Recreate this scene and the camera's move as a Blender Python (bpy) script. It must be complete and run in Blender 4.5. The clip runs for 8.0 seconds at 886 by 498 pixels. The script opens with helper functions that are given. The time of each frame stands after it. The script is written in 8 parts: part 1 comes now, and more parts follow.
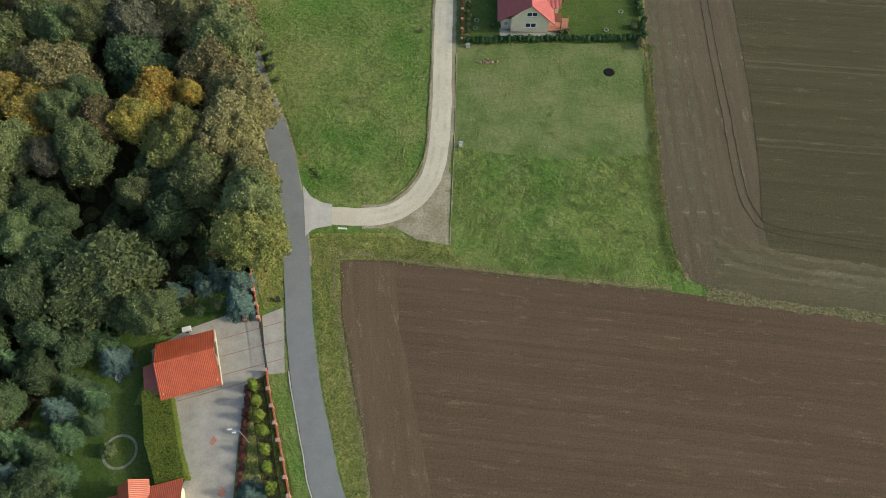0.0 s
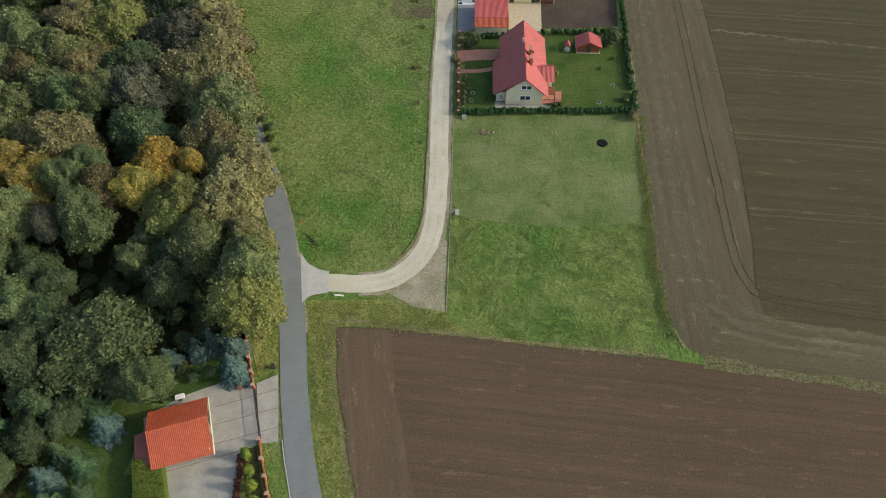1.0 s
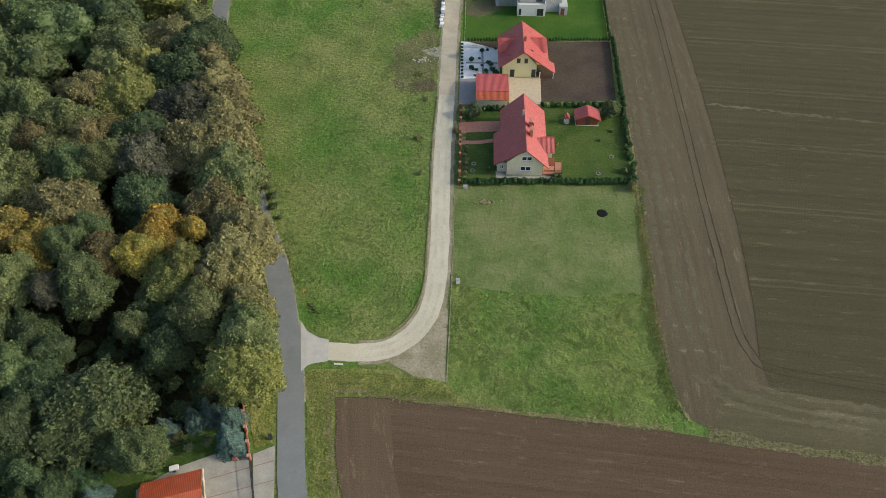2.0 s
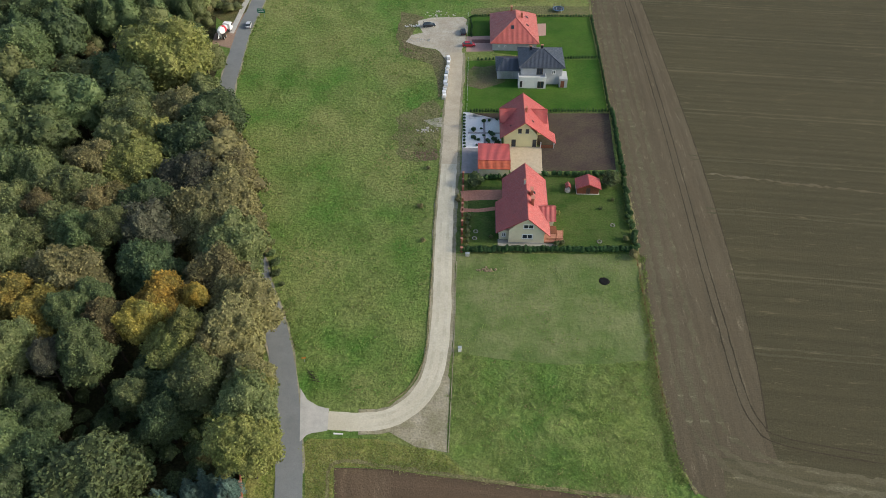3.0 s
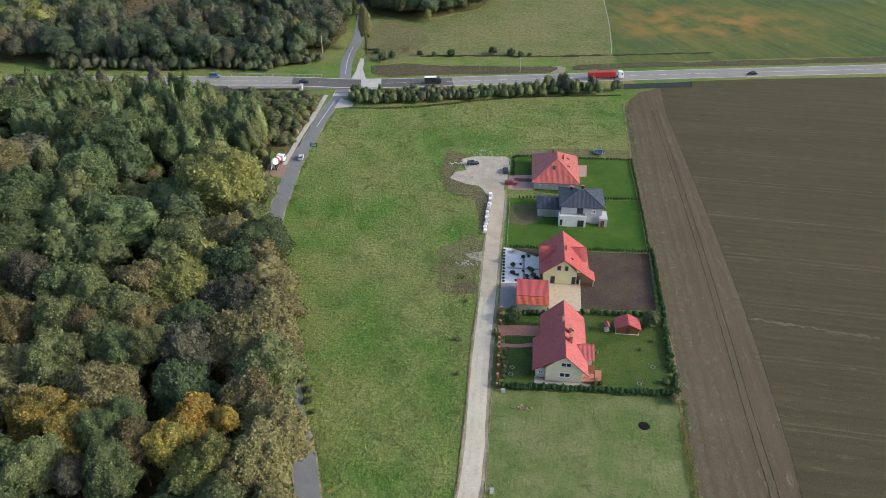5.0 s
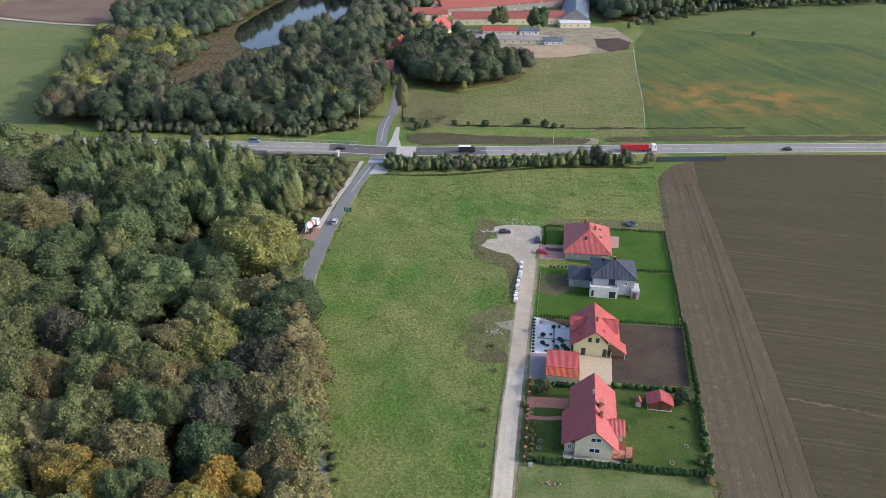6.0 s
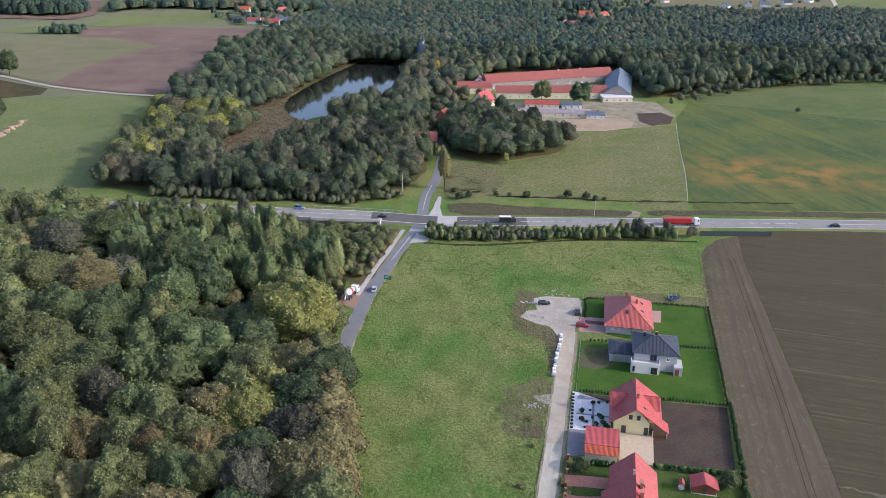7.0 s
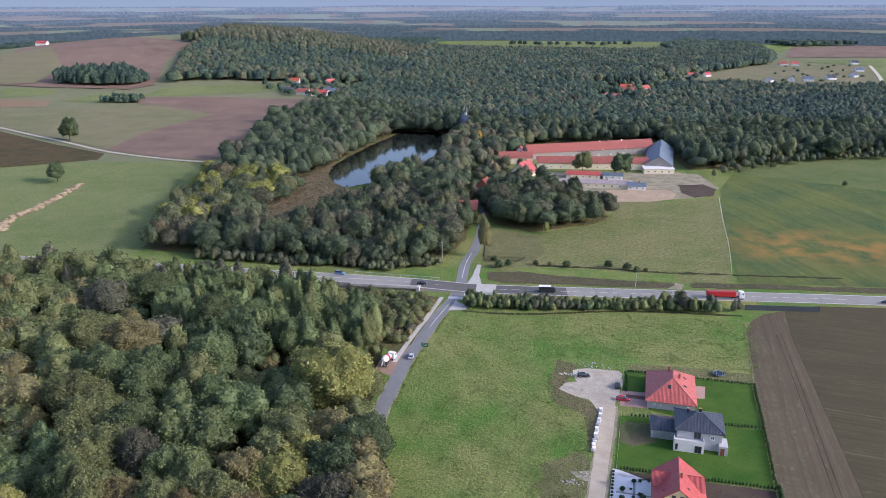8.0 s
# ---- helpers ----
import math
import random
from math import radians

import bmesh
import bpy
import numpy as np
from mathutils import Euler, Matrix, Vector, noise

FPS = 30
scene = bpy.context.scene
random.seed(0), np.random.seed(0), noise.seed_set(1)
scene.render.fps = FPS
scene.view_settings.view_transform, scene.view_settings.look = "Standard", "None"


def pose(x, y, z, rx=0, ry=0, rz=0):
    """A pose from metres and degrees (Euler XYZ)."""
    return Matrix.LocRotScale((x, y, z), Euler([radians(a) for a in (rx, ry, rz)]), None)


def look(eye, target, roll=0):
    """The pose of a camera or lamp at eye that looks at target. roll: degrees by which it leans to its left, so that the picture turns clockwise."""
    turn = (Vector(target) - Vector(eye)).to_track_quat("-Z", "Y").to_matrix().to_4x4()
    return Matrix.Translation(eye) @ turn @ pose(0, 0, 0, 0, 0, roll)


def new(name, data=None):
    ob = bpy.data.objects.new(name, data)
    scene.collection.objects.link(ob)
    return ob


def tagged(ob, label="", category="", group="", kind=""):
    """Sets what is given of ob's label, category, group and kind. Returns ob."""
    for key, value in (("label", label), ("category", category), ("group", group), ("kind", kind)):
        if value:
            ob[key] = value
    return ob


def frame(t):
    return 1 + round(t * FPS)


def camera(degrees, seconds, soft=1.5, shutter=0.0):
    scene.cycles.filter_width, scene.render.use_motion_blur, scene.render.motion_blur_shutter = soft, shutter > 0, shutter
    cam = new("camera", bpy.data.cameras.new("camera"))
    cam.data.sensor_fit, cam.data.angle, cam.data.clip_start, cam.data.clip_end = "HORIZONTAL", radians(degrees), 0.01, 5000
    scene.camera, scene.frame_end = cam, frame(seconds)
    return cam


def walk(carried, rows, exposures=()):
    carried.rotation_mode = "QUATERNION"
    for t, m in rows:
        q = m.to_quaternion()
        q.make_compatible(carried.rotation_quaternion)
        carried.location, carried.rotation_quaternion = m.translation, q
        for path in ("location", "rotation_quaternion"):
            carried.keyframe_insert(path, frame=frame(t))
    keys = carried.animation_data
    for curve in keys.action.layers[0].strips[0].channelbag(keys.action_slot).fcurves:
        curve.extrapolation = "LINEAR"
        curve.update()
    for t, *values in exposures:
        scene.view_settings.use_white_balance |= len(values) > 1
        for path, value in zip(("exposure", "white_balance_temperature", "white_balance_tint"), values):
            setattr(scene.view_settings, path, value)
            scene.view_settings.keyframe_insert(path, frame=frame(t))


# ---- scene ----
cam = camera(61.3, 8.0, 0.7)
PATH = [
    (0, (0.02, 3.626, 121.823), (0.015, 4.641, 120.1), -1.5),
    (0.5, (0.143, 2.946, 122.158), (0.146, 4.04, 120.484), -1.0),
    (1, (0.059, 2.986, 122.214), (0.067, 4.155, 120.591), -0.8),
    (1.5, (0.002, 3.05, 122.254), (0.013, 4.292, 120.686), -0.5),
    (3, (-0.18, 3.197, 122.334), (-0.172, 4.638, 120.947), -0.3),
    (3.5, (-0.143, 3.223, 122.344), (-0.144, 4.725, 121.024), -0.2),
    (4, (-0.228, 3.26, 122.398), (-0.252, 4.819, 121.145), -0.2),
    (4.5, (-0.237, 3.418, 122.519), (-0.295, 5.028, 121.334), -0.2),
    (6, (-0.514, 3.74, 123.016), (-0.696, 5.482, 122.051), 0.1),
    (6.5, (-0.487, 3.862, 123.197), (-0.724, 5.64, 122.314), -0.0),
    (7, (-0.223, 4.06, 123.269), (-0.522, 5.868, 122.468), -0.1),
    (7.5, (-0.114, 4.235, 123.301), (-0.474, 6.067, 122.583), -0.1),
    (8, (0.005, 4.426, 123.329), (-0.41, 6.278, 122.696), -0.1),
]
walk(cam, [(t, look(eye, target, roll)) for t, eye, target, roll in PATH], [(0, -0.12, 6760, 5), (3.5, -0.06, 6580, 9), (5, 0.03, 6320, 14), (8, 0.17, 5850, 25)])

# ---- light ----
SUN_FROM = Vector((1.0, -0.10, 0.0)).normalized()
SUN_EL = radians(26)
world = bpy.data.worlds.new("sky")
scene.world = world
world.use_nodes = True
wn = world.node_tree.nodes
sky = wn.new("ShaderNodeTexSky")
sky.sky_type, sky.sun_disc = "NISHITA", False
sky.sun_elevation, sky.sun_rotation = SUN_EL, math.atan2(SUN_FROM.x, SUN_FROM.y)
sky.air_density, sky.dust_density, sky.ozone_density = 1.0, 2.5, 1.0
wn["Background"].inputs["Strength"].default_value = 0.245
world.node_tree.links.new(sky.outputs[0], wn["Background"].inputs["Color"])
sun = new("sun", bpy.data.lights.new("sun", "SUN"))
sun.data.energy, sun.data.angle, sun.data.color = 2.8, radians(1.5), (1.0, 0.93, 0.83)
sun.matrix_world = look((0, 0, 300), Vector((0, 0, 300)) - Vector((SUN_FROM.x * math.cos(SUN_EL), SUN_FROM.y * math.cos(SUN_EL), math.sin(SUN_EL))))

# ---- materials ----


def node(nt, kind, **values):
    n = nt.nodes.new("ShaderNode" + kind)
    for key, value in values.items():
        n.inputs[key.replace("_", " ")].default_value = value
    return n


def mat_base(name, rough=0.8, spec=0.25):
    m = bpy.data.materials.new(name)
    m.use_nodes = True
    b = m.node_tree.nodes["Principled BSDF"]
    b.inputs["Roughness"].default_value = rough
    b.inputs["Specular IOR Level"].default_value = spec
    return m, m.node_tree, b


def mix(nt, fac, a, b):
    """A colour mix; a, b and fac may be values or sockets."""
    n = nt.nodes.new("ShaderNodeMix")
    n.data_type = "RGBA"
    for i, v in ((0, fac), (6, a), (7, b)):
        if isinstance(v, bpy.types.NodeSocket):
            nt.links.new(v, n.inputs[i])
        elif i == 0:
            n.inputs[0].default_value = v
        else:
            n.inputs[i].default_value = (*v, 1)
    return n.outputs[2]


def place_tex(nt, scale=(1, 1, 1), turn=0.0):
    tc = nt.nodes.new("ShaderNodeNewGeometry")
    mp = nt.nodes.new("ShaderNodeMapping")
    mp.inputs["Scale"].default_value = scale
    rot = nt.nodes.new("ShaderNodeMapping")
    rot.inputs["Rotation"].default_value = (0, 0, turn)
    nt.links.new(tc.outputs["Position"], rot.inputs["Vector"])
    nt.links.new(rot.outputs[0], mp.inputs["Vector"])
    return mp.outputs[0]


def noise_fac(nt, vec, scale, detail=4.0, lo=0.35, hi=0.65, rough=0.55):
    n = node(nt, "TexNoise", Scale=scale, Detail=detail, Roughness=rough)
    nt.links.new(vec, n.inputs["Vector"])
    r = nt.nodes.new("ShaderNodeMapRange")
    r.inputs["From Min"].default_value, r.inputs["From Max"].default_value = lo, hi
    nt.links.new(n.outputs[0], r.inputs["Value"])
    return r.outputs[0]


def bump(nt, b, height, strength, dist):
    n = node(nt, "Bump", Strength=strength, Distance=dist)
    nt.links.new(height, n.inputs["Height"])
    nt.links.new(n.outputs[0], b.inputs["Normal"])


def ground_mat(name, c1, c2, c3, big=0.05, mid=0.4, fine=3.0, rough=0.95, relief=0.15, fine_amt=0.55):
    """Soil, grass or gravel: patches, clumps and fine grain."""
    m, nt, b = mat_base(name, rough, 0.1)
    v = place_tex(nt)
    f1 = noise_fac(nt, v, big, 5, 0.40, 0.60)
    f2 = noise_fac(nt, v, mid, 6, 0.38, 0.66, 0.65)
    f3 = noise_fac(nt, v, fine, 5, 0.3, 0.7, 0.7)
    col = mix(nt, f1, c1, c2)
    half = nt.nodes.new("ShaderNodeMath")
    half.operation = "MULTIPLY"
    half.inputs[1].default_value = 0.6
    nt.links.new(f2, half.inputs[0])
    col = mix(nt, half.outputs[0], col, c3)
    dark = nt.nodes.new("ShaderNodeHueSaturation")
    nt.links.new(col, dark.inputs["Color"])
    mr = nt.nodes.new("ShaderNodeMapRange")
    mr.inputs["To Min"].default_value, mr.inputs["To Max"].default_value = 1 - fine_amt, 1 + fine_amt * 0.7
    nt.links.new(f3, mr.inputs["Value"])
    nt.links.new(mr.outputs[0], dark.inputs["Value"])
    nt.links.new(dark.outputs[0], b.inputs["Base Color"])
    hh = nt.nodes.new("ShaderNodeMath")
    hh.operation = "MULTIPLY_ADD"
    hh.inputs[1].default_value = 1.6
    nt.links.new(f2, hh.inputs[0])
    nt.links.new(f3, hh.inputs[2])
    bump(nt, b, hh.outputs[0], 1.0, relief)
    return m


def field_mat(name, c1, c2, c3, turn, row=1.2, streak=0.25, rough=0.95, relief=0.12):
    """Tilled soil with rows along one direction, streaks of dry clods and broad damp patches."""
    m, nt, b = mat_base(name, rough, 0.1)
    v = place_tex(nt)
    rows = place_tex(nt, (0.012, row, 1), turn)
    wide = place_tex(nt, (0.008, streak, 1), turn)
    f1 = noise_fac(nt, v, 0.025, 5, 0.35, 0.65)
    f2 = noise_fac(nt, rows, 1.0, 3, 0.05, 0.98, 0.5)
    f3 = noise_fac(nt, wide, 1.0, 4, 0.40, 0.75, 0.6)
    f4 = noise_fac(nt, v, 2.8, 5, 0.3, 0.72, 0.8)
    f5 = noise_fac(nt, place_tex(nt, (0.14, 0.7, 1), turn), 1.0, 6, 0.56, 0.78, 0.75)
    col = mix(nt, f1, c1, c2)
    k = nt.nodes.new("ShaderNodeMath")
    k.operation = "MULTIPLY"
    k.inputs[1].default_value = 0.38
    nt.links.new(f3, k.inputs[0])
    col = mix(nt, k.outputs[0], col, c3)
    dry = nt.nodes.new("ShaderNodeMath")
    dry.operation = "MULTIPLY"
    nt.links.new(f5, dry.inputs[0])
    nt.links.new(f4, dry.inputs[1])
    col = mix(nt, dry.outputs[0], col, tuple(min(1.0, c * 2.3) for c in c3))
    hs = nt.nodes.new("ShaderNodeHueSaturation")
    nt.links.new(col, hs.inputs["Color"])
    add = nt.nodes.new("ShaderNodeMath")
    add.operation = "ADD"
    nt.links.new(f2, add.inputs[0])
    nt.links.new(f4, add.inputs[1])
    mr = nt.nodes.new("ShaderNodeMapRange")
    mr.inputs["From Max"].default_value = 2.0
    mr.inputs["To Min"].default_value, mr.inputs["To Max"].default_value = 0.54, 1.48
    nt.links.new(add.outputs[0], mr.inputs["Value"])
    nt.links.new(mr.outputs[0], hs.inputs["Value"])
    nt.links.new(hs.outputs[0], b.inputs["Base Color"])
    bump(nt, b, f4, 0.7, relief)
    return m


def leaf_mat(name, c1, c2, sun_through=0.22, vary=0.62, obj=0.4, crowns=0.4, lumps=0.0, patch=0.35):
    m, nt, b = mat_base(name, 0.6, 0.2)
    g = nt.nodes.new("ShaderNodeNewGeometry")
    o = nt.nodes.new("ShaderNodeObjectInfo")
    f = noise_fac(nt, place_tex(nt), patch, 3, 0.35, 0.65)
    col = mix(nt, f, c1, c2)
    hs = nt.nodes.new("ShaderNodeHueSaturation")
    nt.links.new(col, hs.inputs["Color"])
    a = nt.nodes.new("ShaderNodeMath")
    a.operation = "MULTIPLY_ADD"
    a.inputs[1].default_value, a.inputs[2].default_value = vary, 1.0 - (vary + obj) / 2
    nt.links.new(g.outputs["Random Per Island"], a.inputs[0])
    a2 = nt.nodes.new("ShaderNodeMath")
    a2.operation = "MULTIPLY_ADD"
    a2.inputs[1].default_value = obj
    nt.links.new(o.outputs["Random"], a2.inputs[0])
    nt.links.new(a.outputs[0], a2.inputs[2])
    own = nt.nodes.new("ShaderNodeAttribute")
    own.attribute_name = "crown_tint"
    a3 = nt.nodes.new("ShaderNodeMath")
    a3.operation = "MULTIPLY_ADD"
    a3.inputs[1].default_value = crowns
    nt.links.new(own.outputs["Fac"], a3.inputs[0])
    nt.links.new(a2.outputs[0], a3.inputs[2])
    speck = nt.nodes.new("ShaderNodeMapRange")
    speck.inputs["To Min"].default_value, speck.inputs["To Max"].default_value = 0.68, 1.32
    nt.links.new(noise_fac(nt, place_tex(nt), 2.4, 3, 0.3, 0.7, 0.7), speck.inputs["Value"])
    tone = nt.nodes.new("ShaderNodeMath")
    tone.operation = "MULTIPLY"
    nt.links.new(a3.outputs[0], tone.inputs[0])
    nt.links.new(speck.outputs[0], tone.inputs[1])
    nt.links.new(tone.outputs[0], hs.inputs["Value"])
    hue = nt.nodes.new("ShaderNodeMath")
    hue.operation = "MULTIPLY_ADD"
    hue.inputs[1].default_value, hue.inputs[2].default_value = 0.02, 0.49
    nt.links.new(o.outputs["Random"], hue.inputs[0])
    nt.links.new(hue.outputs[0], hs.inputs["Hue"])
    nt.links.new(hs.outputs[0], b.inputs["Base Color"])
    if lumps:
        bump(nt, b, noise_fac(nt, place_tex(nt), 0.5, 3, 0.3, 0.7), 1.0, lumps)
    tr = nt.nodes.new("ShaderNodeBsdfTranslucent")
    nt.links.new(hs.outputs[0], tr.inputs["Color"])
    mx = nt.nodes.new("ShaderNodeMixShader")
    mx.inputs[0].default_value = sun_through
    nt.links.new(b.outputs[0], mx.inputs[1])
    nt.links.new(tr.outputs[0], mx.inputs[2])
    nt.links.new(mx.outputs[0], nt.nodes["Material Output"].inputs["Surface"])
    return m


def plain_mat(name, c, rough=0.6, spec=0.4, metal=0.0, vary=0.25, scale=1.5, relief=0.01):
    m, nt, b = mat_base(name, rough, spec)
    b.inputs["Metallic"].default_value = metal
    f = noise_fac(nt, place_tex(nt), scale, 6, 0.3, 0.7, 0.65)
    f2 = noise_fac(nt, place_tex(nt), scale * 9, 4, 0.3, 0.7, 0.65)
    col = mix(nt, f, tuple(x * (1 - vary) for x in c), tuple(min(1, x * (1 + vary)) for x in c))
    hs = nt.nodes.new("ShaderNodeHueSaturation")
    nt.links.new(col, hs.inputs["Color"])
    mr = nt.nodes.new("ShaderNodeMapRange")
    mr.inputs["To Min"].default_value, mr.inputs["To Max"].default_value = 1 - vary * 0.5, 1 + vary * 0.5
    nt.links.new(f2, mr.inputs["Value"])
    nt.links.new(mr.outputs[0], hs.inputs["Value"])
    nt.links.new(hs.outputs[0], b.inputs["Base Color"])
    if relief:
        bump(nt, b, f2, 0.5, relief)
    return m


M = {}
M["meadow"] = ground_mat("meadow_grass", (0.088, 0.184, 0.034), (0.200, 0.226, 0.074), (0.220, 0.242, 0.086), 0.022, 0.09, 1.1, relief=0.24, fine_amt=0.46)
M["lush"] = ground_mat("lush_grass", (0.102, 0.186, 0.040), (0.164, 0.222, 0.056), (0.214, 0.244, 0.086), 0.04, 0.16, 1.3, relief=0.24, fine_amt=0.32)
M["mown"] = ground_mat("mown_meadow", (0.092, 0.146, 0.038), (0.138, 0.176, 0.060), (0.230, 0.235, 0.112), 0.05, 0.10, 1.4, relief=0.08, fine_amt=0.2)
M["verge"] = ground_mat("verge_grass", (0.163, 0.214, 0.043), (0.244, 0.263, 0.073), (0.348, 0.315, 0.120), 0.15, 0.7, 2.4, relief=0.2)
M["dry"] = ground_mat("dry_grass", (0.250, 0.225, 0.115), (0.310, 0.275, 0.150), (0.190, 0.195, 0.075), 0.3, 0.9, 3.0, relief=0.2)
M["lawn"] = ground_mat("garden_lawn", (0.042, 0.088, 0.017), (0.066, 0.112, 0.024), (0.104, 0.122, 0.040), 0.09, 0.3, 2.2, fine_amt=0.35, relief=0.06)
M["turf"] = ground_mat("watered_lawn", (0.034, 0.096, 0.013), (0.060, 0.126, 0.018), (0.078, 0.126, 0.026), 0.07, 0.16, 2.0, fine_amt=0.25, relief=0.04)
M["forest_floor"] = ground_mat("forest_floor", (0.036, 0.044, 0.018), (0.055, 0.058, 0.024), (0.07, 0.058, 0.030), 0.1, 0.5, 2.0)
M["scrub"] = ground_mat("brown_scrub", (0.125, 0.115, 0.050), (0.105, 0.122, 0.042), (0.18, 0.14, 0.075), 0.08, 0.5, 1.8, relief=0.25)
M["weeds"] = ground_mat("dry_weeds", (0.135, 0.155, 0.058), (0.165, 0.172, 0.072), (0.205, 0.180, 0.100), 0.12, 0.4, 1.8, relief=0.2)
M["yard"] = ground_mat("bare_soil_yard", (0.070, 0.052, 0.043), (0.086, 0.064, 0.052), (0.098, 0.086, 0.050), 0.06, 0.12, 2.0, fine_amt=0.3, relief=0.05)
M["soil"] = field_mat("tilled_soil", (0.096, 0.068, 0.043), (0.110, 0.078, 0.051), (0.128, 0.092, 0.060), 0.14, 1.1, 0.16)
M["headland"] = field_mat("headland_soil", (0.114, 0.082, 0.053), (0.134, 0.097, 0.063), (0.160, 0.120, 0.077), math.pi / 2 - 0.12, 0.9, 0.30)
M["sprout"] = field_mat("sprouting_field", (0.072, 0.065, 0.037), (0.081, 0.072, 0.040), (0.092, 0.080, 0.045), 0.13, 0.6, 0.10)
M["sprout_head"] = field_mat("sprouting_headland", (0.100, 0.082, 0.052), (0.118, 0.098, 0.063), (0.145, 0.122, 0.080), math.pi / 2 + 0.05, 0.9, 0.30)
M["gravel"] = ground_mat("pale_gravel", (0.50, 0.47, 0.36), (0.56, 0.53, 0.42), (0.46, 0.42, 0.32), 0.10, 0.30, 2.5, fine_amt=0.12, relief=0.02)
M["grit"] = ground_mat("grey_grit", (0.36, 0.325, 0.24), (0.25, 0.225, 0.15), (0.21, 0.20, 0.11), 0.13, 0.35, 2.2, fine_amt=0.3, relief=0.05)
M["asphalt"] = ground_mat("worn_asphalt", (0.168, 0.180, 0.178), (0.192, 0.204, 0.202), (0.218, 0.228, 0.222), 0.1, 0.5, 5.0, 0.85, 0.008, 0.12)
M["asphalt_main"] = ground_mat("main_road_asphalt", (0.230, 0.228, 0.207), (0.267, 0.265, 0.238), (0.294, 0.288, 0.260), 0.05, 0.3, 4.0, 0.85, 0.008, 0.10)
M["asphalt_dark"] = ground_mat("new_asphalt", (0.105, 0.105, 0.099), (0.120, 0.120, 0.113), (0.140, 0.140, 0.130), 0.1, 0.4, 4.0, 0.85, 0.008, 0.12)
M["concrete"] = plain_mat("concrete", (0.423, 0.414, 0.378), 0.9, 0.2, vary=0.14, scale=0.5)
M["paving"] = plain_mat("grey_paving", (0.331, 0.317, 0.275), 0.9, 0.2, vary=0.18, scale=0.4)
M["paver_red"] = plain_mat("red_paver", (0.44, 0.21, 0.145), 0.9, 0.2, vary=0.2, scale=2.0)
M["paver_pink"] = plain_mat("pink_paver", (0.40, 0.26, 0.22), 0.9, 0.2, vary=0.15, scale=2.0)
M["paver_lilac"] = plain_mat("grey_lilac_paver", (0.27, 0.25, 0.25), 0.9, 0.2, vary=0.12, scale=1.0)
M["paver_beige"] = plain_mat("beige_paver", (0.50, 0.42, 0.30), 0.9, 0.2, vary=0.12, scale=1.0)
M["line"] = plain_mat("road_paint", (0.72, 0.72, 0.70), 0.7, 0.3, vary=0.12, scale=2.0)
M["white_stone"] = plain_mat("white_gravel", (0.66, 0.66, 0.65), 0.9, 0.2, vary=0.12, scale=6.0)
M["sand"] = ground_mat("arena_sand", (0.40, 0.31, 0.21), (0.46, 0.37, 0.26), (0.34, 0.26, 0.17), 0.1, 0.5, 3.0, fine_amt=0.15)
M["leaf_dark"] = leaf_mat("leaf_dark_green", (0.063, 0.096, 0.044), (0.087, 0.125, 0.054))
M["leaf_green"] = leaf_mat("leaf_green", (0.090, 0.128, 0.053), (0.125, 0.161, 0.065))
M["leaf_olive"] = leaf_mat("leaf_olive", (0.123, 0.152, 0.059), (0.168, 0.188, 0.078))
M["leaf_gold"] = leaf_mat("leaf_yellow_green", (0.177, 0.193, 0.056), (0.224, 0.228, 0.074))
M["leaf_orange"] = leaf_mat("leaf_orange", (0.480, 0.330, 0.060), (0.310, 0.262, 0.062))
M["leaf_amber"] = leaf_mat("leaf_amber", (0.350, 0.270, 0.060), (0.230, 0.215, 0.060))
M["leaf_brown"] = leaf_mat("leaf_brown", (0.184, 0.172, 0.074), (0.222, 0.208, 0.094))
M["leaf_rust"] = leaf_mat("leaf_rust", (0.186, 0.150, 0.068), (0.160, 0.150, 0.064))
M["twig"] = leaf_mat("bare_twigs", (0.088, 0.090, 0.060), (0.076, 0.084, 0.050), 0.05)
M["needle_blue"] = leaf_mat("needle_blue", (0.066, 0.118, 0.100), (0.098, 0.156, 0.132), 0.1)
M["needle"] = leaf_mat("needle_green", (0.051, 0.097, 0.044), (0.076, 0.126, 0.056), 0.1)
M["thuja"] = leaf_mat("thuja_green", (0.118, 0.172, 0.026), (0.165, 0.210, 0.036), 0.15, 0.35, 0.1)
M["thuja_dark"] = leaf_mat("hedge_green", (0.030, 0.076, 0.024), (0.048, 0.100, 0.032), 0.15, 0.5, 0.1)
M["leaf_red"] = leaf_mat("leaf_red", (0.17, 0.055, 0.040), (0.14, 0.060, 0.042), 0.2)
M["straw"] = leaf_mat("straw_blades", (0.262, 0.250, 0.105), (0.205, 0.228, 0.082), 0.2, 0.5, 0.0)
M["blade"] = leaf_mat("grass_blades", (0.118, 0.228, 0.042), (0.232, 0.276, 0.086), 0.35, 0.45, 0.0, patch=0.035)
M["verge_blade"] = leaf_mat("verge_blades", (0.180, 0.235, 0.062), (0.240, 0.270, 0.088), 0.3, 0.45, 0.0)
M["bark"] = plain_mat("bark", (0.055, 0.046, 0.036), 0.95, 0.1, vary=0.4, scale=3.0, relief=0.05)

# ---- helpers for meshes ----
RNG = np.random.default_rng(7)


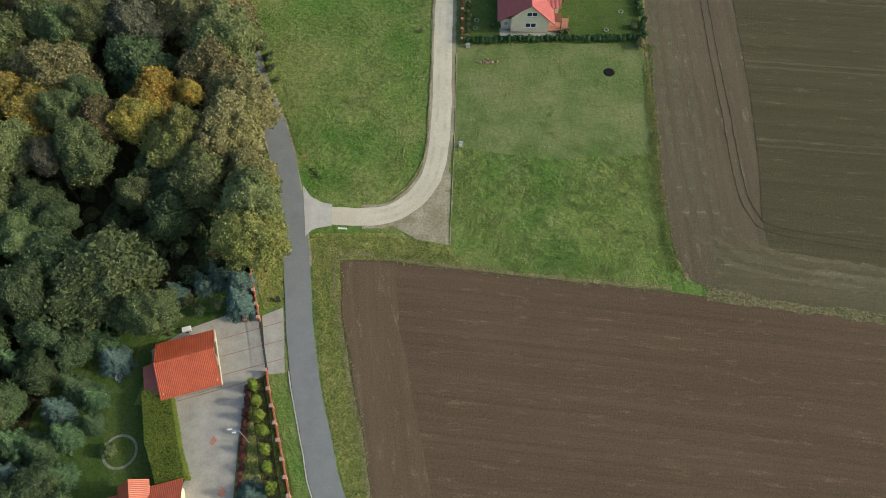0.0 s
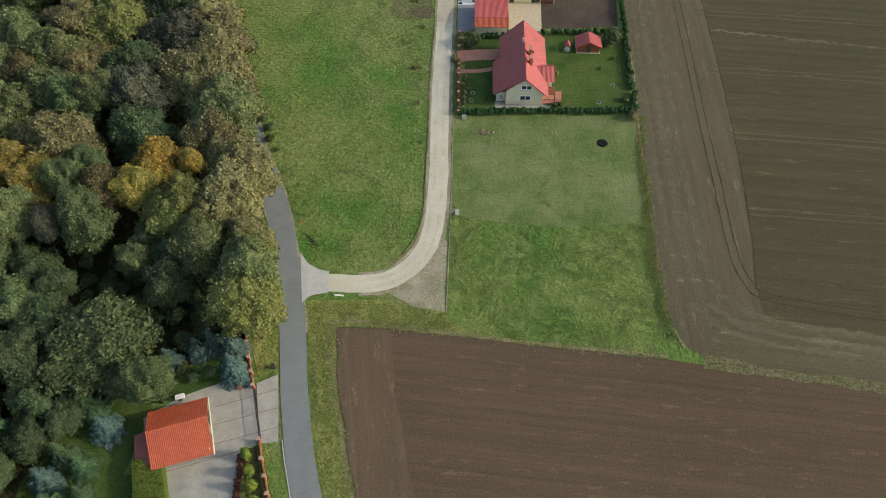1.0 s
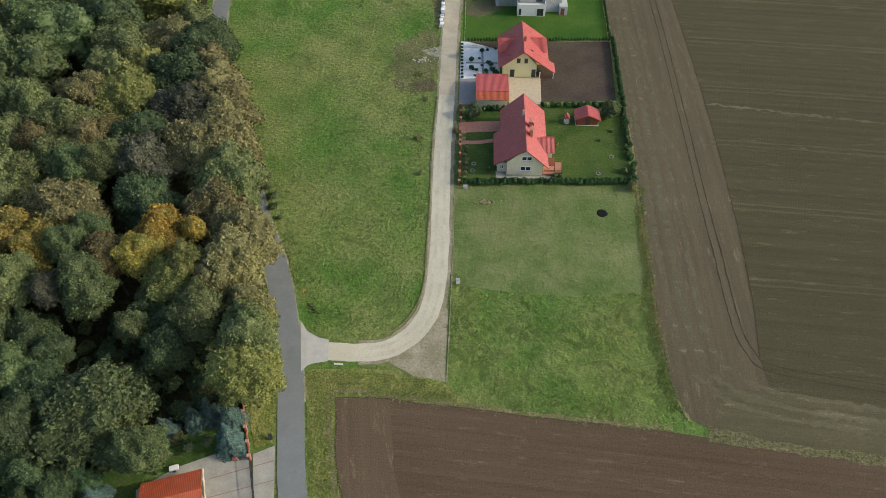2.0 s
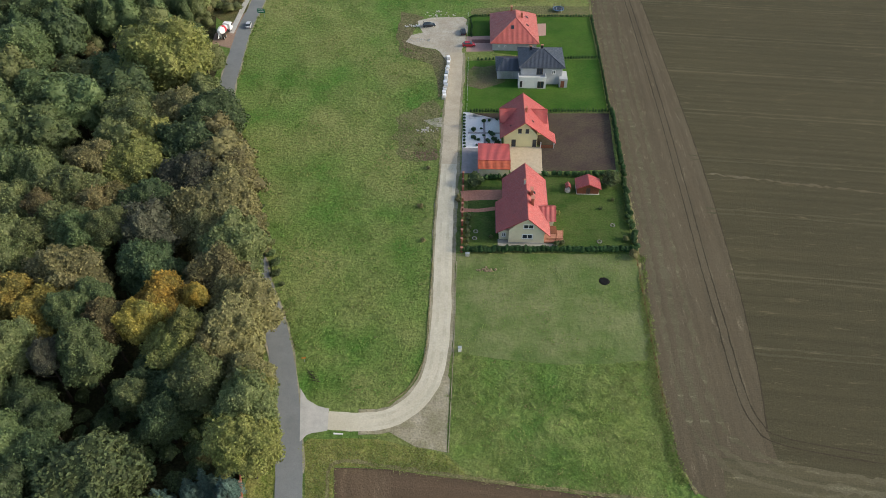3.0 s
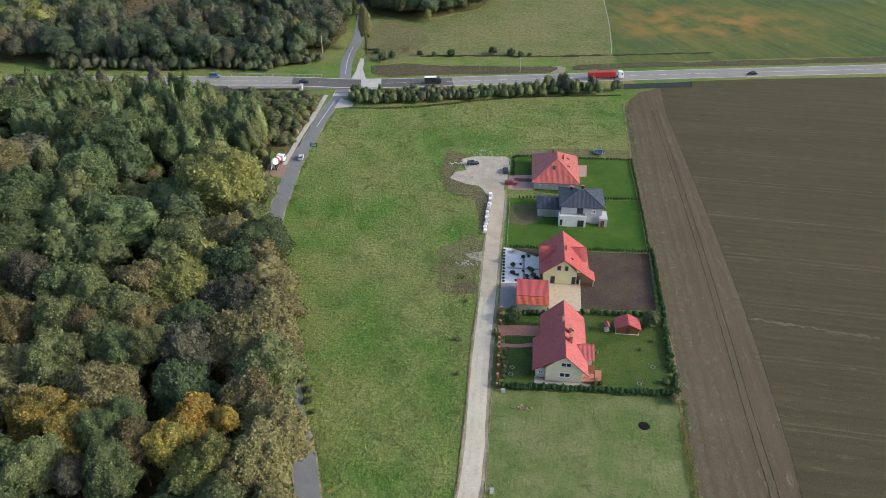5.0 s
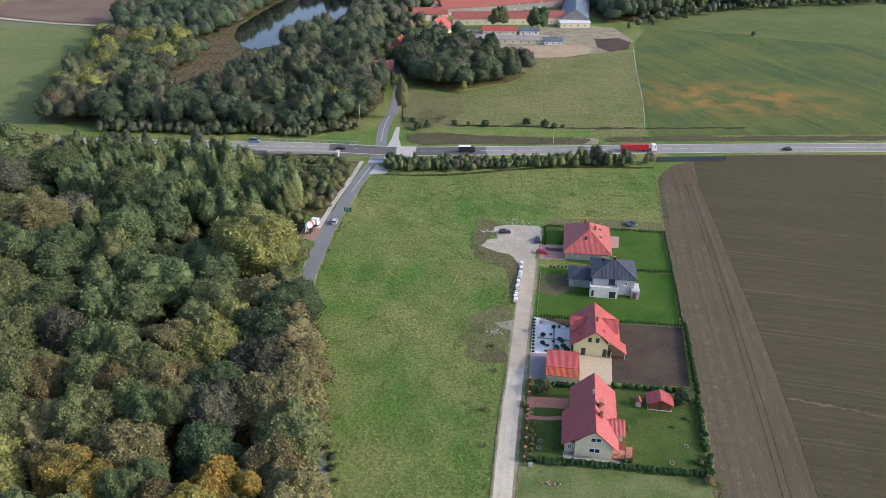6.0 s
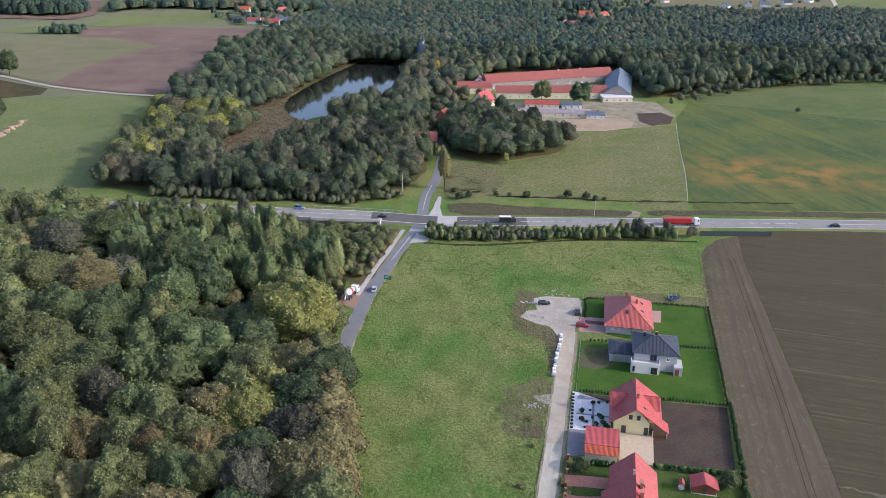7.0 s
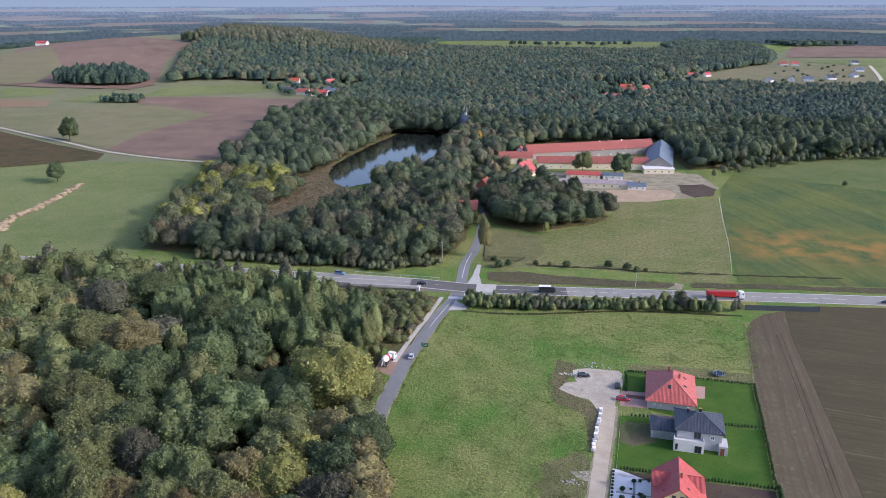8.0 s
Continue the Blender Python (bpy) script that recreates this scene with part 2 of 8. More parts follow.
def np_mesh(name, verts, quads, tris, mats, idx=None, smooth=False):
    me = bpy.data.meshes.new(name)
    nq, n3 = len(quads), len(tris)
    me.vertices.add(len(verts))
    me.vertices.foreach_set("co", np.ascontiguousarray(verts, np.float32).ravel())
    loops = np.concatenate([np.asarray(quads, np.int32).ravel(), np.asarray(tris, np.int32).ravel()])
    me.loops.add(len(loops))
    me.loops.foreach_set("vertex_index", loops)
    me.polygons.add(nq + n3)
    me.polygons.foreach_set("loop_start", np.concatenate([np.arange(nq) * 4, nq * 4 + np.arange(n3) * 3]).astype(np.int32))
    for m in mats:
        me.materials.append(m)
    if idx is not None:
        me.polygons.foreach_set("material_index", np.asarray(idx, np.int32))
    me.polygons.foreach_set("use_smooth", np.full(nq + n3, smooth))
    me.update(calc_edges=True)
    return me


def ground_z(x, y):
    """Height of the land: flat by the houses, a ploughed hill, a wooded hill and rising land towards the horizon."""
    r = np.hypot(x, y)
    s = np.clip((r - 2400) / 2500, 0, 1)
    z = 22 * s * s * (3 - 2 * s)
    z = z + 40 * np.exp(-(((x + 930) / 420) ** 2 + ((y - 1280) / 420) ** 2))
    return z + 30 * np.exp(-(((x + 700) / 330) ** 2 + ((y - 1480) / 330) ** 2))


def part(name, bm, material, parent=None, label=""):
    me = bpy.data.meshes.new(name)
    bm.to_mesh(me)
    bm.free()
    me.materials.append(material)
    ob = new(name, me)
    ob.parent = parent
    if label:
        tagged(ob, label)
    return ob


def empty(name, m, label="", category="", group=""):
    ob = new(name)
    ob.matrix_basis = m
    return tagged(ob, label, category, group)


def structure(ob, label=""):
    return tagged(ob, label, kind="structure")


def add_box(bm, x0, x1, y0, y1, z0, z1, bevel=0.0):
    r = bmesh.ops.create_cube(bm, size=1.0)
    bmesh.ops.scale(bm, vec=(x1 - x0, y1 - y0, z1 - z0), verts=r["verts"])
    bmesh.ops.translate(bm, vec=((x0 + x1) / 2, (y0 + y1) / 2, (z0 + z1) / 2), verts=r["verts"])
    if bevel:
        es = list({e for v in r["verts"] for e in v.link_edges})
        bmesh.ops.bevel(bm, geom=es, offset=bevel, segments=2, affect="EDGES", profile=0.5)
    return bm


def box(x0, x1, y0, y1, z0, z1, bevel=0.0):
    return add_box(bmesh.new(), x0, x1, y0, y1, z0, z1, bevel)


def add_cyl(bm, x, y, z0, z1, r0, r1=None, n=12):
    r = bmesh.ops.create_cone(bm, cap_ends=True, segments=n, radius1=r0, radius2=r0 if r1 is None else r1, depth=z1 - z0)
    bmesh.ops.translate(bm, vec=(x, y, (z0 + z1) / 2), verts=r["verts"])
    return r["verts"]


def cyl(x, y, z0, z1, r0, r1=None, n=12):
    bm = bmesh.new()
    add_cyl(bm, x, y, z0, z1, r0, r1, n)
    return bm


def prism(pts, z0, z1):
    """An upright block on a footprint given in order."""
    bm = bmesh.new()
    lo = [bm.verts.new((x, y, z0)) for x, y in pts]
    hi = [bm.verts.new((x, y, z1)) for x, y in pts]
    n = len(pts)
    bm.faces.new(hi)
    bm.faces.new(lo[::-1])
    for i in range(n):
        bm.faces.new((lo[i], lo[(i + 1) % n], hi[(i + 1) % n], hi[i]))
    bmesh.ops.recalc_face_normals(bm, faces=bm.faces)
    return bm


def rod(bm, a, b, r, n=8):
    a, b = Vector(a), Vector(b)
    m = Matrix.Translation((a + b) / 2) @ (b - a).to_track_quat("Z", "Y").to_matrix().to_4x4()
    bmesh.ops.create_cone(bm, cap_ends=True, segments=n, radius1=r, radius2=r, depth=(b - a).length, matrix=m)
    return bm


def spline(pts, step=3.0):
    """A smooth line through the points (Catmull-Rom), as an array."""
    p = np.array(pts, float)
    p = np.vstack([2 * p[0] - p[1], p, 2 * p[-1] - p[-2]])
    out = []
    for i in range(1, len(p) - 2):
        n = max(2, int(np.linalg.norm(p[i + 1][:2] - p[i][:2]) / step))
        for t in np.arange(n) / n:
            out.append(0.5 * (2 * p[i] + (p[i + 1] - p[i - 1]) * t + (2 * p[i - 1] - 5 * p[i] + 4 * p[i + 1] - p[i + 2]) * t**2 + (3 * p[i] - p[i - 1] - 3 * p[i + 1] + p[i + 2]) * t**3))
    return np.array(out + [p[-2]])


def sides(line):
    d = np.gradient(line[:, :2], axis=0)
    d /= np.linalg.norm(d, axis=1)[:, None] + 1e-9
    return np.stack([-d[:, 1], d[:, 0]], 1)


def ribbon(name, pts, w0, w1, z, mat, step=3.0, ragged=0.0, label="", drop=0.3):
    """A strip along a line, from w0 to w1 metres to its left, on the land at height z, with a skirt."""
    line = spline(pts, step)
    s = sides(line)
    n = len(line)
    rr = np.random.default_rng(len(name) + n)
    a0 = w0 + ragged * rr.normal(size=n)
    a1 = w1 + ragged * rr.normal(size=n)
    lo, hi = line[:, :2] + s * a0[:, None], line[:, :2] + s * a1[:, None]
    zz = line[:, 2] if line.shape[1] > 2 else np.zeros(n)
    za, zb = ground_z(lo[:, 0], lo[:, 1]) + z + zz, ground_z(hi[:, 0], hi[:, 1]) + z + zz
    V = np.vstack([np.c_[lo, za], np.c_[hi, zb], np.c_[lo, za - drop], np.c_[hi, zb - drop]])
    i = np.arange(n - 1)
    Q = np.vstack([np.c_[i, i + 1, i + 1 + n, i + n][:, ::-1], np.c_[i + 2 * n, i + 1 + 2 * n, i + 1, i][:, ::-1], np.c_[i + n, i + 1 + n, i + 1 + 3 * n, i + 3 * n][:, ::-1]])
    return structure(new(name, np_mesh(name, V, Q, np.zeros((0, 3), int), [mat])), label)


def inside(px, py, poly):
    p = np.array(poly, float)
    q = np.roll(p, -1, 0)
    hit = np.zeros(len(px), bool)
    for (x0, y0), (x1, y1) in zip(p, q):
        if y0 != y1:
            hit ^= ((y0 > py) != (y1 > py)) & (px < (x1 - x0) * (py - y0) / (y1 - y0) + x0)
    return hit


def sheet(name, poly, z, mat, label="", cut=0, wobble=0.0):
    """A piece of ground with its own cover; it follows the land, with an uneven rim where wobble is given."""
    pts = [Vector((x, y, 0)) for x, y in poly]
    if wobble:
        fine = []
        for a, b in zip(pts, pts[1:] + pts[:1]):
            k = max(1, int((b - a).length / 2.5))
            fine += [a.lerp(b, i / k) + Vector((noise.noise(a.lerp(b, i / k) * 0.23), noise.noise(a.lerp(b, i / k) * 0.23 + Vector((50, 0, 0))), 0)) * wobble for i in range(k)]
        pts = fine
    bm = bmesh.new()
    f = bm.faces.new([bm.verts.new(p) for p in pts])
    if f.calc_area() and f.normal.z < 0:
        f.normal_flip()
    bmesh.ops.triangulate(bm, faces=bm.faces)
    for _ in range(cut):
        bmesh.ops.subdivide_edges(bm, edges=bm.edges, cuts=1, use_grid_fill=True)
    bmesh.ops.recalc_face_normals(bm, faces=bm.faces)
    if sum(f.normal.z for f in bm.faces) < 0:
        bmesh.ops.reverse_faces(bm, faces=bm.faces)
    for v in bm.verts:
        v.co.z = float(ground_z(v.co.x, v.co.y)) + z
    return structure(part(name, bm, mat), label)


def scatter(poly, spacing, seed, keep_off=(), gap=0.75):
    """Random places in a polygon with a least spacing."""
    rr = np.random.default_rng(seed)
    p = np.array(poly, float)
    lo, hi = p.min(0), p.max(0)
    nx, ny = int((hi[0] - lo[0]) / spacing) + 1, int((hi[1] - lo[1]) / spacing) + 1
    gx, gy = np.meshgrid(np.arange(nx), np.arange(ny))
    x = lo[0] + (gx + 0.5 * (gy % 2) + rr.uniform(-0.36, 0.36, gx.shape)) * spacing
    y = lo[1] + (gy + rr.uniform(-0.36, 0.36, gx.shape)) * spacing
    x, y = x.ravel(), y.ravel()
    ok = inside(x, y, poly)
    for kx, ky, kr in keep_off:
        ok &= (x - kx) ** 2 + (y - ky) ** 2 > (kr + spacing * gap * 0.5) ** 2
    return np.c_[x[ok], y[ok]]


# ---- ground ----
radii = np.concatenate([[0], np.geomspace(12, 4950, 120)])
turns = np.linspace(0, 2 * np.pi, 241)[:-1]
gx = (radii[1:, None] * np.cos(turns)).ravel()
gy = (radii[1:, None] * np.sin(turns)).ravel()
V = np.vstack([[0, 0, 0], np.c_[gx, gy, ground_z(gx, gy)]])
k, n = np.arange(240), 240
T = np.c_[np.zeros(n, int), 1 + k, 1 + (k + 1) % n]
ring = np.arange(119)[:, None] * n
Q = np.stack([1 + ring + k, 1 + ring + n + k, 1 + ring + n + (k + 1) % n, 1 + ring + (k + 1) % n], 2).reshape(-1, 4)
structure(new("ground", np_mesh("ground", V, Q, T, [M["meadow"]], smooth=True)), "green meadow land reaching the horizon")

ROAD = [(4, -25), (-8, 5), (-19.1, 30), (-21.3, 37.5), (-24.2, 48.6), (-26.2, 60), (-27.7, 72), (-28.8, 80), (-30.9, 90.6), (-33, 99), (-36, 108.3), (-40, 118), (-43.5, 128), (-48, 144), (-53.5, 163), (-60, 182), (-64.3, 199), (-65.3, 216), (-66, 238), (-65, 257), (-63.8, 280), (-61.5, 297), (-61, 307)]
LANE = [(-22, 83.5), (-16, 83), (-10.6, 83.6), (-6, 86.6), (-2.4, 92), (-0.9, 99), (0, 109), (0.5, 125), (1.2, 143), (2.5, 163), (3.8, 190), (5.2, 210), (5.6, 222)]
MAIN = [(-1500, 225, 2.4), (-700, 265, 2.4), (-290, 296.5, 2.4), (-140, 305.8, 2.4), (-100, 308.5, 2.2), (-80, 310.5, 1.6), (-60, 312.6, 0.4), (-47, 314, 0.1), (-14.7, 318.3, 0), (34, 325, 0), (91, 333, 0), (120, 336.5, 0), (300, 358, 0), (700, 400, 0), (1600, 470, 0)]

# fields
sheet("field_soil", [(-11.8, 24), (-14.4, 41), (-16.8, 52), (-18.8, 61.8), (-19.7, 73.5), (-9.3, 72.9), (5.5, 70.5), (22, 68), (41.3, 65.3), (46.2, 64.3), (61.9, 61.6), (140, 48), (300, 20), (300, -60), (0, -60), (-6, 0)], 0.05, M["soil"], "bare brown ploughed field with faint rows", wobble=0.35)
sheet("field_headland", [(-11.5, 24), (-14.2, 41), (-16.6, 52), (-18.6, 61.8), (-19.4, 73.2), (-9.5, 72.5), (-8.4, 60), (-6.2, 48), (-3, 30), (0, 10), (-6, 0)], 0.07, M["headland"], "field headland with lengthwise wheel marks", wobble=0.5)
sheet("field_sprouting", [(47.9, 142), (45.2, 115.5), (43.9, 97), (43.2, 86), (42.8, 74.5), (43.9, 68.4), (49, 65.2), (62, 62.6), (140, 49), (420, 5), (700, 80), (700, 385), (300, 346), (121, 328.5), (90, 324), (66.3, 310), (60.5, 301), (57.6, 292), (52.5, 232), (50.2, 190.5), (48.3, 158)], 0.05, M["sprout"], "brown field with thin sprouting crop", wobble=0.3)
sheet("field_margin", [(47.9, 142), (45.2, 115.5), (43.9, 97), (43.2, 86), (42.8, 74.5), (43.9, 68.4), (49, 65.2), (58, 66), (61, 72), (61, 80), (63.4, 93), (65.8, 111.4), (67.4, 129), (68.9, 148), (70.4, 175), (71.6, 213), (73.6, 292), (76, 316), (66.3, 309.5), (60.5, 301), (57.6, 292), (52.5, 232), (50.2, 190.5), (48.3, 158)], 0.07, M["sprout_head"], "field margin with pale wheel marks", wobble=0.12)
TRACK = field_mat("wheel_track", (0.106, 0.094, 0.056), (0.124, 0.111, 0.068), (0.150, 0.134, 0.085), 0.13, 0.6, 0.10)
FAINT = field_mat("faint_track", (0.088, 0.081, 0.047), (0.099, 0.090, 0.052), (0.116, 0.104, 0.062), 0.13, 0.6, 0.10)
for d, w in ((2.4, 0.5), (5.0, 0.7), (8.2, 0.45)):
    ribbon("wheel_track", [(57.4 + d, 288), (52.6 + d, 232), (50.3 + d, 190), (48.4 + d, 158), (45.5 + d, 115), (44.2 + d, 97), (44.4 + d, 84), (47 + d, 74 + 0.4 * d), (62 + d, 65.5 + 0.7 * d), (140, 51.5 + 0.7 * d), (260, 31.5 + 0.7 * d)], -w, w, 0.10, TRACK, 1.2, 0.32, "pale wheel track at the edge of the field", 0.03)
RUT = field_mat("dark_rut", (0.056, 0.047, 0.030), (0.066, 0.056, 0.036), (0.080, 0.068, 0.044), 0.13, 0.6, 0.10)
RUTS = [(69.2, 292), (66.9, 235), (64.7, 188.5), (63.1, 163), (62.0, 145), (60.7, 126), (59.7, 106.6), (58.7, 90.2), (59.6, 82), (64, 77.6), (90, 72), (140, 63.4), (260, 43)]
for d in (-0.85, 0.85):
    ribbon("wheel_rut", RUTS, d - 0.13, d + 0.13, 0.105, RUT, 1.5, 0.05, "dark narrow wheel rut along the field margin", 0.02)
ribbon("wheel_rut", [(73.6, 292), (71.6, 213), (70.4, 175), (68.9, 148), (67.4, 129), (65.8, 111.4), (63.4, 93), (61, 80)], -0.12, 0.12, 0.105, RUT, 1.5, 0.05, "dark furrow between margin and field", 0.02)
for y0 in (98, 120, 142, 164, 187, 210, 233, 256, 279):
    for s_ in ((0, 1.9) if y0 % 2 else (0.4, 2.1)):
        ribbon("wheel_track", [(64 + (y0 - 98) * 0.05, y0 + s_), (150, y0 - 11 + s_), (300, y0 - 31 + s_), (500, y0 - 57 + s_)], -0.3, 0.3, 0.075, FAINT, 3.0, 0.12, "faint wheel track across the field", 0.02)
STRAW_LINE = field_mat("straw_streak", (0.112, 0.098, 0.060), (0.140, 0.124, 0.080), (0.165, 0.148, 0.098), 0.2, 0.6, 0.10)
ribbon("straw_streak", [(68.5, 158.2), (87, 154.3), (110, 149.7), (150, 141.8), (230, 126)], -0.3, 0.3, 0.09, STRAW_LINE, 1.0, 0.28, "thin line of spilt straw across the field", 0.02)
ribbon("field_margin", [(50, 69.5), (62, 67.2), (90, 62), (140, 53.5), (260, 34)], -4.2, 5.5, 0.085, field_mat("margin_soil", (0.094, 0.084, 0.048), (0.108, 0.097, 0.056), (0.131, 0.119, 0.069), 0.13, 0.9, 0.30), 3.0, 0.4, "field margin with pale wheel marks")
ribbon("field_edge", [(47.5, 65.0), (61.9, 62.2), (90, 57.2), (140, 48.6), (300, 20.6)], -1.4, 1.5, 0.08, ground_mat("thin_dry_grass", (0.150, 0.140, 0.070), (0.118, 0.125, 0.050), (0.190, 0.165, 0.098), 0.2, 0.6, 2.0, fine_amt=0.6, relief=0.15), 2.0, 0.25, "thin dry grass between the two fields")
sheet("meadow_rough", [(1.5, 99.5), (0.6, 76), (5.5, 71.5), (22, 69), (41, 66.3), (42.5, 74.5), (43, 86), (43.7, 97), (35, 96.2), (24.8, 96), (13.4, 97.3)], 0.03, M["lush"], "rough uncut green meadow", wobble=0.4)
sheet("meadow_mown", [(2.4, 99.5), (13.4, 97.3), (24.8, 96), (35, 96.2), (43.7, 97.4), (45, 115), (46, 128), (3.8, 128.6)], 0.03, M["mown"], "mown pale green meadow", wobble=0.3)
sheet("meadow_strip", [(-26, 78.5), (-25, 79.6), (-12, 79.2), (0.6, 75.6), (5, 71), (-9.3, 73.1), (-19.8, 73.8), (-19, 62), (-17, 52), (-12, 27), (-15.5, 27), (-18.5, 37.4), (-21.5, 49), (-23.4, 61.9), (-25.2, 74.9)], 0.04, M["verge"], "yellowish grass verge beside the road", wobble=0.3)
for name, pts, w in (("verge_dry", [(-12.3, 27), (-15, 41), (-17.4, 52), (-19.3, 61.8), (-20.1, 74), (-9.3, 73.4), (5.5, 71), (22, 68.5), (41.3, 65.9)], 0.34), ("verge_dry", [(44.6, 67.5), (42.6, 74.5), (43, 86), (43.7, 97), (45, 115.5), (47.6, 141), (48, 158), (50, 190), (52.3, 232), (57, 291), (60, 301)], 0.26)):
    ribbon(name, pts, -w, w, 0.09, M["dry"], 1.0, 0.10, "strip of dry straw-coloured grass")
FOREST = [(-31, 74), (-33.5, 84), (-35.5, 95), (-40, 109), (-46, 124), (-52.5, 146), (-58, 165), (-65, 184), (-69.5, 200), (-70, 222), (-76, 240), (-80, 262), (-82, 290), (-110, 297), (-300, 285), (-700, 250), (-700, -40), (-62, -40), (-60, 30), (-64, 50), (-58, 60), (-44, 67)]
sheet("forest_floor", FOREST, 0.06, M["forest_floor"], "shaded forest floor with leaf litter")
sheet("scrub", [(-68, 238), (-66.5, 300), (-110, 303), (-112, 285), (-84, 255)], 0.09, M["scrub"], "brownish scrubby slope beside the road", wobble=0.8)
sheet("pull_off", [(-68.2, 226), (-75, 229), (-75.5, 236), (-71, 244), (-67.5, 252)], 0.10, plain_mat("reddish_grit", (0.27, 0.19, 0.14), 0.95, 0.1, vary=0.2), "reddish gravel pull-off beside the road", wobble=0.5)

# roads
ribbon("road_kerb", [(4, -25), (-8, 5), (-19.1, 30), (-21.3, 37.5), (-24.2, 48.6), (-24.9, 52)], 2.5, 2.68, 0.16, M["concrete"], 2.0, 0.01, "pale concrete kerb beside the road")
ribbon("road", ROAD, -2.4, 2.4, 0.12, M["asphalt"], 2.0, 0.03, "narrow worn grey asphalt road")
ribbon("road_shoulder", ROAD[6:], -2.75, 2.75, 0.085, M["grit"], 2.0, 0.12, "gritty road shoulder")
ribbon("lane", LANE, -2.05, 2.05, 0.10, M["gravel"], 1.5, 0.05, "pale gravel lane")
for w in (-1.25, 0.55):
    ribbon("wheel_track", LANE[1:10], w, w + 0.7, 0.118, ground_mat("worn_gravel", (0.48, 0.45, 0.35), (0.55, 0.52, 0.415), (0.40, 0.365, 0.27), 0.2, 0.5, 2.5, fine_amt=0.12, relief=0.02), 3.0, 0.07, "pale wheel track worn into the lane", 0.01)
ribbon("lane_upper", LANE[9:], -2.1, 2.1, 0.112, ground_mat("brown_gravel", (0.42, 0.370, 0.275), (0.48, 0.425, 0.325), (0.38, 0.325, 0.235), 0.12, 0.3, 2.5, fine_amt=0.12, relief=0.03), 1.5, 0.06, "browner gravel on the upper lane")
ribbon("lane_edge", LANE[1:], -2.9, 2.7, 0.085, M["grit"], 1.5, 0.15, "dusty gravel edge of the lane")
sheet("lane_mouth", [(-28, 90.8), (-26.3, 88.1), (-24, 86.6), (-21.9, 86), (-21.7, 81.1), (-24.6, 80.6), (-25.5, 80.2), (-26.6, 78.8)], 0.14, M["concrete"], "concrete apron where the lane meets the road")
sheet("lane_corner", [(-11, 81.2), (-5, 77.4), (0.6, 76.1), (1.6, 92.6), (0.4, 95), (-2, 88), (-6, 83.5)], 0.07, M["grit"], "grey gritty corner beside the lane", wobble=0.3)
sheet("turning_area", [(-7.1, 243.9), (-2.7, 246.4), (8.4, 246.8), (10, 244.4), (9.3, 231.6), (7.6, 223.4), (7.4, 214), (2.6, 213.5), (1.7, 220), (-1, 224.7), (-6.8, 226.2), (-10.6, 228.9), (-9.5, 234), (-5.5, 235.8)], 0.09, ground_mat("turning_grit", (0.40, 0.36, 0.285), (0.47, 0.44, 0.37), (0.33, 0.29, 0.21), 0.12, 0.4, 2.5, fine_amt=0.22, relief=0.05), "gravel turning area at the lane's end", wobble=1.0)
ribbon("main_road", MAIN, -5.5, 5.5, 0.10, M["asphalt_main"], 6.0, 0, "wide pale grey main road", 3.0)
ribbon("main_road_new", [(-110, 308, 2.25), (-80, 310.5, 1.6), (-60, 312.6, 0.4), (-54, 313.3, 0.2)], -4.6, 4.6, 0.14, M["asphalt_dark"], 3.0, 0, "darker asphalt at the junction")
ribbon("main_road_new", [(-45, 314.2, 0.09), (-30, 316.3, 0), (-14, 318.4, 0)], -4.6, 4.6, 0.14, M["asphalt_dark"], 3.0, 0, "darker asphalt at the junction")
SIDE = [(-60.5, 305), (-62, 319), (-65, 345), (-64.6, 372), (-68, 410), (-76, 470), (-84, 540)]
ribbon("side_road", SIDE, -2.6, 2.6, 0.11, M["asphalt"], 3.0, 0.05, "asphalt side road beyond the main road")
sheet("weedy_patch", [(-1.8, 194.6), (0.6, 187.4), (-0.8, 167.1), (-2.1, 163.2), (-5.8, 163.5), (-10.5, 165.8), (-12.9, 175.8), (-11.7, 184.3), (-6.7, 190.9)], 0.05, M["weeds"], "brownish weedy patch beside the lane", wobble=2.8)
sheet("bare_soil_patch", [(-6.9, 168.7), (-0.9, 170), (-1.1, 164.1), (-5.1, 164)], 0.066, ground_mat("reddish_soil", (0.150, 0.105, 0.075), (0.128, 0.115, 0.062), (0.175, 0.125, 0.090), 0.2, 0.6, 2.0, fine_amt=0.35, relief=0.1), "reddish bare soil among the weeds", wobble=1.6)
sheet("spilt_gravel", [(-4.6, 183.8), (1.8, 185.5), (1.9, 180.5), (-1.3, 180.6)], 0.066, ground_mat("pale_rubble", (0.36, 0.34, 0.28), (0.24, 0.24, 0.15), (0.48, 0.46, 0.40), 0.3, 0.9, 2.6, fine_amt=0.5, relief=0.12), "pale rubble spilt beside the lane", wobble=1.4)
sheet("weedy_rim", [(-13, 250), (-8.4, 249), (-5, 246.6), (-7, 242), (-9, 234), (-10, 229), (-6.5, 226), (-1, 224.2), (2.6, 219), (3.0, 205), (1, 196), (-0.6, 196), (-0.5, 206), (-1.7, 214), (-6.4, 217.4), (-12.4, 220.8), (-14.0, 232)], 0.06, ground_mat("dry_weed_rim", (0.150, 0.140, 0.072), (0.132, 0.150, 0.056), (0.220, 0.180, 0.110), 0.15, 0.45, 1.8, fine_amt=0.6, relief=0.2), "dry weedy rim of the turning area", wobble=1.2)
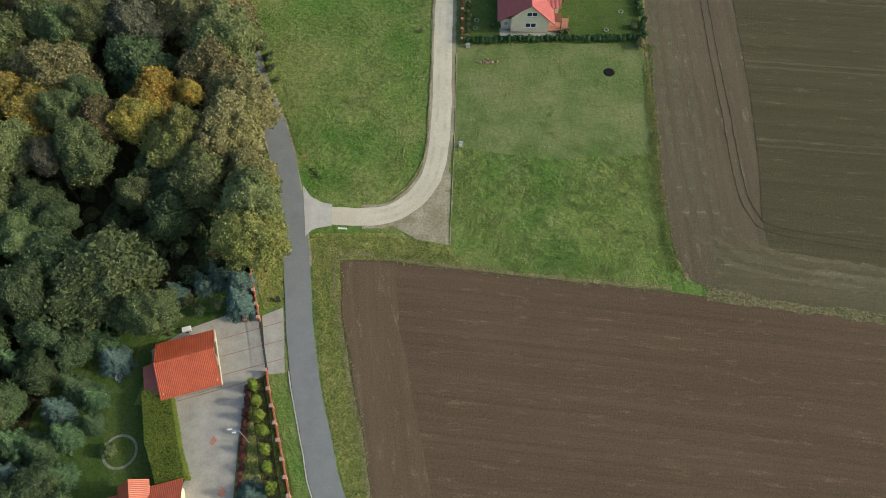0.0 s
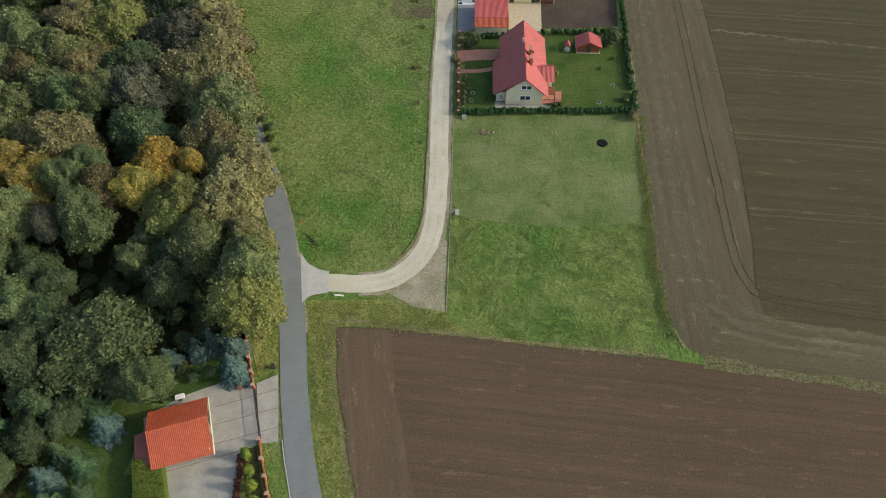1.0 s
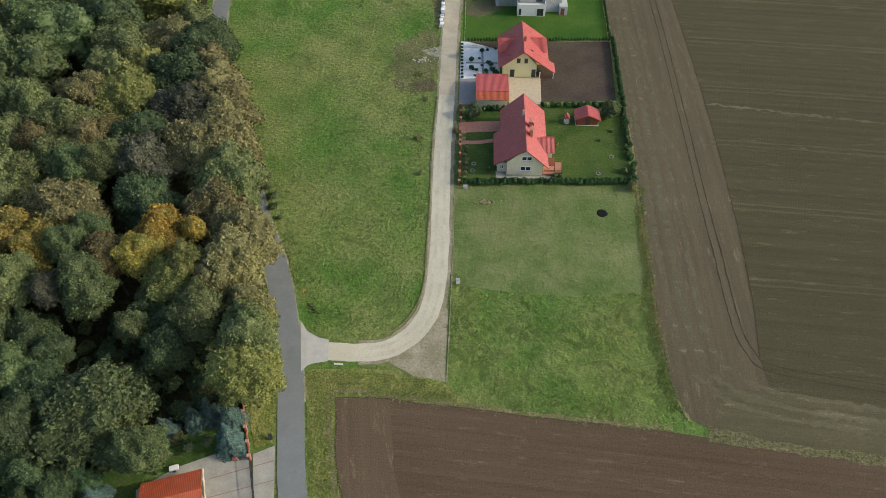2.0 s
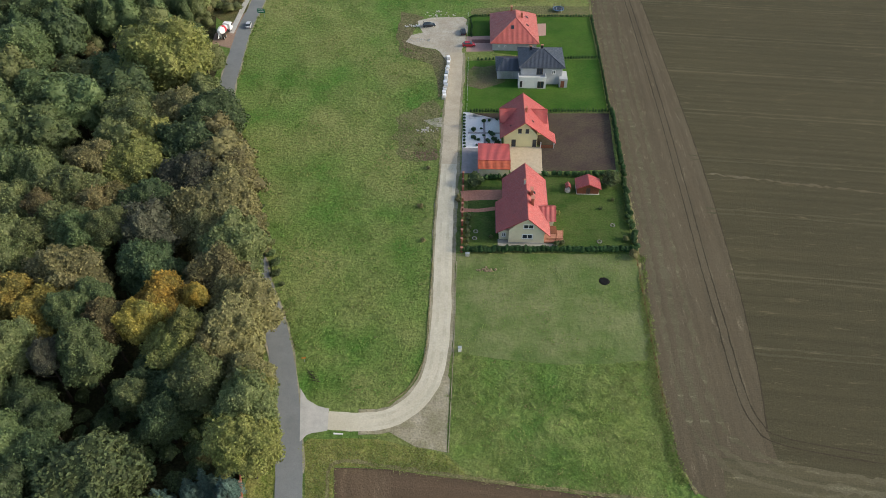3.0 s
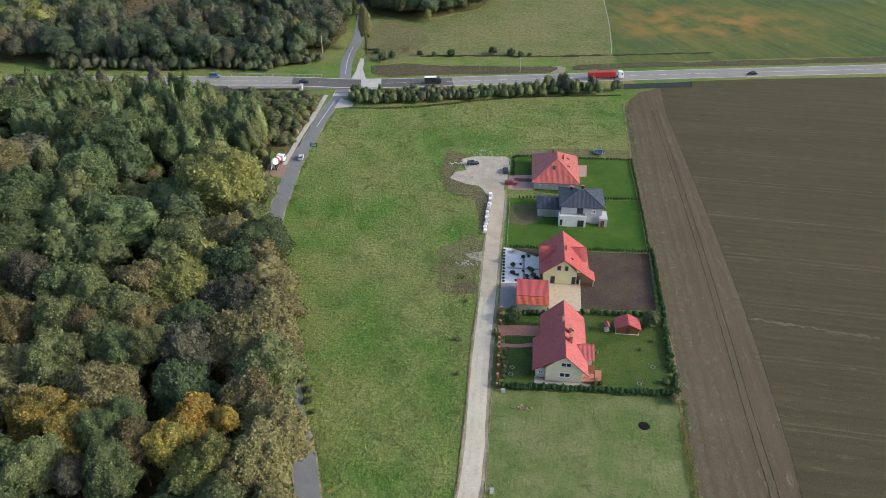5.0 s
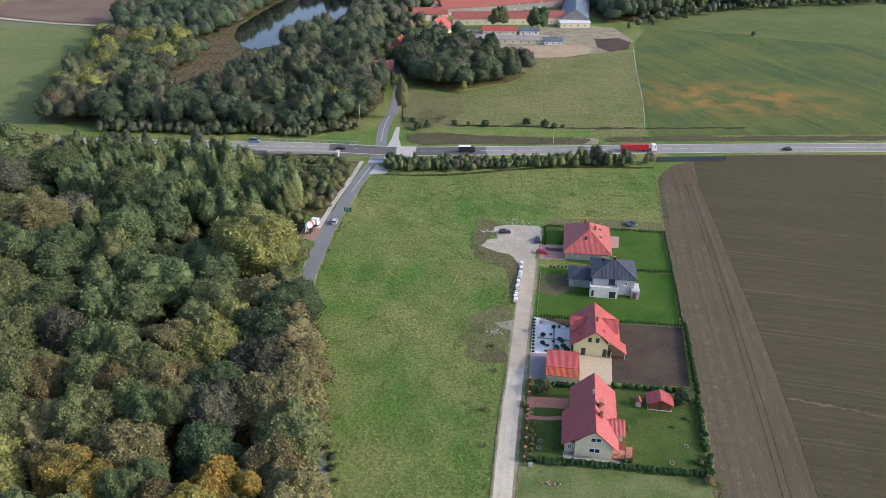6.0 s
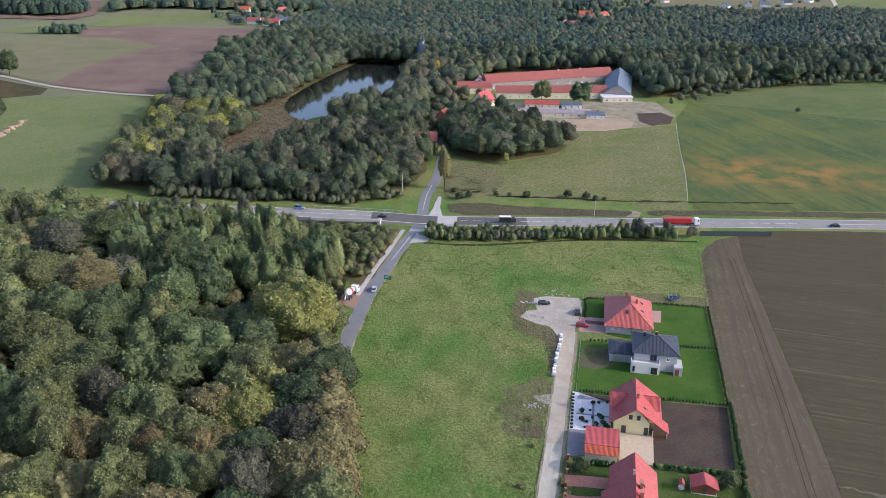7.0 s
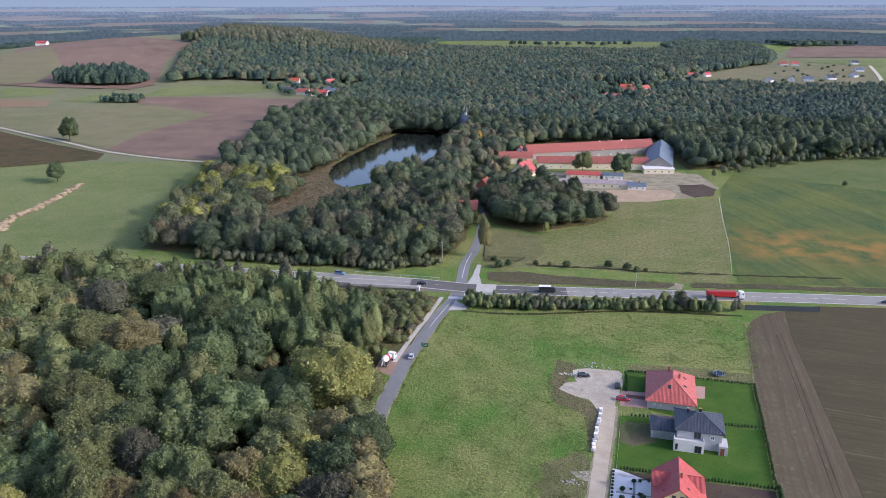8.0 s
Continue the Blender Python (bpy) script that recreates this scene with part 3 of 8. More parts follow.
sheet("back_path", [(11, 248), (30, 248.4), (56, 247.4), (57.5, 254), (30, 254.5), (12, 253)], 0.05, M["weeds"], "trodden brownish strip behind the gardens", wobble=0.8)

# ---- trees ----


def unit(a):
    return a / (np.linalg.norm(a, axis=1)[:, None] + 1e-9)


def cards(rr, c, nrm, size, slim=0.6):
    """Small leaf clumps: four-cornered, bent, facing along nrm."""
    n = len(c)
    t = unit(np.cross(nrm, rr.normal(size=(n, 3))))
    b = np.cross(nrm, t)
    s = (size * rr.uniform(0.6, 1.35, n))[:, None]
    w = s * slim * rr.uniform(0.7, 1.2, n)[:, None]
    V = np.stack([c + t * s, c + b * w + nrm * s * 0.22, c - t * s * rr.uniform(0.6, 1.0, n)[:, None], c - b * w + nrm * s * 0.22], 1).reshape(-1, 3)
    return V, np.arange(4 * n).reshape(-1, 4)


def ball(level):
    b = bmesh.new()
    bmesh.ops.create_icosphere(b, subdivisions=level, radius=1.0)
    b.verts.ensure_lookup_table()
    v, t = np.array([p.co[:] for p in b.verts]), np.array([[p.index for p in f.verts] for f in b.faces])
    b.free()
    return v, t


def crown(seed, R, H, level, count, size, cone=0.0, loose=0.7, boughs=34, tufts_per=6):
    """A rounded crown: a leafy mass with boughs and clumps standing out of it, covered with leaf clumps; its foot is at z = 0."""
    rr = np.random.default_rng(seed)
    v, t = ball(level)
    main, twigs = unit(rr.normal(size=(boughs, 3)) + (0, 0, 0.25)), unit(rr.normal(size=(boughs * tufts_per, 3)) + (0, 0, 0.15))
    reach, puff = rr.uniform(0.5, 1.15, boughs), rr.uniform(0.6, 1.2, boughs * tufts_per)
    turn, lean = rr.uniform(0, 6, 2), 2.6 / len(twigs)

    def shape(d, inset):
        swell, clump = np.exp(-(2 - 2 * d @ main.T) / 0.15) * reach, np.exp(-(2 - 2 * d @ twigs.T) / (2 * lean)) * puff
        u, up = np.arctan2(d[:, 1], d[:, 0]), d[:, 2]
        grow = (0.57 + 0.29 * swell.max(1) + 0.17 * clump.max(1) - inset) * (1 + 0.10 * np.cos(2 * u + turn[0]) + 0.07 * np.cos(3 * u + 4 * up + turn[1]))
        wide = (1 - cone) + cone * np.clip(0.95 - 0.75 * up, 0.1, 1.2)
        p = np.c_[d[:, :2] * (R * grow * wide)[:, None], H * 0.42 + np.where(up > 0, 0.58, 0.42) * H * up * grow]
        return p, 0.7 * d + 1.2 * (d - main[swell.argmax(1)]) + 0.55 / math.sqrt(lean) * (d - twigs[clump.argmax(1)])

    hull, _ = shape(v, 0.05)
    t = t[v[t].mean(1)[:, 2] > -0.8]
    d = unit(rr.normal(size=(count * 2, 3)) + (0, 0, 0.3))
    d = d[d[:, 2] > -0.75][:count]
    n = len(d)
    pos, out = shape(d, 0.0)
    out = unit(out)
    pos = pos + out * (rr.uniform(-0.035, 0.03, n) * R)[:, None]
    pos[:, 2] = np.maximum(pos[:, 2], size * 0.5)
    V, Q = cards(rr, pos, unit(out + loose * rr.normal(size=(n, 3)) + (0, 0, 0.2)), size)
    return np.vstack([V, hull]), Q, t + len(V)


def dome(seed, R, H):
    """A far crown: one small uneven dome."""
    rr = np.random.default_rng(seed)
    v, t = ball(1)
    t = t[v[t].mean(1)[:, 2] > -0.5]
    v = v * (rr.uniform(0.78, 1.18, (len(v), 1)))
    return v * (R, R, H * 0.55) + (0, 0, H * 0.45), np.zeros((0, 4), int), t


def spruce_crown(seed, R, H, whorls, boughs, size):
    """A conifer: whorls of drooping boughs carrying needle sprays round a thin dark heart."""
    rr = np.random.default_rng(seed)
    pos, nrm, way = [], [], []
    for i in range(whorls):
        f = i / (whorls - 1)
        z, r = H * (0.05 + 0.93 * f), R * (1.02 - f) ** 0.8 * rr.uniform(0.82, 1.12)
        k = max(4, int(boughs * (1.05 - f)))
        for a in np.arange(k) * 2 * np.pi / k + rr.uniform(0, 6):
            L = r * rr.uniform(0.7, 1.15)
            for s in np.arange(0.2, 1.01, max(0.09, size * 0.55 / max(L, 0.3))):
                for side in (-2, -1, 0, 1, 2):
                    q = a + side * 0.13 * (1.15 - 0.7 * s)
                    pos.append((np.cos(q) * L * s, np.sin(q) * L * s, z - 0.26 * L * s * s - 0.05 * abs(side) + rr.normal() * 0.05))
                    nrm.append((np.cos(q) * 0.45, np.sin(q) * 0.45, 0.85))
                    way.append((np.cos(q + 0.5 * side), np.sin(q + 0.5 * side), -0.3))
    n = len(pos)
    pos, nrm, way = np.array(pos), unit(np.array(nrm) + 0.25 * rr.normal(size=(n, 3))), np.array(way)
    t = unit(way - nrm * (way * nrm).sum(1)[:, None])
    b = np.cross(nrm, t)
    s = (size * rr.uniform(0.7, 1.3, n))[:, None]
    V = np.stack([pos + t * s, pos + b * s * 0.3 + nrm * s * 0.1, pos - t * s * 0.8, pos - b * s * 0.3 + nrm * s * 0.1], 1).reshape(-1, 3)
    k = 9
    a = np.arange(k) * 2 * np.pi / k
    cone_v = np.vstack([np.c_[np.cos(a) * R * 0.5, np.sin(a) * R * 0.5, np.full(k, H * 0.02)], [[0, 0, H * 0.95]]])
    T = np.c_[np.arange(k), (np.arange(k) + 1) % k, np.full(k, k)] + len(V)
    return np.vstack([V, cone_v]), np.arange(4 * n).reshape(-1, 4), T


def trunk_mesh(name, h, r, limbs, seed):
    rr = random.Random(seed)
    bm = bmesh.new()
    x = y = 0.0
    top = h
    steps = 4
    for i in range(steps):
        a = (x, y, top * i / steps)
        x, y = x + rr.uniform(-0.12, 0.12) * h * 0.1, y + rr.uniform(-0.12, 0.12) * h * 0.1
        r0, r1 = r * (1 - 0.8 * i / steps), r * (1 - 0.8 * (i + 1) / steps)
        d = Vector((x, y, top * (i + 1) / steps)) - Vector(a)
        m = Matrix.Translation(Vector(a) + d / 2) @ d.to_track_quat("Z", "Y").to_matrix().to_4x4()
        bmesh.ops.create_cone(bm, cap_ends=True, segments=7, radius1=r0, radius2=r1, depth=d.length, matrix=m)
    for i in range(limbs):
        z = h * rr.uniform(0.45, 0.85)
        a, L = i * 2.4, h * rr.uniform(0.18, 0.3)
        d = Vector((math.cos(a) * L, math.sin(a) * L, L * 0.8))
        m = Matrix.Translation(Vector((0, 0, z)) + d / 2) @ d.to_track_quat("Z", "Y").to_matrix().to_4x4()
        bmesh.ops.create_cone(bm, cap_ends=True, segments=5, radius1=r * 0.35, radius2=r * 0.1, depth=d.length, matrix=m)
    me = bpy.data.meshes.new(name)
    bm.to_mesh(me)
    bm.free()
    me.materials.append(M["bark"])
    return me


TRUNK = trunk_mesh("trunk", 1.0, 0.022, 6, 3)
WORDS = {"leaf_dark": "dark green", "leaf_green": "mid-green", "leaf_olive": "olive-green", "leaf_gold": "yellow-green", "leaf_orange": "bright orange-yellow", "leaf_brown": "brownish", "leaf_amber": "amber-yellow", "leaf_rust": "rust-tinged", "twig": "thin greyish half-bare", "needle_blue": "silvery blue", "needle": "dark green"}
BIG = [crown(10 + i, 5.3, 9.8, 4, 6000, 0.2) for i in range(5)]
BIG_ME = [np_mesh("crown", *c, [M["leaf_green"]], smooth=True) for c in BIG]
MID = [crown(30 + i, 4.4, 9.2, 4, 2300, 0.26, cone=0.2 * (i % 2)) for i in range(4)]
MID_ME = [np_mesh("crown", *c, [M["leaf_green"]], smooth=True) for c in MID]
CANOPY = [crown(40 + i, 4.4, 9.2, 3, 1000, 0.34, cone=0.2 * (i % 2)) for i in range(5)]
SLIM = [crown(50 + i, 3.2, 11.2, 3, 950, 0.28, cone=0.25) for i in range(4)]
SPR = [spruce_crown(70 + i, 2.4, 6.5, 18, 12, 0.24) for i in range(2)]
SPR_ME = [np_mesh("crown", *c, [M["needle_blue"]]) for c in SPR]


def tree(name, x, y, me, foot, size, wide, mat, label, turn, group="", category="tree"):
    """A tree with its trunk and its crown; foot: the height at which the crown begins."""
    t = empty(name, pose(x, y, 0, 0, 0, turn), label, category, group)
    top = foot + 6.0 * size
    tr = new("trunk", TRUNK)
    tr.parent = t
    tr.matrix_basis = Matrix.Diagonal((top, top, top, 1))
    cr = new("crown", me)
    cr.parent = t
    cr.matrix_basis = Matrix.Translation((0, 0, foot)) @ Matrix.Diagonal((wide, wide, size, 1))
    cr.material_slots[0].link = "OBJECT"
    cr.material_slots[0].material = M[mat]
    return t


YARD_TREES = [
    (-49.3, 58.9, 3.6, 13.9, "leaf_green"), (-70.8, 62.4, 4, 16, "leaf_dark"), (-58.6, 66.6, 8.4, 15.8, "leaf_green"), (-68.7, 70.3, 4.8, 14.3, "leaf_dark"), (-33.4, 71.5, 5.2, 18.5, "leaf_gold"), (-74.5, 73.7, 4.2, 14.8, "leaf_green"),
    # 13.5 m leaf_dark trees: shade of taller neighbours put into leaf colour
    (-69.1, 77.3, 3, 13.5, "leaf_dark"), (-33.8, 78.3, 5.2, 19.4, "leaf_olive"), (-49.5, 78.9, 4.1, 13.5, "leaf_dark"), (-34.2, 81.2, 4.2, 17.1, "leaf_gold"), (-75.2, 82.5, 4.4, 13.5, "leaf_dark"), (-55.9, 83.3, 2.9, 13.5, "leaf_olive"),
    (-49.1, 83.9, 5.6, 13.5, "leaf_dark"), (-34.9, 84.8, 4.5, 17, "leaf_brown"), (-44.2, 85, 4.9, 18.3, "leaf_olive"), (-54.1, 88.1, 4.1, 13.5, "leaf_dark"), (-72.1, 88.3, 2.8, 17.7, "twig"), (-66.2, 90.1, 4.8, 19.8, "leaf_green"),
]
GOLDEN_TREES = [
    (-80.3, 90.1, 4.8, 19.7, "leaf_olive"), (-51, 91.4, 4.9, 17.1, "leaf_gold"), (-43.5, 92.3, 4.4, 17.1, "leaf_brown"), (-47.7, 94.4, 3.6, 18.6, "leaf_gold"), (-39.6, 95.5, 5.7, 19.8, "leaf_brown"), (-57.8, 97.5, 4.1, 18.1, "leaf_amber"),
    (-64.4, 97.8, 4.1, 17.6, "leaf_rust"), (-72, 100, 3.5, 18.3, "leaf_green"), (-78.2, 100.9, 5.4, 17.1, "leaf_amber"), (-47.8, 102.6, 2.3, 17.7, "leaf_orange"), (-68.3, 103, 3.5, 18.3, "leaf_green"), (-39.8, 103.2, 6.2, 18.5, "leaf_brown"),
    (-55.6, 103.3, 5.2, 17.7, "leaf_orange"), (-86.5, 104.9, 5.3, 17.7, "leaf_amber"), (-46.1, 111.3, 6.2, 17.7, "leaf_brown"), (-77, 111.4, 6.9, 18.4, "leaf_brown"), (-60.7, 113.5, 6, 17.9, "leaf_dark"), (-109.8, 118.2, 5.8, 17.1, "leaf_olive"),
]
BROWN_TREES = [
    (-44.2, 119, 6.8, 19.5, "leaf_olive"), (-92.3, 120, 5.7, 18.7, "leaf_olive"), (-77.2, 122.2, 5.2, 18.9, "leaf_green"), (-87.8, 122.9, 4.9, 17.6, "leaf_olive"), (-70.5, 122.9, 3.9, 20, "leaf_olive"), (-63.6, 123.4, 5.7, 19.6, "twig"),
    (-49.7, 124.8, 5.5, 17.4, "leaf_brown"), (-83.1, 126.3, 6.1, 18, "leaf_olive"), (-88.9, 130, 3.2, 19.2, "leaf_rust"), (-53, 130.9, 7.4, 19.1, "leaf_brown"), (-114.6, 131.4, 5.9, 19.8, "leaf_olive"), (-76.1, 132, 6.1, 18.3, "leaf_rust"),
    (-95.8, 132, 5.4, 19.5, "leaf_olive"), (-66.3, 132, 5.7, 19, "leaf_dark"), (-108, 132.2, 5.6, 17.9, "leaf_rust"), (-48.2, 131.5, 7.0, 18.8, "leaf_brown"), (-122.7, 134.6, 6.5, 19.6, "leaf_green"), (-84.6, 137.1, 6.2, 19.5, "leaf_olive"),
]
MIDDLE_TREES = [
    (-59.1, 142.8, 6.8, 18.5, "twig"), (-94.3, 143.5, 5.7, 18.8, "leaf_olive"), (-52.2, 145, 7.2, 17.1, "leaf_brown"), (-103.4, 146.8, 6.5, 17.7, "leaf_green"), (-125.2, 147.3, 8.4, 19.4, "leaf_olive"), (-74.1, 147.8, 7.3, 18.2, "leaf_gold"),
    (-53.6, 150.5, 6.8, 17.5, "leaf_brown"), (-83, 148.4, 5.1, 18.6, "leaf_brown"), (-112.3, 149, 6.1, 19.1, "twig"), (-61.7, 155.9, 7.8, 19, "leaf_dark"), (-81.2, 157.2, 6, 18.1, "leaf_olive"), (-72.9, 158.1, 5.8, 18.3, "leaf_gold"),
    (-100.7, 162.2, 6.5, 18.5, "leaf_green"), (-109, 162.3, 6.9, 19.3, "leaf_green"), (-138.6, 164.7, 8, 18.6, "leaf_olive"), (-125.2, 165, 8.3, 18.2, "leaf_green"), (-59.4, 169.3, 7.2, 18.5, "leaf_dark"), (-80.1, 169.9, 8.2, 17.1, "leaf_olive"),
]
ALDER_TREES = [
    (-68.8, 172.6, 7.2, 17.1, "leaf_brown"), (-150.3, 174.1, 7.9, 19.1, "leaf_olive"), (-97, 175.5, 6.8, 19.9, "leaf_green"), (-117.7, 175.6, 5.7, 18.8, "leaf_green"), (-85.6, 180.6, 6.6, 18.2, "leaf_dark"), (-108.3, 182.8, 8.3, 17.5, "leaf_green"),
    (-134.7, 186.4, 9, 18.5, "leaf_green"), (-120.1, 190.4, 6.8, 19.9, "leaf_olive"), (-152.7, 191.3, 7.9, 19.3, "leaf_green"), (-77.5, 196, 10.5, 25, "leaf_gold"), (-123.6, 206.9, 9, 19.6, "leaf_green"), (-159.1, 214.1, 8.6, 17.7, "leaf_brown"),
    (-176.7, 214.9, 8.3, 18.5, "leaf_olive"), (-115.4, 217, 6.7, 19.9, "leaf_dark"), (-124.6, 234.3, 9, 18.7, "leaf_green"), (-140.1, 237.8, 9, 18.4, "leaf_green"), (-191.2, 246, 9, 17.8, "twig"), (-178.9, 256.4, 9, 18.6, "leaf_green"),
]
ROADSIDE_TREES = [(-50.4, 141, 6.6, 17, "leaf_brown"), (-57.2, 161, 6.8, 17, "leaf_brown"), (-63, 178, 5.6, 15, "leaf_olive"), (-46, 125, 6, 16, "leaf_brown"), (-66.5, 186, 5.5, 14, "leaf_olive"), (-71, 207, 5, 12, "leaf_olive"), (-77, 210, 6, 14, "leaf_green"), (-80, 222, 5, 11, "leaf_green")]
HAND = ROADSIDE_TREES + YARD_TREES + GOLDEN_TREES + BROWN_TREES + MIDDLE_TREES + ALDER_TREES
KEEP = [(x, y, r * 0.85) for x, y, r, h, m in HAND] + [(-69, 232, 11), (-75, 240, 8), (-96, 166, 6.5), (-113, 214, 12), (-100, 216, 9), (-122, 222, 9)]


def broadleaf(i, x, y, r, h, mat, rr, big):
    big = big or r > 7
    me = (BIG_ME if big else MID_ME)[i % (5 if big else 4)]
    base_r, base_h = (5.0, 9.5) if big else (4.2, 9.0)
    ch = min(h * 0.82, r * 2.5)
    tree("tree", x, y, me, h - ch, ch / base_h, 1.26 * r / base_r, mat, f"tall broadleaf tree with {WORDS[mat]} autumn crown", rr.uniform(0, 360), "trees of the forest")


tr_rng = random.Random(5)
for i, (x, y, r, h, m) in enumerate(HAND):
    broadleaf(i, x, y, r, h, m, tr_rng, y < 150)
near_poly = [(-40, 84), (-42, 95), (-48, 109), (-53, 124), (-60, 146), (-66, 165), (-72, 186), (-75, 205), (-150, 205), (-150, 128), (-110, 60), (-92, 40), (-84, 20), (-72, 20), (-76, 40), (-72, 58), (-60, 72), (-44, 74)]
MIXN = ["leaf_dark"] * 2 + ["leaf_green"] * 9 + ["leaf_olive"] * 11 + ["leaf_brown"] * 3 + ["leaf_rust"] * 1 + ["leaf_gold"] * 3 + ["twig"] * 1
for i, (x, y) in enumerate(scatter(near_poly, 9.0, 3, KEEP)):
    if x > -61 and y < 87:
        continue
    broadleaf(i, x, y, tr_rng.uniform(4.4, 6.0), tr_rng.uniform(13, 17), tr_rng.choice(["leaf_gold", "leaf_olive", "leaf_gold", "leaf_brown"]) if x < -72 and 95 < y < 128 else tr_rng.choice(MIXN) if y > 92 else tr_rng.choice(["leaf_dark", "leaf_dark", "leaf_green"]), tr_rng, y < 122 and x > -92)
far_poly = [(-75, 206), (-77, 222), (-79, 240), (-80, 256), (-118, 284), (-200, 286), (-330, 276), (-330, 200), (-200, 128), (-152, 128), (-152, 206)]


def woods(name, pieces, templates, mats, label, seed, foot=0.25, stand=0.03, smooth=True, uneven=0.31):
    """A far wood as one mesh: pieces are (places, radius, height, choice of material numbers)."""
    rr = np.random.default_rng(seed)
    VV, QQ, TT, iq, it, hue, off = [], [], [], [], [], [], 0
    for places, rad, high, choice in pieces:
        for x, y in places:
            v, q, t, r0, h0 = templates[rr.integers(len(templates))]
            a, r, h = rr.uniform(0, 6.28), rad * rr.uniform(0.7, 1.4), high * (rr.uniform(1 - uneven, 1 + uneven) + (0.31 - uneven) * 1.2 * noise.noise(Vector((x * 0.013, y * 0.013, 5.0))))
            ca, sa = math.cos(a), math.sin(a)
            w = v * (r / r0, r / r0, h * (1 - foot) / h0)
            w = np.c_[w[:, 0] * ca - w[:, 1] * sa + x, w[:, 0] * sa + w[:, 1] * ca + y, w[:, 2] + h * foot * 0.5 + float(ground_z(x, y))]
            k = choice[int(np.clip(0.5 + 0.75 * noise.noise(Vector((x * stand, y * stand, 1.7))) + rr.normal() * 0.2, 0, 0.999) * len(choice))]
            hue.append(np.full(len(v), rr.uniform(-0.5, 0.5)))
            VV.append(w), QQ.append(q + off), TT.append(t + off)
            iq.append(np.full(len(q), k)), it.append(np.full(len(t), k))
            off += len(v)
    me = np_mesh(name, np.vstack(VV), np.vstack(QQ), np.vstack(TT), mats, np.concatenate(iq + it), smooth)
    me.attributes.new("crown_tint", "FLOAT", "POINT").data.foreach_set("value", np.concatenate(hue).astype(np.float32))
    return tagged(new(name, me), label, "woods", kind="stuff")


rest = scatter(far_poly, 9.6, 4, KEEP)
alder = [(-139, 219), (-120, 222), (-101, 231), (-85, 234), (-78, 241), (-82, 256), (-104, 270), (-118, 283), (-148, 284), (-190, 279), (-166, 240)]
young = inside(rest[:, 0], rest[:, 1], alder)
TM = [(v, q, t, 4.2, 9.0) for v, q, t in CANOPY]
TS = [(v, q, t, 3.0, 11.0) for v, q, t in SLIM]
FARM = [(*crown(90 + i, 4.3, 8.2, 2, 380, 0.34, cone=0.1 * (i % 2), boughs=20, tufts_per=4), 4.0, 8.0) for i in range(6)]
FSLIM = [(*crown(100 + i, 2.8, 9.2, 2, 280, 0.32, cone=0.25, boughs=16, tufts_per=4), 2.6, 9.0) for i in range(4)]
FAR = [(*dome(110 + i, 4.0, 8.0), 4.0, 8.0) for i in range(6)]
WM = [M["leaf_dark"], M["leaf_green"], M["leaf_olive"], M["leaf_gold"], M["leaf_brown"], M["twig"], M["leaf_orange"]]
# far crowns: bluish distance haze is mixed into these leaf colours
WM_FAR = [leaf_mat("hazed_far_leaf_" + n, tuple(k * c for k, c in zip((0.46, 0.58, 0.44), a)), tuple(k * c for k, c in zip((1.0, 1.12, 0.92), b)), 0.15, 0.0, 0.0, 0.45, 2.0) for n, a, b in (("dark", (0.056, 0.088, 0.084), (0.072, 0.106, 0.096)), ("green", (0.080, 0.116, 0.092), (0.100, 0.140, 0.104)), ("olive", (0.124, 0.146, 0.098), (0.150, 0.168, 0.110)), ("gold", (0.180, 0.192, 0.095), (0.20, 0.205, 0.11)), ("brown", (0.172, 0.158, 0.118), (0.196, 0.174, 0.126)))]
WM_MID = [leaf_mat("wood_leaf_" + n, tuple(0.9 * c for c in a), tuple(0.9 * c for c in b), 0.3, 0.18, 0.0, 0.42) for n, a, b in (("dark", (0.060, 0.090, 0.056), (0.080, 0.112, 0.066)), ("green", (0.086, 0.124, 0.066), (0.112, 0.150, 0.080)), ("olive", (0.128, 0.150, 0.074), (0.158, 0.175, 0.088)), ("gold", (0.223, 0.245, 0.066), (0.262, 0.268, 0.080)), ("brown", (0.150, 0.140, 0.086), (0.178, 0.157, 0.096)), ("grey", (0.118, 0.132, 0.080), (0.142, 0.150, 0.096)), ("orange", (0.446, 0.270, 0.041), (0.351, 0.243, 0.054)))]
DULL, GREEN = [0, 5, 1, 5, 1, 0, 5, 2, 1], [0, 0, 1, 0, 2, 1, 0, 1]
west_bank = [(-235, 332), (-246, 375), (-262, 430), (-286, 519), (-300, 600), (-340, 715), (-270, 745), (-210, 690), (-205, 600), (-215, 550), (-215, 505), (-208, 455), (-205, 400)]
road_wood = [(-232, 332), (-238, 348), (-222, 356), (-222, 404), (-203, 414), (-193, 392), (-181, 378), (-168, 382), (-160, 412), (-150, 442), (-128, 470), (-95, 468), (-78, 430), (-72, 380), (-78, 350), (-100, 330), (-150, 326)]
bank_south = [(-238, 348), (-246, 375), (-262, 430), (-276, 480), (-214, 484), (-203, 455), (-203, 412), (-212, 350)]
bank_north = [(-276, 480), (-286, 519), (-300, 600), (-340, 715), (-270, 745), (-209, 712), (-206, 640), (-207, 600), (-209, 560), (-211, 525), (-222, 480)]
bank_e = [(-160, 476), (-146, 505), (-133, 530), (-130, 565), (-138, 640), (-140, 700), (-120, 712), (-60, 690), (-75, 620), (-100, 560), (-95, 470)]
farm_wood = [(-62, 416), (-40, 404), (-5, 428), (3, 446), (-14, 470), (-35, 492), (-70, 495), (-74, 450)]
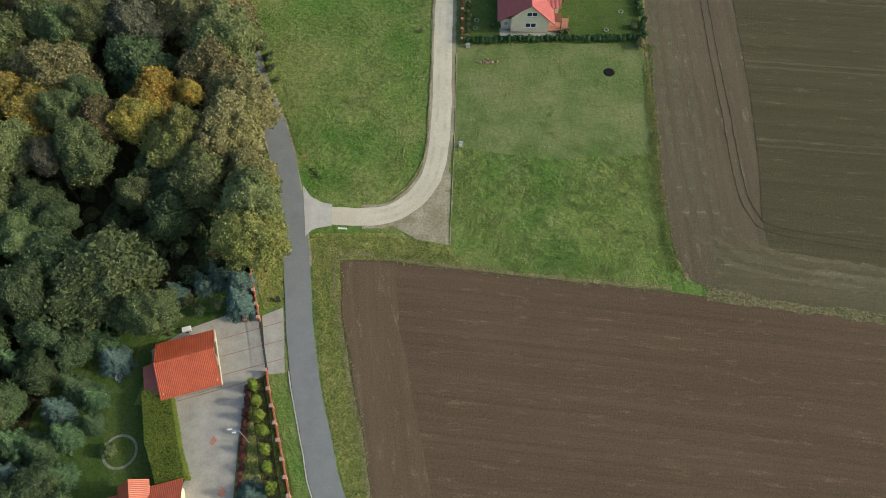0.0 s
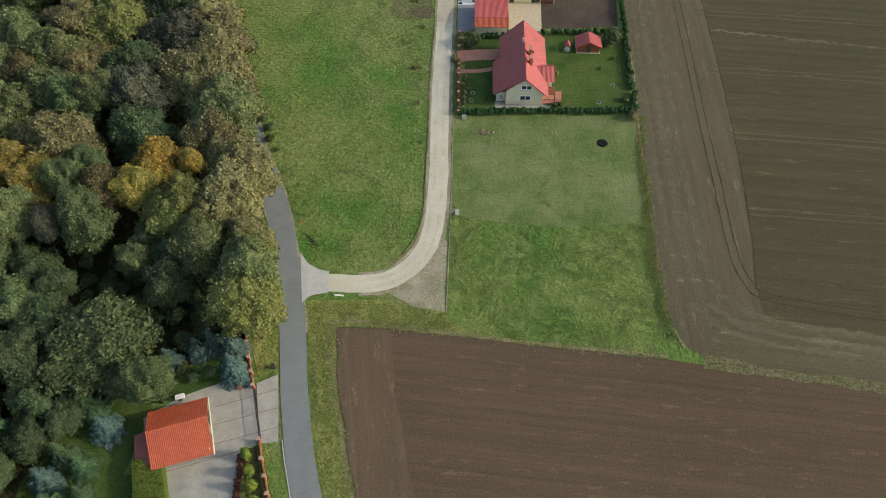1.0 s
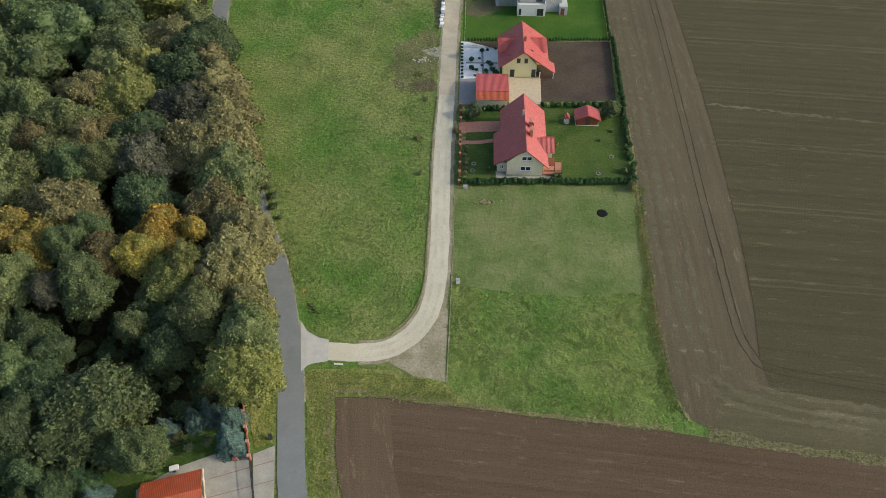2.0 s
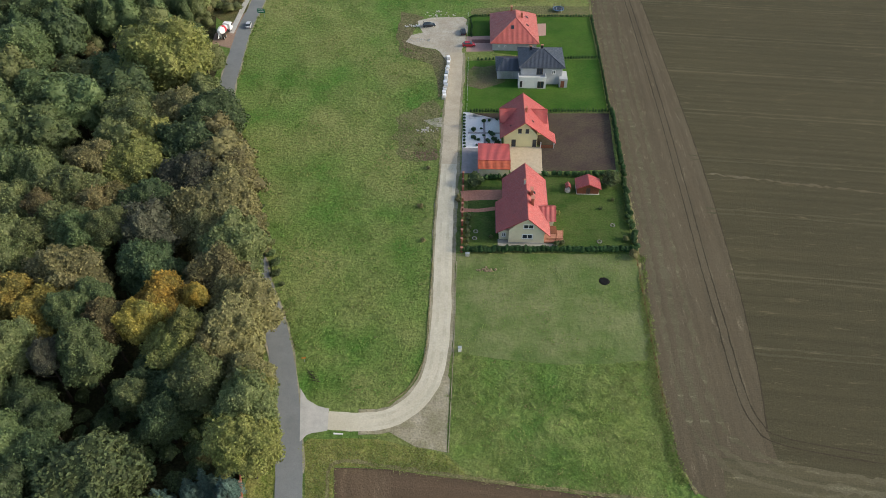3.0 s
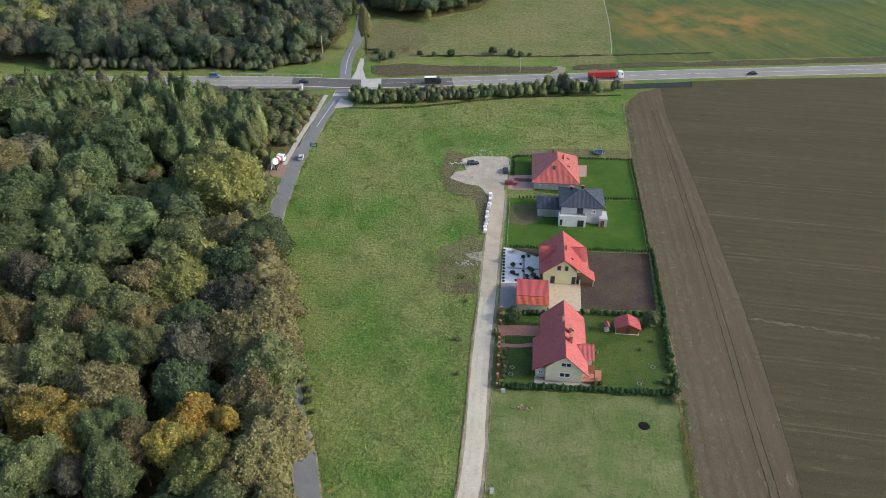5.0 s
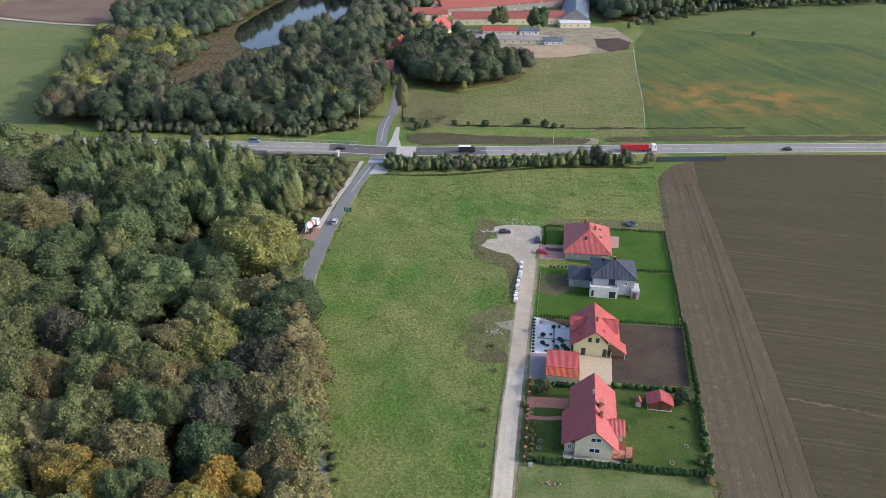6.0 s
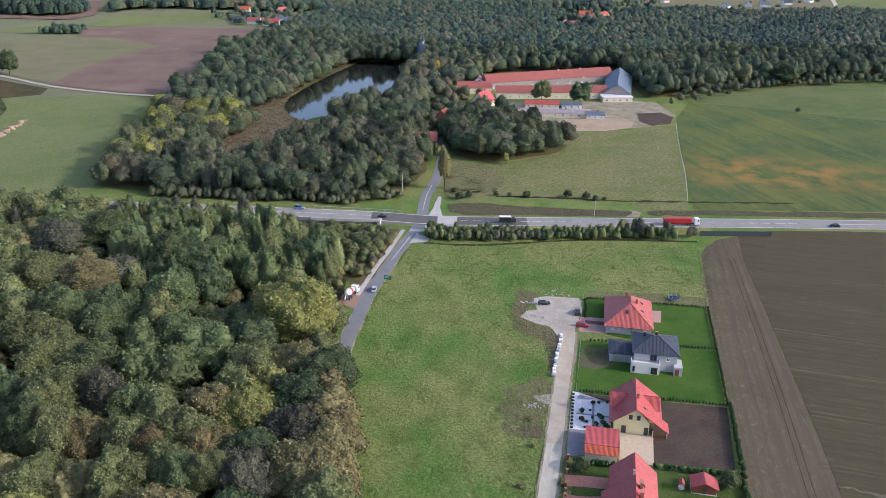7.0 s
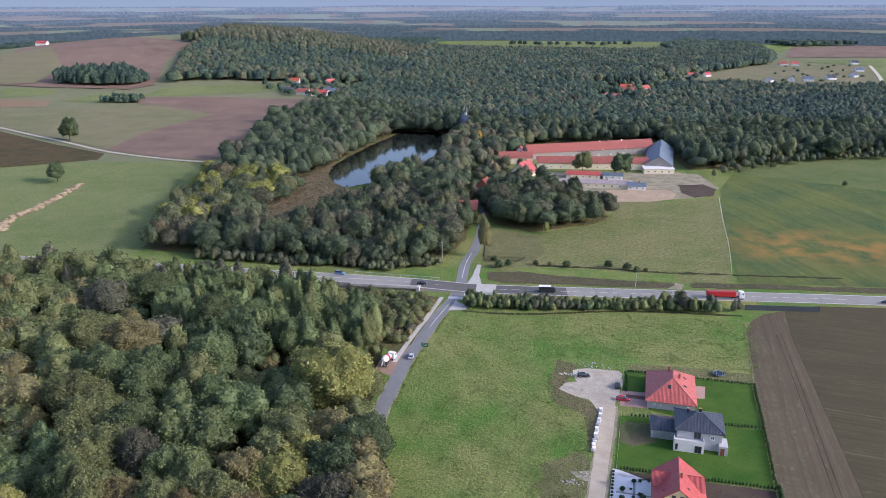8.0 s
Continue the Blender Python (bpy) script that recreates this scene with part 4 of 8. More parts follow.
for poly in (west_bank, road_wood, bank_e, [(-222, 585), (-208, 625), (-190, 655), (-150, 655), (-120, 700), (-60, 668), (40, 700), (60, 590), (92, 606), (172, 672), (330, 720), (600, 860), (330, 1000), (-330, 900), (-345, 715), (-255, 640)]):
    sheet("forest_floor", poly, 0.25, M["scrub"], "brownish floor of the wood", wobble=2.0)
sheet("forest_floor", farm_wood, 0.25, M["scrub"], "brownish floor of the wood by the farm", wobble=2.0)
woods("forest_canopy", [(rest[~young], 6.3, 15, [0, 1, 1, 2, 1, 2, 2, 4, 2, 5, 2])], TM, WM, "dense autumn forest of green and olive crowns", 10)
woods("young_alder_wood", [(scatter(alder, 6.0, 18), 3.9, 15.5, [0, 1, 1, 2, 1])], TS, WM, "dense stand of slim dull green trees", 11, 0.12)
woods("roadside_thicket", [(scatter([(-70, 254), (-67.5, 297), (-108, 299), (-112, 287), (-92, 286), (-82, 262), (-79, 246)], 4.4, 53), 2.2, 3.2, [1, 2, 4, 5, 4]), (scatter([(-77.5, 236), (-78.5, 264), (-92, 266), (-92, 242)], 4.0, 56), 2.6, 6, [1, 2, 4, 1]), (scatter([(-75.5, 214), (-77, 238), (-86, 246), (-84, 214)], 5.0, 54), 3.4, 8, [1, 1, 2]), (scatter([(-72, 262), (-69, 296), (-84, 298), (-86, 262)], 4.2, 57), 2.4, 4.2, [1, 2, 1]), (scatter([(-133, 217), (-104, 230), (-88, 226), (-90, 204), (-106, 196), (-122, 206)], 4.6, 55), 3.0, 6, [4, 2, 4, 1, 5])], FSLIM, WM, "low green and brownish thicket beside the road", 14, 0.05)
woods("roadside_trees", [(scatter([(-330, 280), (-126, 286), (-126, 297), (-330, 290)], 10.0, 51), 3.4, 14.5, [5, 5, 2, 5]), (scatter([(-330, 262), (-150, 270), (-150, 284), (-330, 276)], 9.0, 52), 4.6, 18, [5, 1, 2, 1])], TS, WM, "tall slim half-bare trees along the main road", 13, 0.2)
woods("wood_by_road", [(scatter(road_wood, 7.8, 21), 5.5, 15.5, DULL)], TM + TS, WM_MID, "dull green autumn wood beside the main road", 1)
woods("roadside_willows", [(scatter([(-200, 322), (-100, 326), (-74, 340), (-82, 346), (-110, 338), (-200, 334)], 3.0, 22), 2.1, 5.5, [5, 1, 5, 2])], FSLIM, WM_MID, "grey-green willow scrub along the main road", 18, 0.1)
woods("yellowing_roadside_trees", [([(-89, 352), (-93, 358), (-86, 357)], 4.6, 14, [3, 3]), ([(-226, 336), (-219, 341), (-230, 345)], 4.4, 15, [4, 4])], TM, WM_MID, "yellow-green and brownish trees at the wood's edge", 19)
woods("wood_by_pond", [(scatter(bank_north, 8.6, 39), 6.8, 18, [0, 1, 0, 1, 5, 1]), (scatter([(-225, 600), (-212, 660), (-206, 717), (-165, 724), (-138, 716), (-140, 742), (-225, 747), (-255, 660)], 8.6, 36), 6.6, 18, [0, 1, 1, 5]), (scatter(bank_e, 8.8, 24), 6.6, 16, [1, 1, 5, 2, 0, 5, 4]), (scatter([(-345, 715), (-270, 745), (-200, 690), (-120, 700), (-120, 760), (-330, 850)], 10, 25), 7.2, 19, GREEN)], FARM, WM_MID, "mixed green and yellowing wood round the pond", 2)
woods("wood_by_farm", [(scatter(farm_wood, 8.0, 26), 6.2, 16.5, [0, 1, 1, 5, 1, 2])], TM, WM_MID, "dense green and olive trees beside the farm", 3)
woods("yellowing_wood", [(scatter(bank_south, 8.6, 23), 6.6, 17, [2, 3, 1, 3, 2, 3, 1, 4])], TM, WM_MID, "yellowing trees at the edge of the pasture", 16)
woods("wood_edge_bushes", [(scatter([(84, 596), (92, 592), (130, 618), (172, 648), (230, 668), (330, 698), (330, 714), (230, 686), (172, 666), (130, 636)], 7.0, 58), 3.0, 9, [0, 1, 2, 1, 5]), (scatter([(60, 560), (96, 596), (150, 646), (150, 634), (110, 590), (70, 556)], 13, 59), 2.4, 7, [1, 2, 5])], FARM + FSLIM, WM_MID, "bushes and young trees along the wood's edge", 17)
woods("wood_behind_farm", [(scatter([(60, 585), (92, 606), (130, 640), (172, 672), (230, 690), (330, 720), (330, 800), (150, 790), (60, 750), (48, 690)], 8.4, 27), 5.8, 17, GREEN), (scatter([(-60, 672), (-10, 690), (40, 706), (60, 700), (60, 760), (-120, 760), (-100, 690)], 8.4, 37), 5.6, 16, GREEN)], FARM, WM_MID, "dark green wood edge behind the farm", 4)
HAMLET = [(x, y - d, 13 + d * 0.4) for x, y in ((127, 1329), (151, 1344), (61, 1396), (18, 1122), (43, 1113), (5, 1003), (22, 1085), (-8, 1010)) for d in (0, 16, 32)]
STANDS = [0, 0, 0, 1, 1, 2, 1, 4, 2, 4, 1, 0]
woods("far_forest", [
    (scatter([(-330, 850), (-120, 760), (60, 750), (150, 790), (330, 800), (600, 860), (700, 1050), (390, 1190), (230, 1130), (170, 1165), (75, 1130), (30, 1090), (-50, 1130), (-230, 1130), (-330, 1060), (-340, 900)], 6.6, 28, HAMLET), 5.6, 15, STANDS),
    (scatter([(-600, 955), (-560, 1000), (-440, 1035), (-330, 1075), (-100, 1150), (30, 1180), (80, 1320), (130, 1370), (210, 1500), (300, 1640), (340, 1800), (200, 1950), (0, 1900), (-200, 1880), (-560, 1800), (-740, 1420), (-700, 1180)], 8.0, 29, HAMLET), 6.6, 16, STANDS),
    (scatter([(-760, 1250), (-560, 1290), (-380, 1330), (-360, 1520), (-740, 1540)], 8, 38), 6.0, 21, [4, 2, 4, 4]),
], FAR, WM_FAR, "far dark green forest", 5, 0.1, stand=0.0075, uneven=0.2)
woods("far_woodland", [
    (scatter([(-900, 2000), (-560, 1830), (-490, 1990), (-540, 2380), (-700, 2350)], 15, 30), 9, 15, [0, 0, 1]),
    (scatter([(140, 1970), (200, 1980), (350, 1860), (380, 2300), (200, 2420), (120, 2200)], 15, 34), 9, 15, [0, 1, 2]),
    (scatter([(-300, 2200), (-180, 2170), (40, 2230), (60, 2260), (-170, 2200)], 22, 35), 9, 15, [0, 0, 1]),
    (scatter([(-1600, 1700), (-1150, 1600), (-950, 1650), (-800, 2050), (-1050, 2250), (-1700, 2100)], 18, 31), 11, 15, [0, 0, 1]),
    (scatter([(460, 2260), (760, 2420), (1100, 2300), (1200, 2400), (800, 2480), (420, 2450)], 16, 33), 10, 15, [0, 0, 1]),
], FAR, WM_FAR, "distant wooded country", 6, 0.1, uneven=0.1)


def lump(x, y, f):
    return noise.noise(Vector((x * f, y * f, 3.1)))


def tufts(name, poly, count, mats, size, seed, label, clump=0.12, bias=0.0):
    """Loose grass tufts standing on a piece of ground, thicker in patches, as one mesh."""
    rr = np.random.default_rng(seed)
    p = np.array(poly, float)
    lo, hi = p.min(0), p.max(0)
    xy = rr.uniform(lo, hi, (count * 3, 2))
    xy = xy[inside(xy[:, 0], xy[:, 1], poly)]
    dens = np.array([0.5 + 1.1 * lump(x, y, clump) + 0.7 * lump(x, y, clump * 4) + bias for x, y in xy])
    seeds = xy[rr.random(len(xy)) < np.clip(dens, 0.06, 1)][: count // 7]
    grow = np.repeat(rr.uniform(0.6, 1.5, len(seeds)), 7)
    xy = np.repeat(seeds, 7, 0) + rr.normal(size=(7 * len(seeds), 2)) * (0.28 * grow)[:, None]
    n = len(xy)
    big = grow
    a = rr.uniform(0, 6.28, n)
    nrm = unit(np.c_[np.cos(a), np.sin(a), rr.uniform(0.6, 2.2, n)])
    V, Q = cards(rr, np.c_[xy, size * 0.6 * big * rr.uniform(0.5, 1.3, n)], nrm, size * big, 0.5)
    V[:, 2] = np.maximum(V[:, 2], 0.02)
    return tagged(new(name, np_mesh(name, V, Q, np.zeros((0, 3), int), [M[m] for m in mats], np.repeat(rr.choice(len(mats), len(seeds), p=[0.92, 0.08]), 7))), label, "grass", kind="stuff")


WEST = [(-27, 92), (-25, 88.5), (-12, 87), (-7, 90.5), (-4, 97), (-3, 109), (-2.4, 125), (-1.6, 143), (0, 163), (1.2, 190), (-1, 205), (-3, 219), (-12, 228), (-15, 251), (11, 256), (57, 256), (60, 300), (20, 299), (-8, 296), (-54, 297), (-58, 280), (-60, 257), (-61, 238), (-60.5, 216), (-59, 199), (-50, 166), (-41, 138), (-33, 110)]
tufts("meadow_tufts", WEST, 56000, ["blade", "straw"], 0.17, 1, "tufts of green meadow grass")
tufts("rough_grass_tufts", [(1.5, 99.5), (0.6, 76), (5.5, 71.5), (22, 69), (41, 66.3), (42.5, 74.5), (43, 86), (43.7, 97), (35, 96.2), (24.8, 96), (13.4, 97.3)], 15000, ["blade", "straw"], 0.15, 2, "tall rough green grass", bias=0.1)
tufts("mown_grass_tufts", [(2.4, 99.5), (13.4, 97.3), (43.7, 97.4), (45, 115), (46, 128), (3.8, 128.6)], 6000, ["blade", "straw"], 0.12, 3, "sparse short grass tufts")
tufts("verge_tufts", [(-26, 78.5), (-12, 79.2), (0.6, 75.6), (5, 71), (-9.3, 73.1), (-19.8, 73.8), (-19, 62), (-17, 52), (-12, 27), (-15.5, 27), (-18.5, 37.4), (-21.5, 49), (-23.4, 61.9), (-25.2, 74.9)], 8000, ["verge_blade", "straw"], 0.15, 4, "tall grass tufts beside the road", bias=0.3)
for k, line in enumerate(([(-12.3, 27), (-15, 41), (-17.4, 52), (-19.3, 61.8), (-20.1, 74), (-9.3, 73.4), (5.5, 71), (22, 68.5), (41.3, 65.9)], [(44.6, 67.5), (42.6, 74.5), (43, 86), (43.7, 97), (45, 115.5), (47.6, 141), (48.6, 158), (50.6, 190), (52.9, 232), (57, 291)])):
    L = spline(line, 1.0)
    off = sides(L)
    tufts("dry_grass_tufts", [tuple(p) for p in L[:, :2] + off * 0.9] + [tuple(p) for p in (L[:, :2] - off * 0.9)[::-1]], 2600, ["straw", "verge_blade"], 0.13, 5 + k, "dry straw-coloured grass tufts", bias=0.5)

L = spline([(46.6, 127), (44.4, 110), (43.0, 96.2), (42.2, 86), (42.0, 77.2), (42.8, 69.4)], 1.0)
off = sides(L)
tufts("field_edge_weeds", [tuple(p) for p in L[:, :2] + off * 0.8] + [tuple(p) for p in (L[:, :2] - off * 0.9)[::-1]], 5200, ["blade", "straw"], 0.19, 9, "rank green weeds along the field edge", bias=0.4)
L = spline(ROAD[9:21], 1.0)
off = sides(L)
tufts("road_edge_weeds", [tuple(p) for p in L[:, :2] - off * 2.8] + [tuple(p) for p in (L[:, :2] - off * 4.0)[::-1]], 5600, ["blade", "straw"], 0.2, 10, "rank weeds along the road's edge", bias=0.2)

# ---- distance: wooded ridges and pale fields between them, plain glowing backdrop, haze in its colour ----
EYE_Z, RINGS = 123.0, 13
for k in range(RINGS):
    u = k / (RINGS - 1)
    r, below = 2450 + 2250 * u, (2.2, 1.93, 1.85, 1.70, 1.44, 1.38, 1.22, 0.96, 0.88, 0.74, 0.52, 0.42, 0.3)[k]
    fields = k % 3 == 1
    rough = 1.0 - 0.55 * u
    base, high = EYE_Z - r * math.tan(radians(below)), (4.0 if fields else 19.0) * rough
    # far: share of haze mixed into the ring's colours
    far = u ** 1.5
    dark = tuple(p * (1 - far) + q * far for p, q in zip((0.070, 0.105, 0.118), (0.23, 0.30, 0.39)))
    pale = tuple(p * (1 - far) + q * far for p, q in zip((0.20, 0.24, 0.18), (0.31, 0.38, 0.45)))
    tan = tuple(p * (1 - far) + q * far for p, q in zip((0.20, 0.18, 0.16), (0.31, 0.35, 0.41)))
    # last ring: plain glowing strip standing in for hazy sky
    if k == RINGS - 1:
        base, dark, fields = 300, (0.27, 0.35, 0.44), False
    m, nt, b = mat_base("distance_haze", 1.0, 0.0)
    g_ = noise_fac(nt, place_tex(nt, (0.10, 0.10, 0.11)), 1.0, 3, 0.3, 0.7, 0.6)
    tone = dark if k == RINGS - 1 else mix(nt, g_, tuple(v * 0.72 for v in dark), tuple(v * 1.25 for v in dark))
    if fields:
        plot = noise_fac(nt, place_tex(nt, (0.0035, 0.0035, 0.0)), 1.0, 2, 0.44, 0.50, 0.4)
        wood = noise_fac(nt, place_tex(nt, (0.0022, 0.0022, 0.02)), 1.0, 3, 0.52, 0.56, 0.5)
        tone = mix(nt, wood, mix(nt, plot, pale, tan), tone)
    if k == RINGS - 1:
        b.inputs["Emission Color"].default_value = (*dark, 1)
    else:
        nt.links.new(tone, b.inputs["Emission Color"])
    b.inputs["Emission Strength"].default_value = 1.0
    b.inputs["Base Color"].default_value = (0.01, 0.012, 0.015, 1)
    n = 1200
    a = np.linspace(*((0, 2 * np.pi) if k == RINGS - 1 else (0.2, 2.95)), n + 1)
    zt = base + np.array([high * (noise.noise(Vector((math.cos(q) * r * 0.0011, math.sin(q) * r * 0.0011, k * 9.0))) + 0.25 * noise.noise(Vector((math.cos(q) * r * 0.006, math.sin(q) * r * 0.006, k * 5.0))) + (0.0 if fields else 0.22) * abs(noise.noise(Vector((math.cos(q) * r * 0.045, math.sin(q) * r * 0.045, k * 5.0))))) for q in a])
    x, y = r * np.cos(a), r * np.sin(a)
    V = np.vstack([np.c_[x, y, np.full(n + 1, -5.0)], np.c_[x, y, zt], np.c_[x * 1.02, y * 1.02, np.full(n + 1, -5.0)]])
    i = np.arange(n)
    structure(new("backdrop", np_mesh("backdrop", V, np.vstack([np.c_[i, i + 1, i + n + 2, i + n + 1], np.c_[i + n + 1, i + n + 2, i + 2 * n + 3, i + 2 * n + 2]]), np.zeros((0, 3), int), [m])), "glowing backdrop of distant hills and sky, haze in its colour")

# ---- building kit ----


def roof_mat(name, c, axis, period=0.3, rough=0.38, vary=0.15):
    """Pressed tile sheets: tile columns along one axis of the house, weathering over them."""
    m, nt, b = mat_base(name, rough, 0.55)
    tc = nt.nodes.new("ShaderNodeTexCoord")
    w = node(nt, "TexWave", Scale=0.314 / period)
    w.wave_type, w.bands_direction = "BANDS", axis
    nt.links.new(tc.outputs["Object"], w.inputs["Vector"])
    f = noise_fac(nt, place_tex(nt), 0.6, 6, 0.3, 0.7, 0.65)
    col = mix(nt, f, tuple(x * (1 - vary) for x in c), tuple(x * (1 + vary) for x in c))
    hs = nt.nodes.new("ShaderNodeHueSaturation")
    nt.links.new(col, hs.inputs["Color"])
    mr = nt.nodes.new("ShaderNodeMapRange")
    mr.inputs["To Min"].default_value, mr.inputs["To Max"].default_value = 0.76, 1.10
    nt.links.new(w.outputs["Fac"], mr.inputs["Value"])
    nt.links.new(mr.outputs[0], hs.inputs["Value"])
    nt.links.new(hs.outputs[0], b.inputs["Base Color"])
    bump(nt, b, w.outputs["Fac"], 0.8, 0.05)
    return m


def two_way(name, c, **kw):
    return {"X": roof_mat(name + "_x", c, "X", **kw), "Y": roof_mat(name + "_y", c, "Y", **kw)}


R_CRIM = two_way("roof_crimson", (0.43, 0.080, 0.072))
R_RED = two_way("roof_red", (0.45, 0.082, 0.070))
R_CORAL = two_way("roof_coral", (0.46, 0.12, 0.095), period=0.4)
R_ORANGE = two_way("roof_orange", (0.47, 0.100, 0.042), period=0.3)
R_DARK = two_way("roof_graphite", (0.055, 0.065, 0.082), period=0.4)
R_BRICK = two_way("roof_old_brick", (0.33, 0.105, 0.075), period=0.4)
R_STEEL = two_way("roof_blue_steel", (0.115, 0.155, 0.195), period=0.5, rough=0.55)
M["paver_line"] = plain_mat("faded_red_paver", (0.27, 0.19, 0.15), 0.9, 0.2, vary=0.2, scale=2.0)
M["cream"] = plain_mat("cream_render", (0.70, 0.64, 0.46), 0.9, 0.2, vary=0.06, scale=0.8)
M["yellow"] = plain_mat("yellow_render", (0.72, 0.66, 0.38), 0.9, 0.2, vary=0.06, scale=0.8)
M["white"] = plain_mat("white_render", (0.72, 0.71, 0.68), 0.9, 0.2, vary=0.06, scale=0.8)
M["greywall"] = plain_mat("grey_render", (0.42, 0.43, 0.44), 0.9, 0.2, vary=0.08, scale=0.8)
M["stonewall"] = plain_mat("rubble_stone", (0.30, 0.28, 0.25), 0.95, 0.2, vary=0.45, scale=3.0, relief=0.05)
M["pvc"] = plain_mat("white_frame", (0.75, 0.75, 0.74), 0.5, 0.4, vary=0.04)
M["glass"] = plain_mat("window_glass", (0.035, 0.045, 0.055), 0.08, 0.6, vary=0.1, relief=0)
M["brick"] = plain_mat("brick", (0.34, 0.13, 0.085), 0.9, 0.2, vary=0.3, scale=4.0, relief=0.02)
M["timber"] = plain_mat("red_timber", (0.20, 0.075, 0.04), 0.8, 0.2, vary=0.3, scale=4.0)
M["dark"] = plain_mat("dark_metal", (0.035, 0.035, 0.04), 0.5, 0.4, vary=0.2)
M["steel"] = plain_mat("galvanised_steel", (0.50, 0.51, 0.52), 0.45, 0.5, 0.6, vary=0.15)
M["stone"] = plain_mat("pale_stone", (0.48, 0.46, 0.42), 0.9, 0.2, vary=0.2, scale=4)
M["shutter"] = plain_mat("dark_door", (0.07, 0.05, 0.035), 0.6, 0.4, vary=0.2)


def slope(parent, a, b, c, d, mat, name="roof_slope", course=0.36):
    """A roof slope from the eave a-b up to the ridge d-c, in tile courses, each a little proud of the next; c = d gives a hip end."""
    a, b, c, d = (Vector(p) for p in (a, b, c, d))
    nrm = (b - a).cross(d - a if (d - a).length > 0.01 else c - a).normalized()
    n = max(3, int(((d + c) / 2 - (a + b) / 2).length / course))
    bm = bmesh.new()
    flat = (c - d).length < 0.02

    def at(t, lift):
        p, q = a.lerp(d, t) + nrm * lift, b.lerp(c, t) + nrm * lift
        return (bm.verts.new(p), bm.verts.new(q)) if not (flat and t > 0.999) else (bm.verts.new(p),) * 2

    rows = [at(0, -0.12), at(0, 0.06)]
    for i in range(1, n):
        rows += [at(i / n, 0.012), at(i / n, 0.06)]
    rows += [at(1, 0.012), at(1, -0.12)]
    for p, q in zip(rows, rows[1:] + rows[:1]):
        f = list(dict.fromkeys((p[0], p[1], q[1], q[0])))
        if len(f) > 2:
            bm.faces.new(f)
    for e in (0, 1):
        loop = list(dict.fromkeys(r[e] for r in rows))
        for i in range(1, len(loop) - 1):
            try:
                bm.faces.new((loop[0], loop[i], loop[i + 1]) if e else (loop[0], loop[i + 1], loop[i]))
            except ValueError:
                pass
    return part(name, bm, mat, parent)


def ridge_cap(parent, a, b, mat):
    return part("ridge_cap", rod(bmesh.new(), a, b, 0.11, 6), mat, parent)


def gable_block(parent, u0, u1, v0, v1, eave, ridge_u, ridge_z, wall, eave2=None):
    """Walls with gables at v0 and v1, under a ridge along v at ridge_u."""
    e2 = eave if eave2 is None else eave2
    bm = bmesh.new()
    prof = [(u0, 0), (u1, 0), (u1, e2), (ridge_u, ridge_z), (u0, eave)]
    f = [bm.verts.new((u, v0, z)) for u, z in prof]
    k = [bm.verts.new((u, v1, z)) for u, z in prof]
    bm.faces.new(f)
    bm.faces.new(k[::-1])
    for i in range(5):
        bm.faces.new((f[i], k[i], k[(i + 1) % 5], f[(i + 1) % 5]))
    bmesh.ops.recalc_face_normals(bm, faces=bm.faces)
    return part("wall", bm, wall, parent)


def window(parent, at, w, h, face, name="window", dark=False, mullion=True):
    """A framed window on a wall: at = (u, v, z) of its sill's middle; face: the side of the house that it looks to."""
    turn = {"s": 0, "e": 90, "n": 180, "w": 270}[face]
    bm = bmesh.new()
    t = 0.19
    for x0, x1, z0, z1 in ((-w / 2, w / 2, 0, t), (-w / 2, w / 2, h - t, h), (-w / 2, -w / 2 + t, t, h - t), (w / 2 - t, w / 2, t, h - t)):
        add_box(bm, x0, x1, -0.07, 0.03, z0, z1)
    if mullion:
        add_box(bm, -t / 2, t / 2, -0.06, 0.03, t, h - t)
    ob = part(name, bm, M["shutter"] if dark else M["pvc"], parent)
    ob.matrix_basis = pose(*at, 0, 0, turn)
    part("pane", box(-w / 2 + t, w / 2 - t, -0.03, 0.02, t, h - t), M["glass"], ob)
    part("sill", box(-w / 2 - 0.08, w / 2 + 0.08, -0.16, 0.02, -0.06, -0.005), M["stone"], ob)
    return ob


def skylight(parent, a, n_up, along, w=0.8, h=1.2):
    """A roof window lying in a slope: its middle, the slope's normal and the way up."""
    z = Vector(n_up).normalized()
    y = Vector(along).normalized()
    x = y.cross(z)
    m = Matrix((x, y, z)).transposed().to_4x4()
    m.translation = Vector(a) + z * 0.09
    bm = bmesh.new()
    for x0, x1, y0, y1 in ((-w / 2, w / 2, -h / 2, -h / 2 + 0.1), (-w / 2, w / 2, h / 2 - 0.1, h / 2), (-w / 2, -w / 2 + 0.1, -h / 2 + 0.1, h / 2 - 0.1), (w / 2 - 0.1, w / 2, -h / 2 + 0.1, h / 2 - 0.1)):
        add_box(bm, x0, x1, y0, y1, -0.1, 0.06)
    ob = part("roof_window", bm, M["dark"], parent)
    ob.matrix_basis = m
    part("pane", box(-w / 2 + 0.1, w / 2 - 0.1, -h / 2 + 0.1, h / 2 - 0.1, -0.05, 0.03), M["glass"], ob)
    return ob


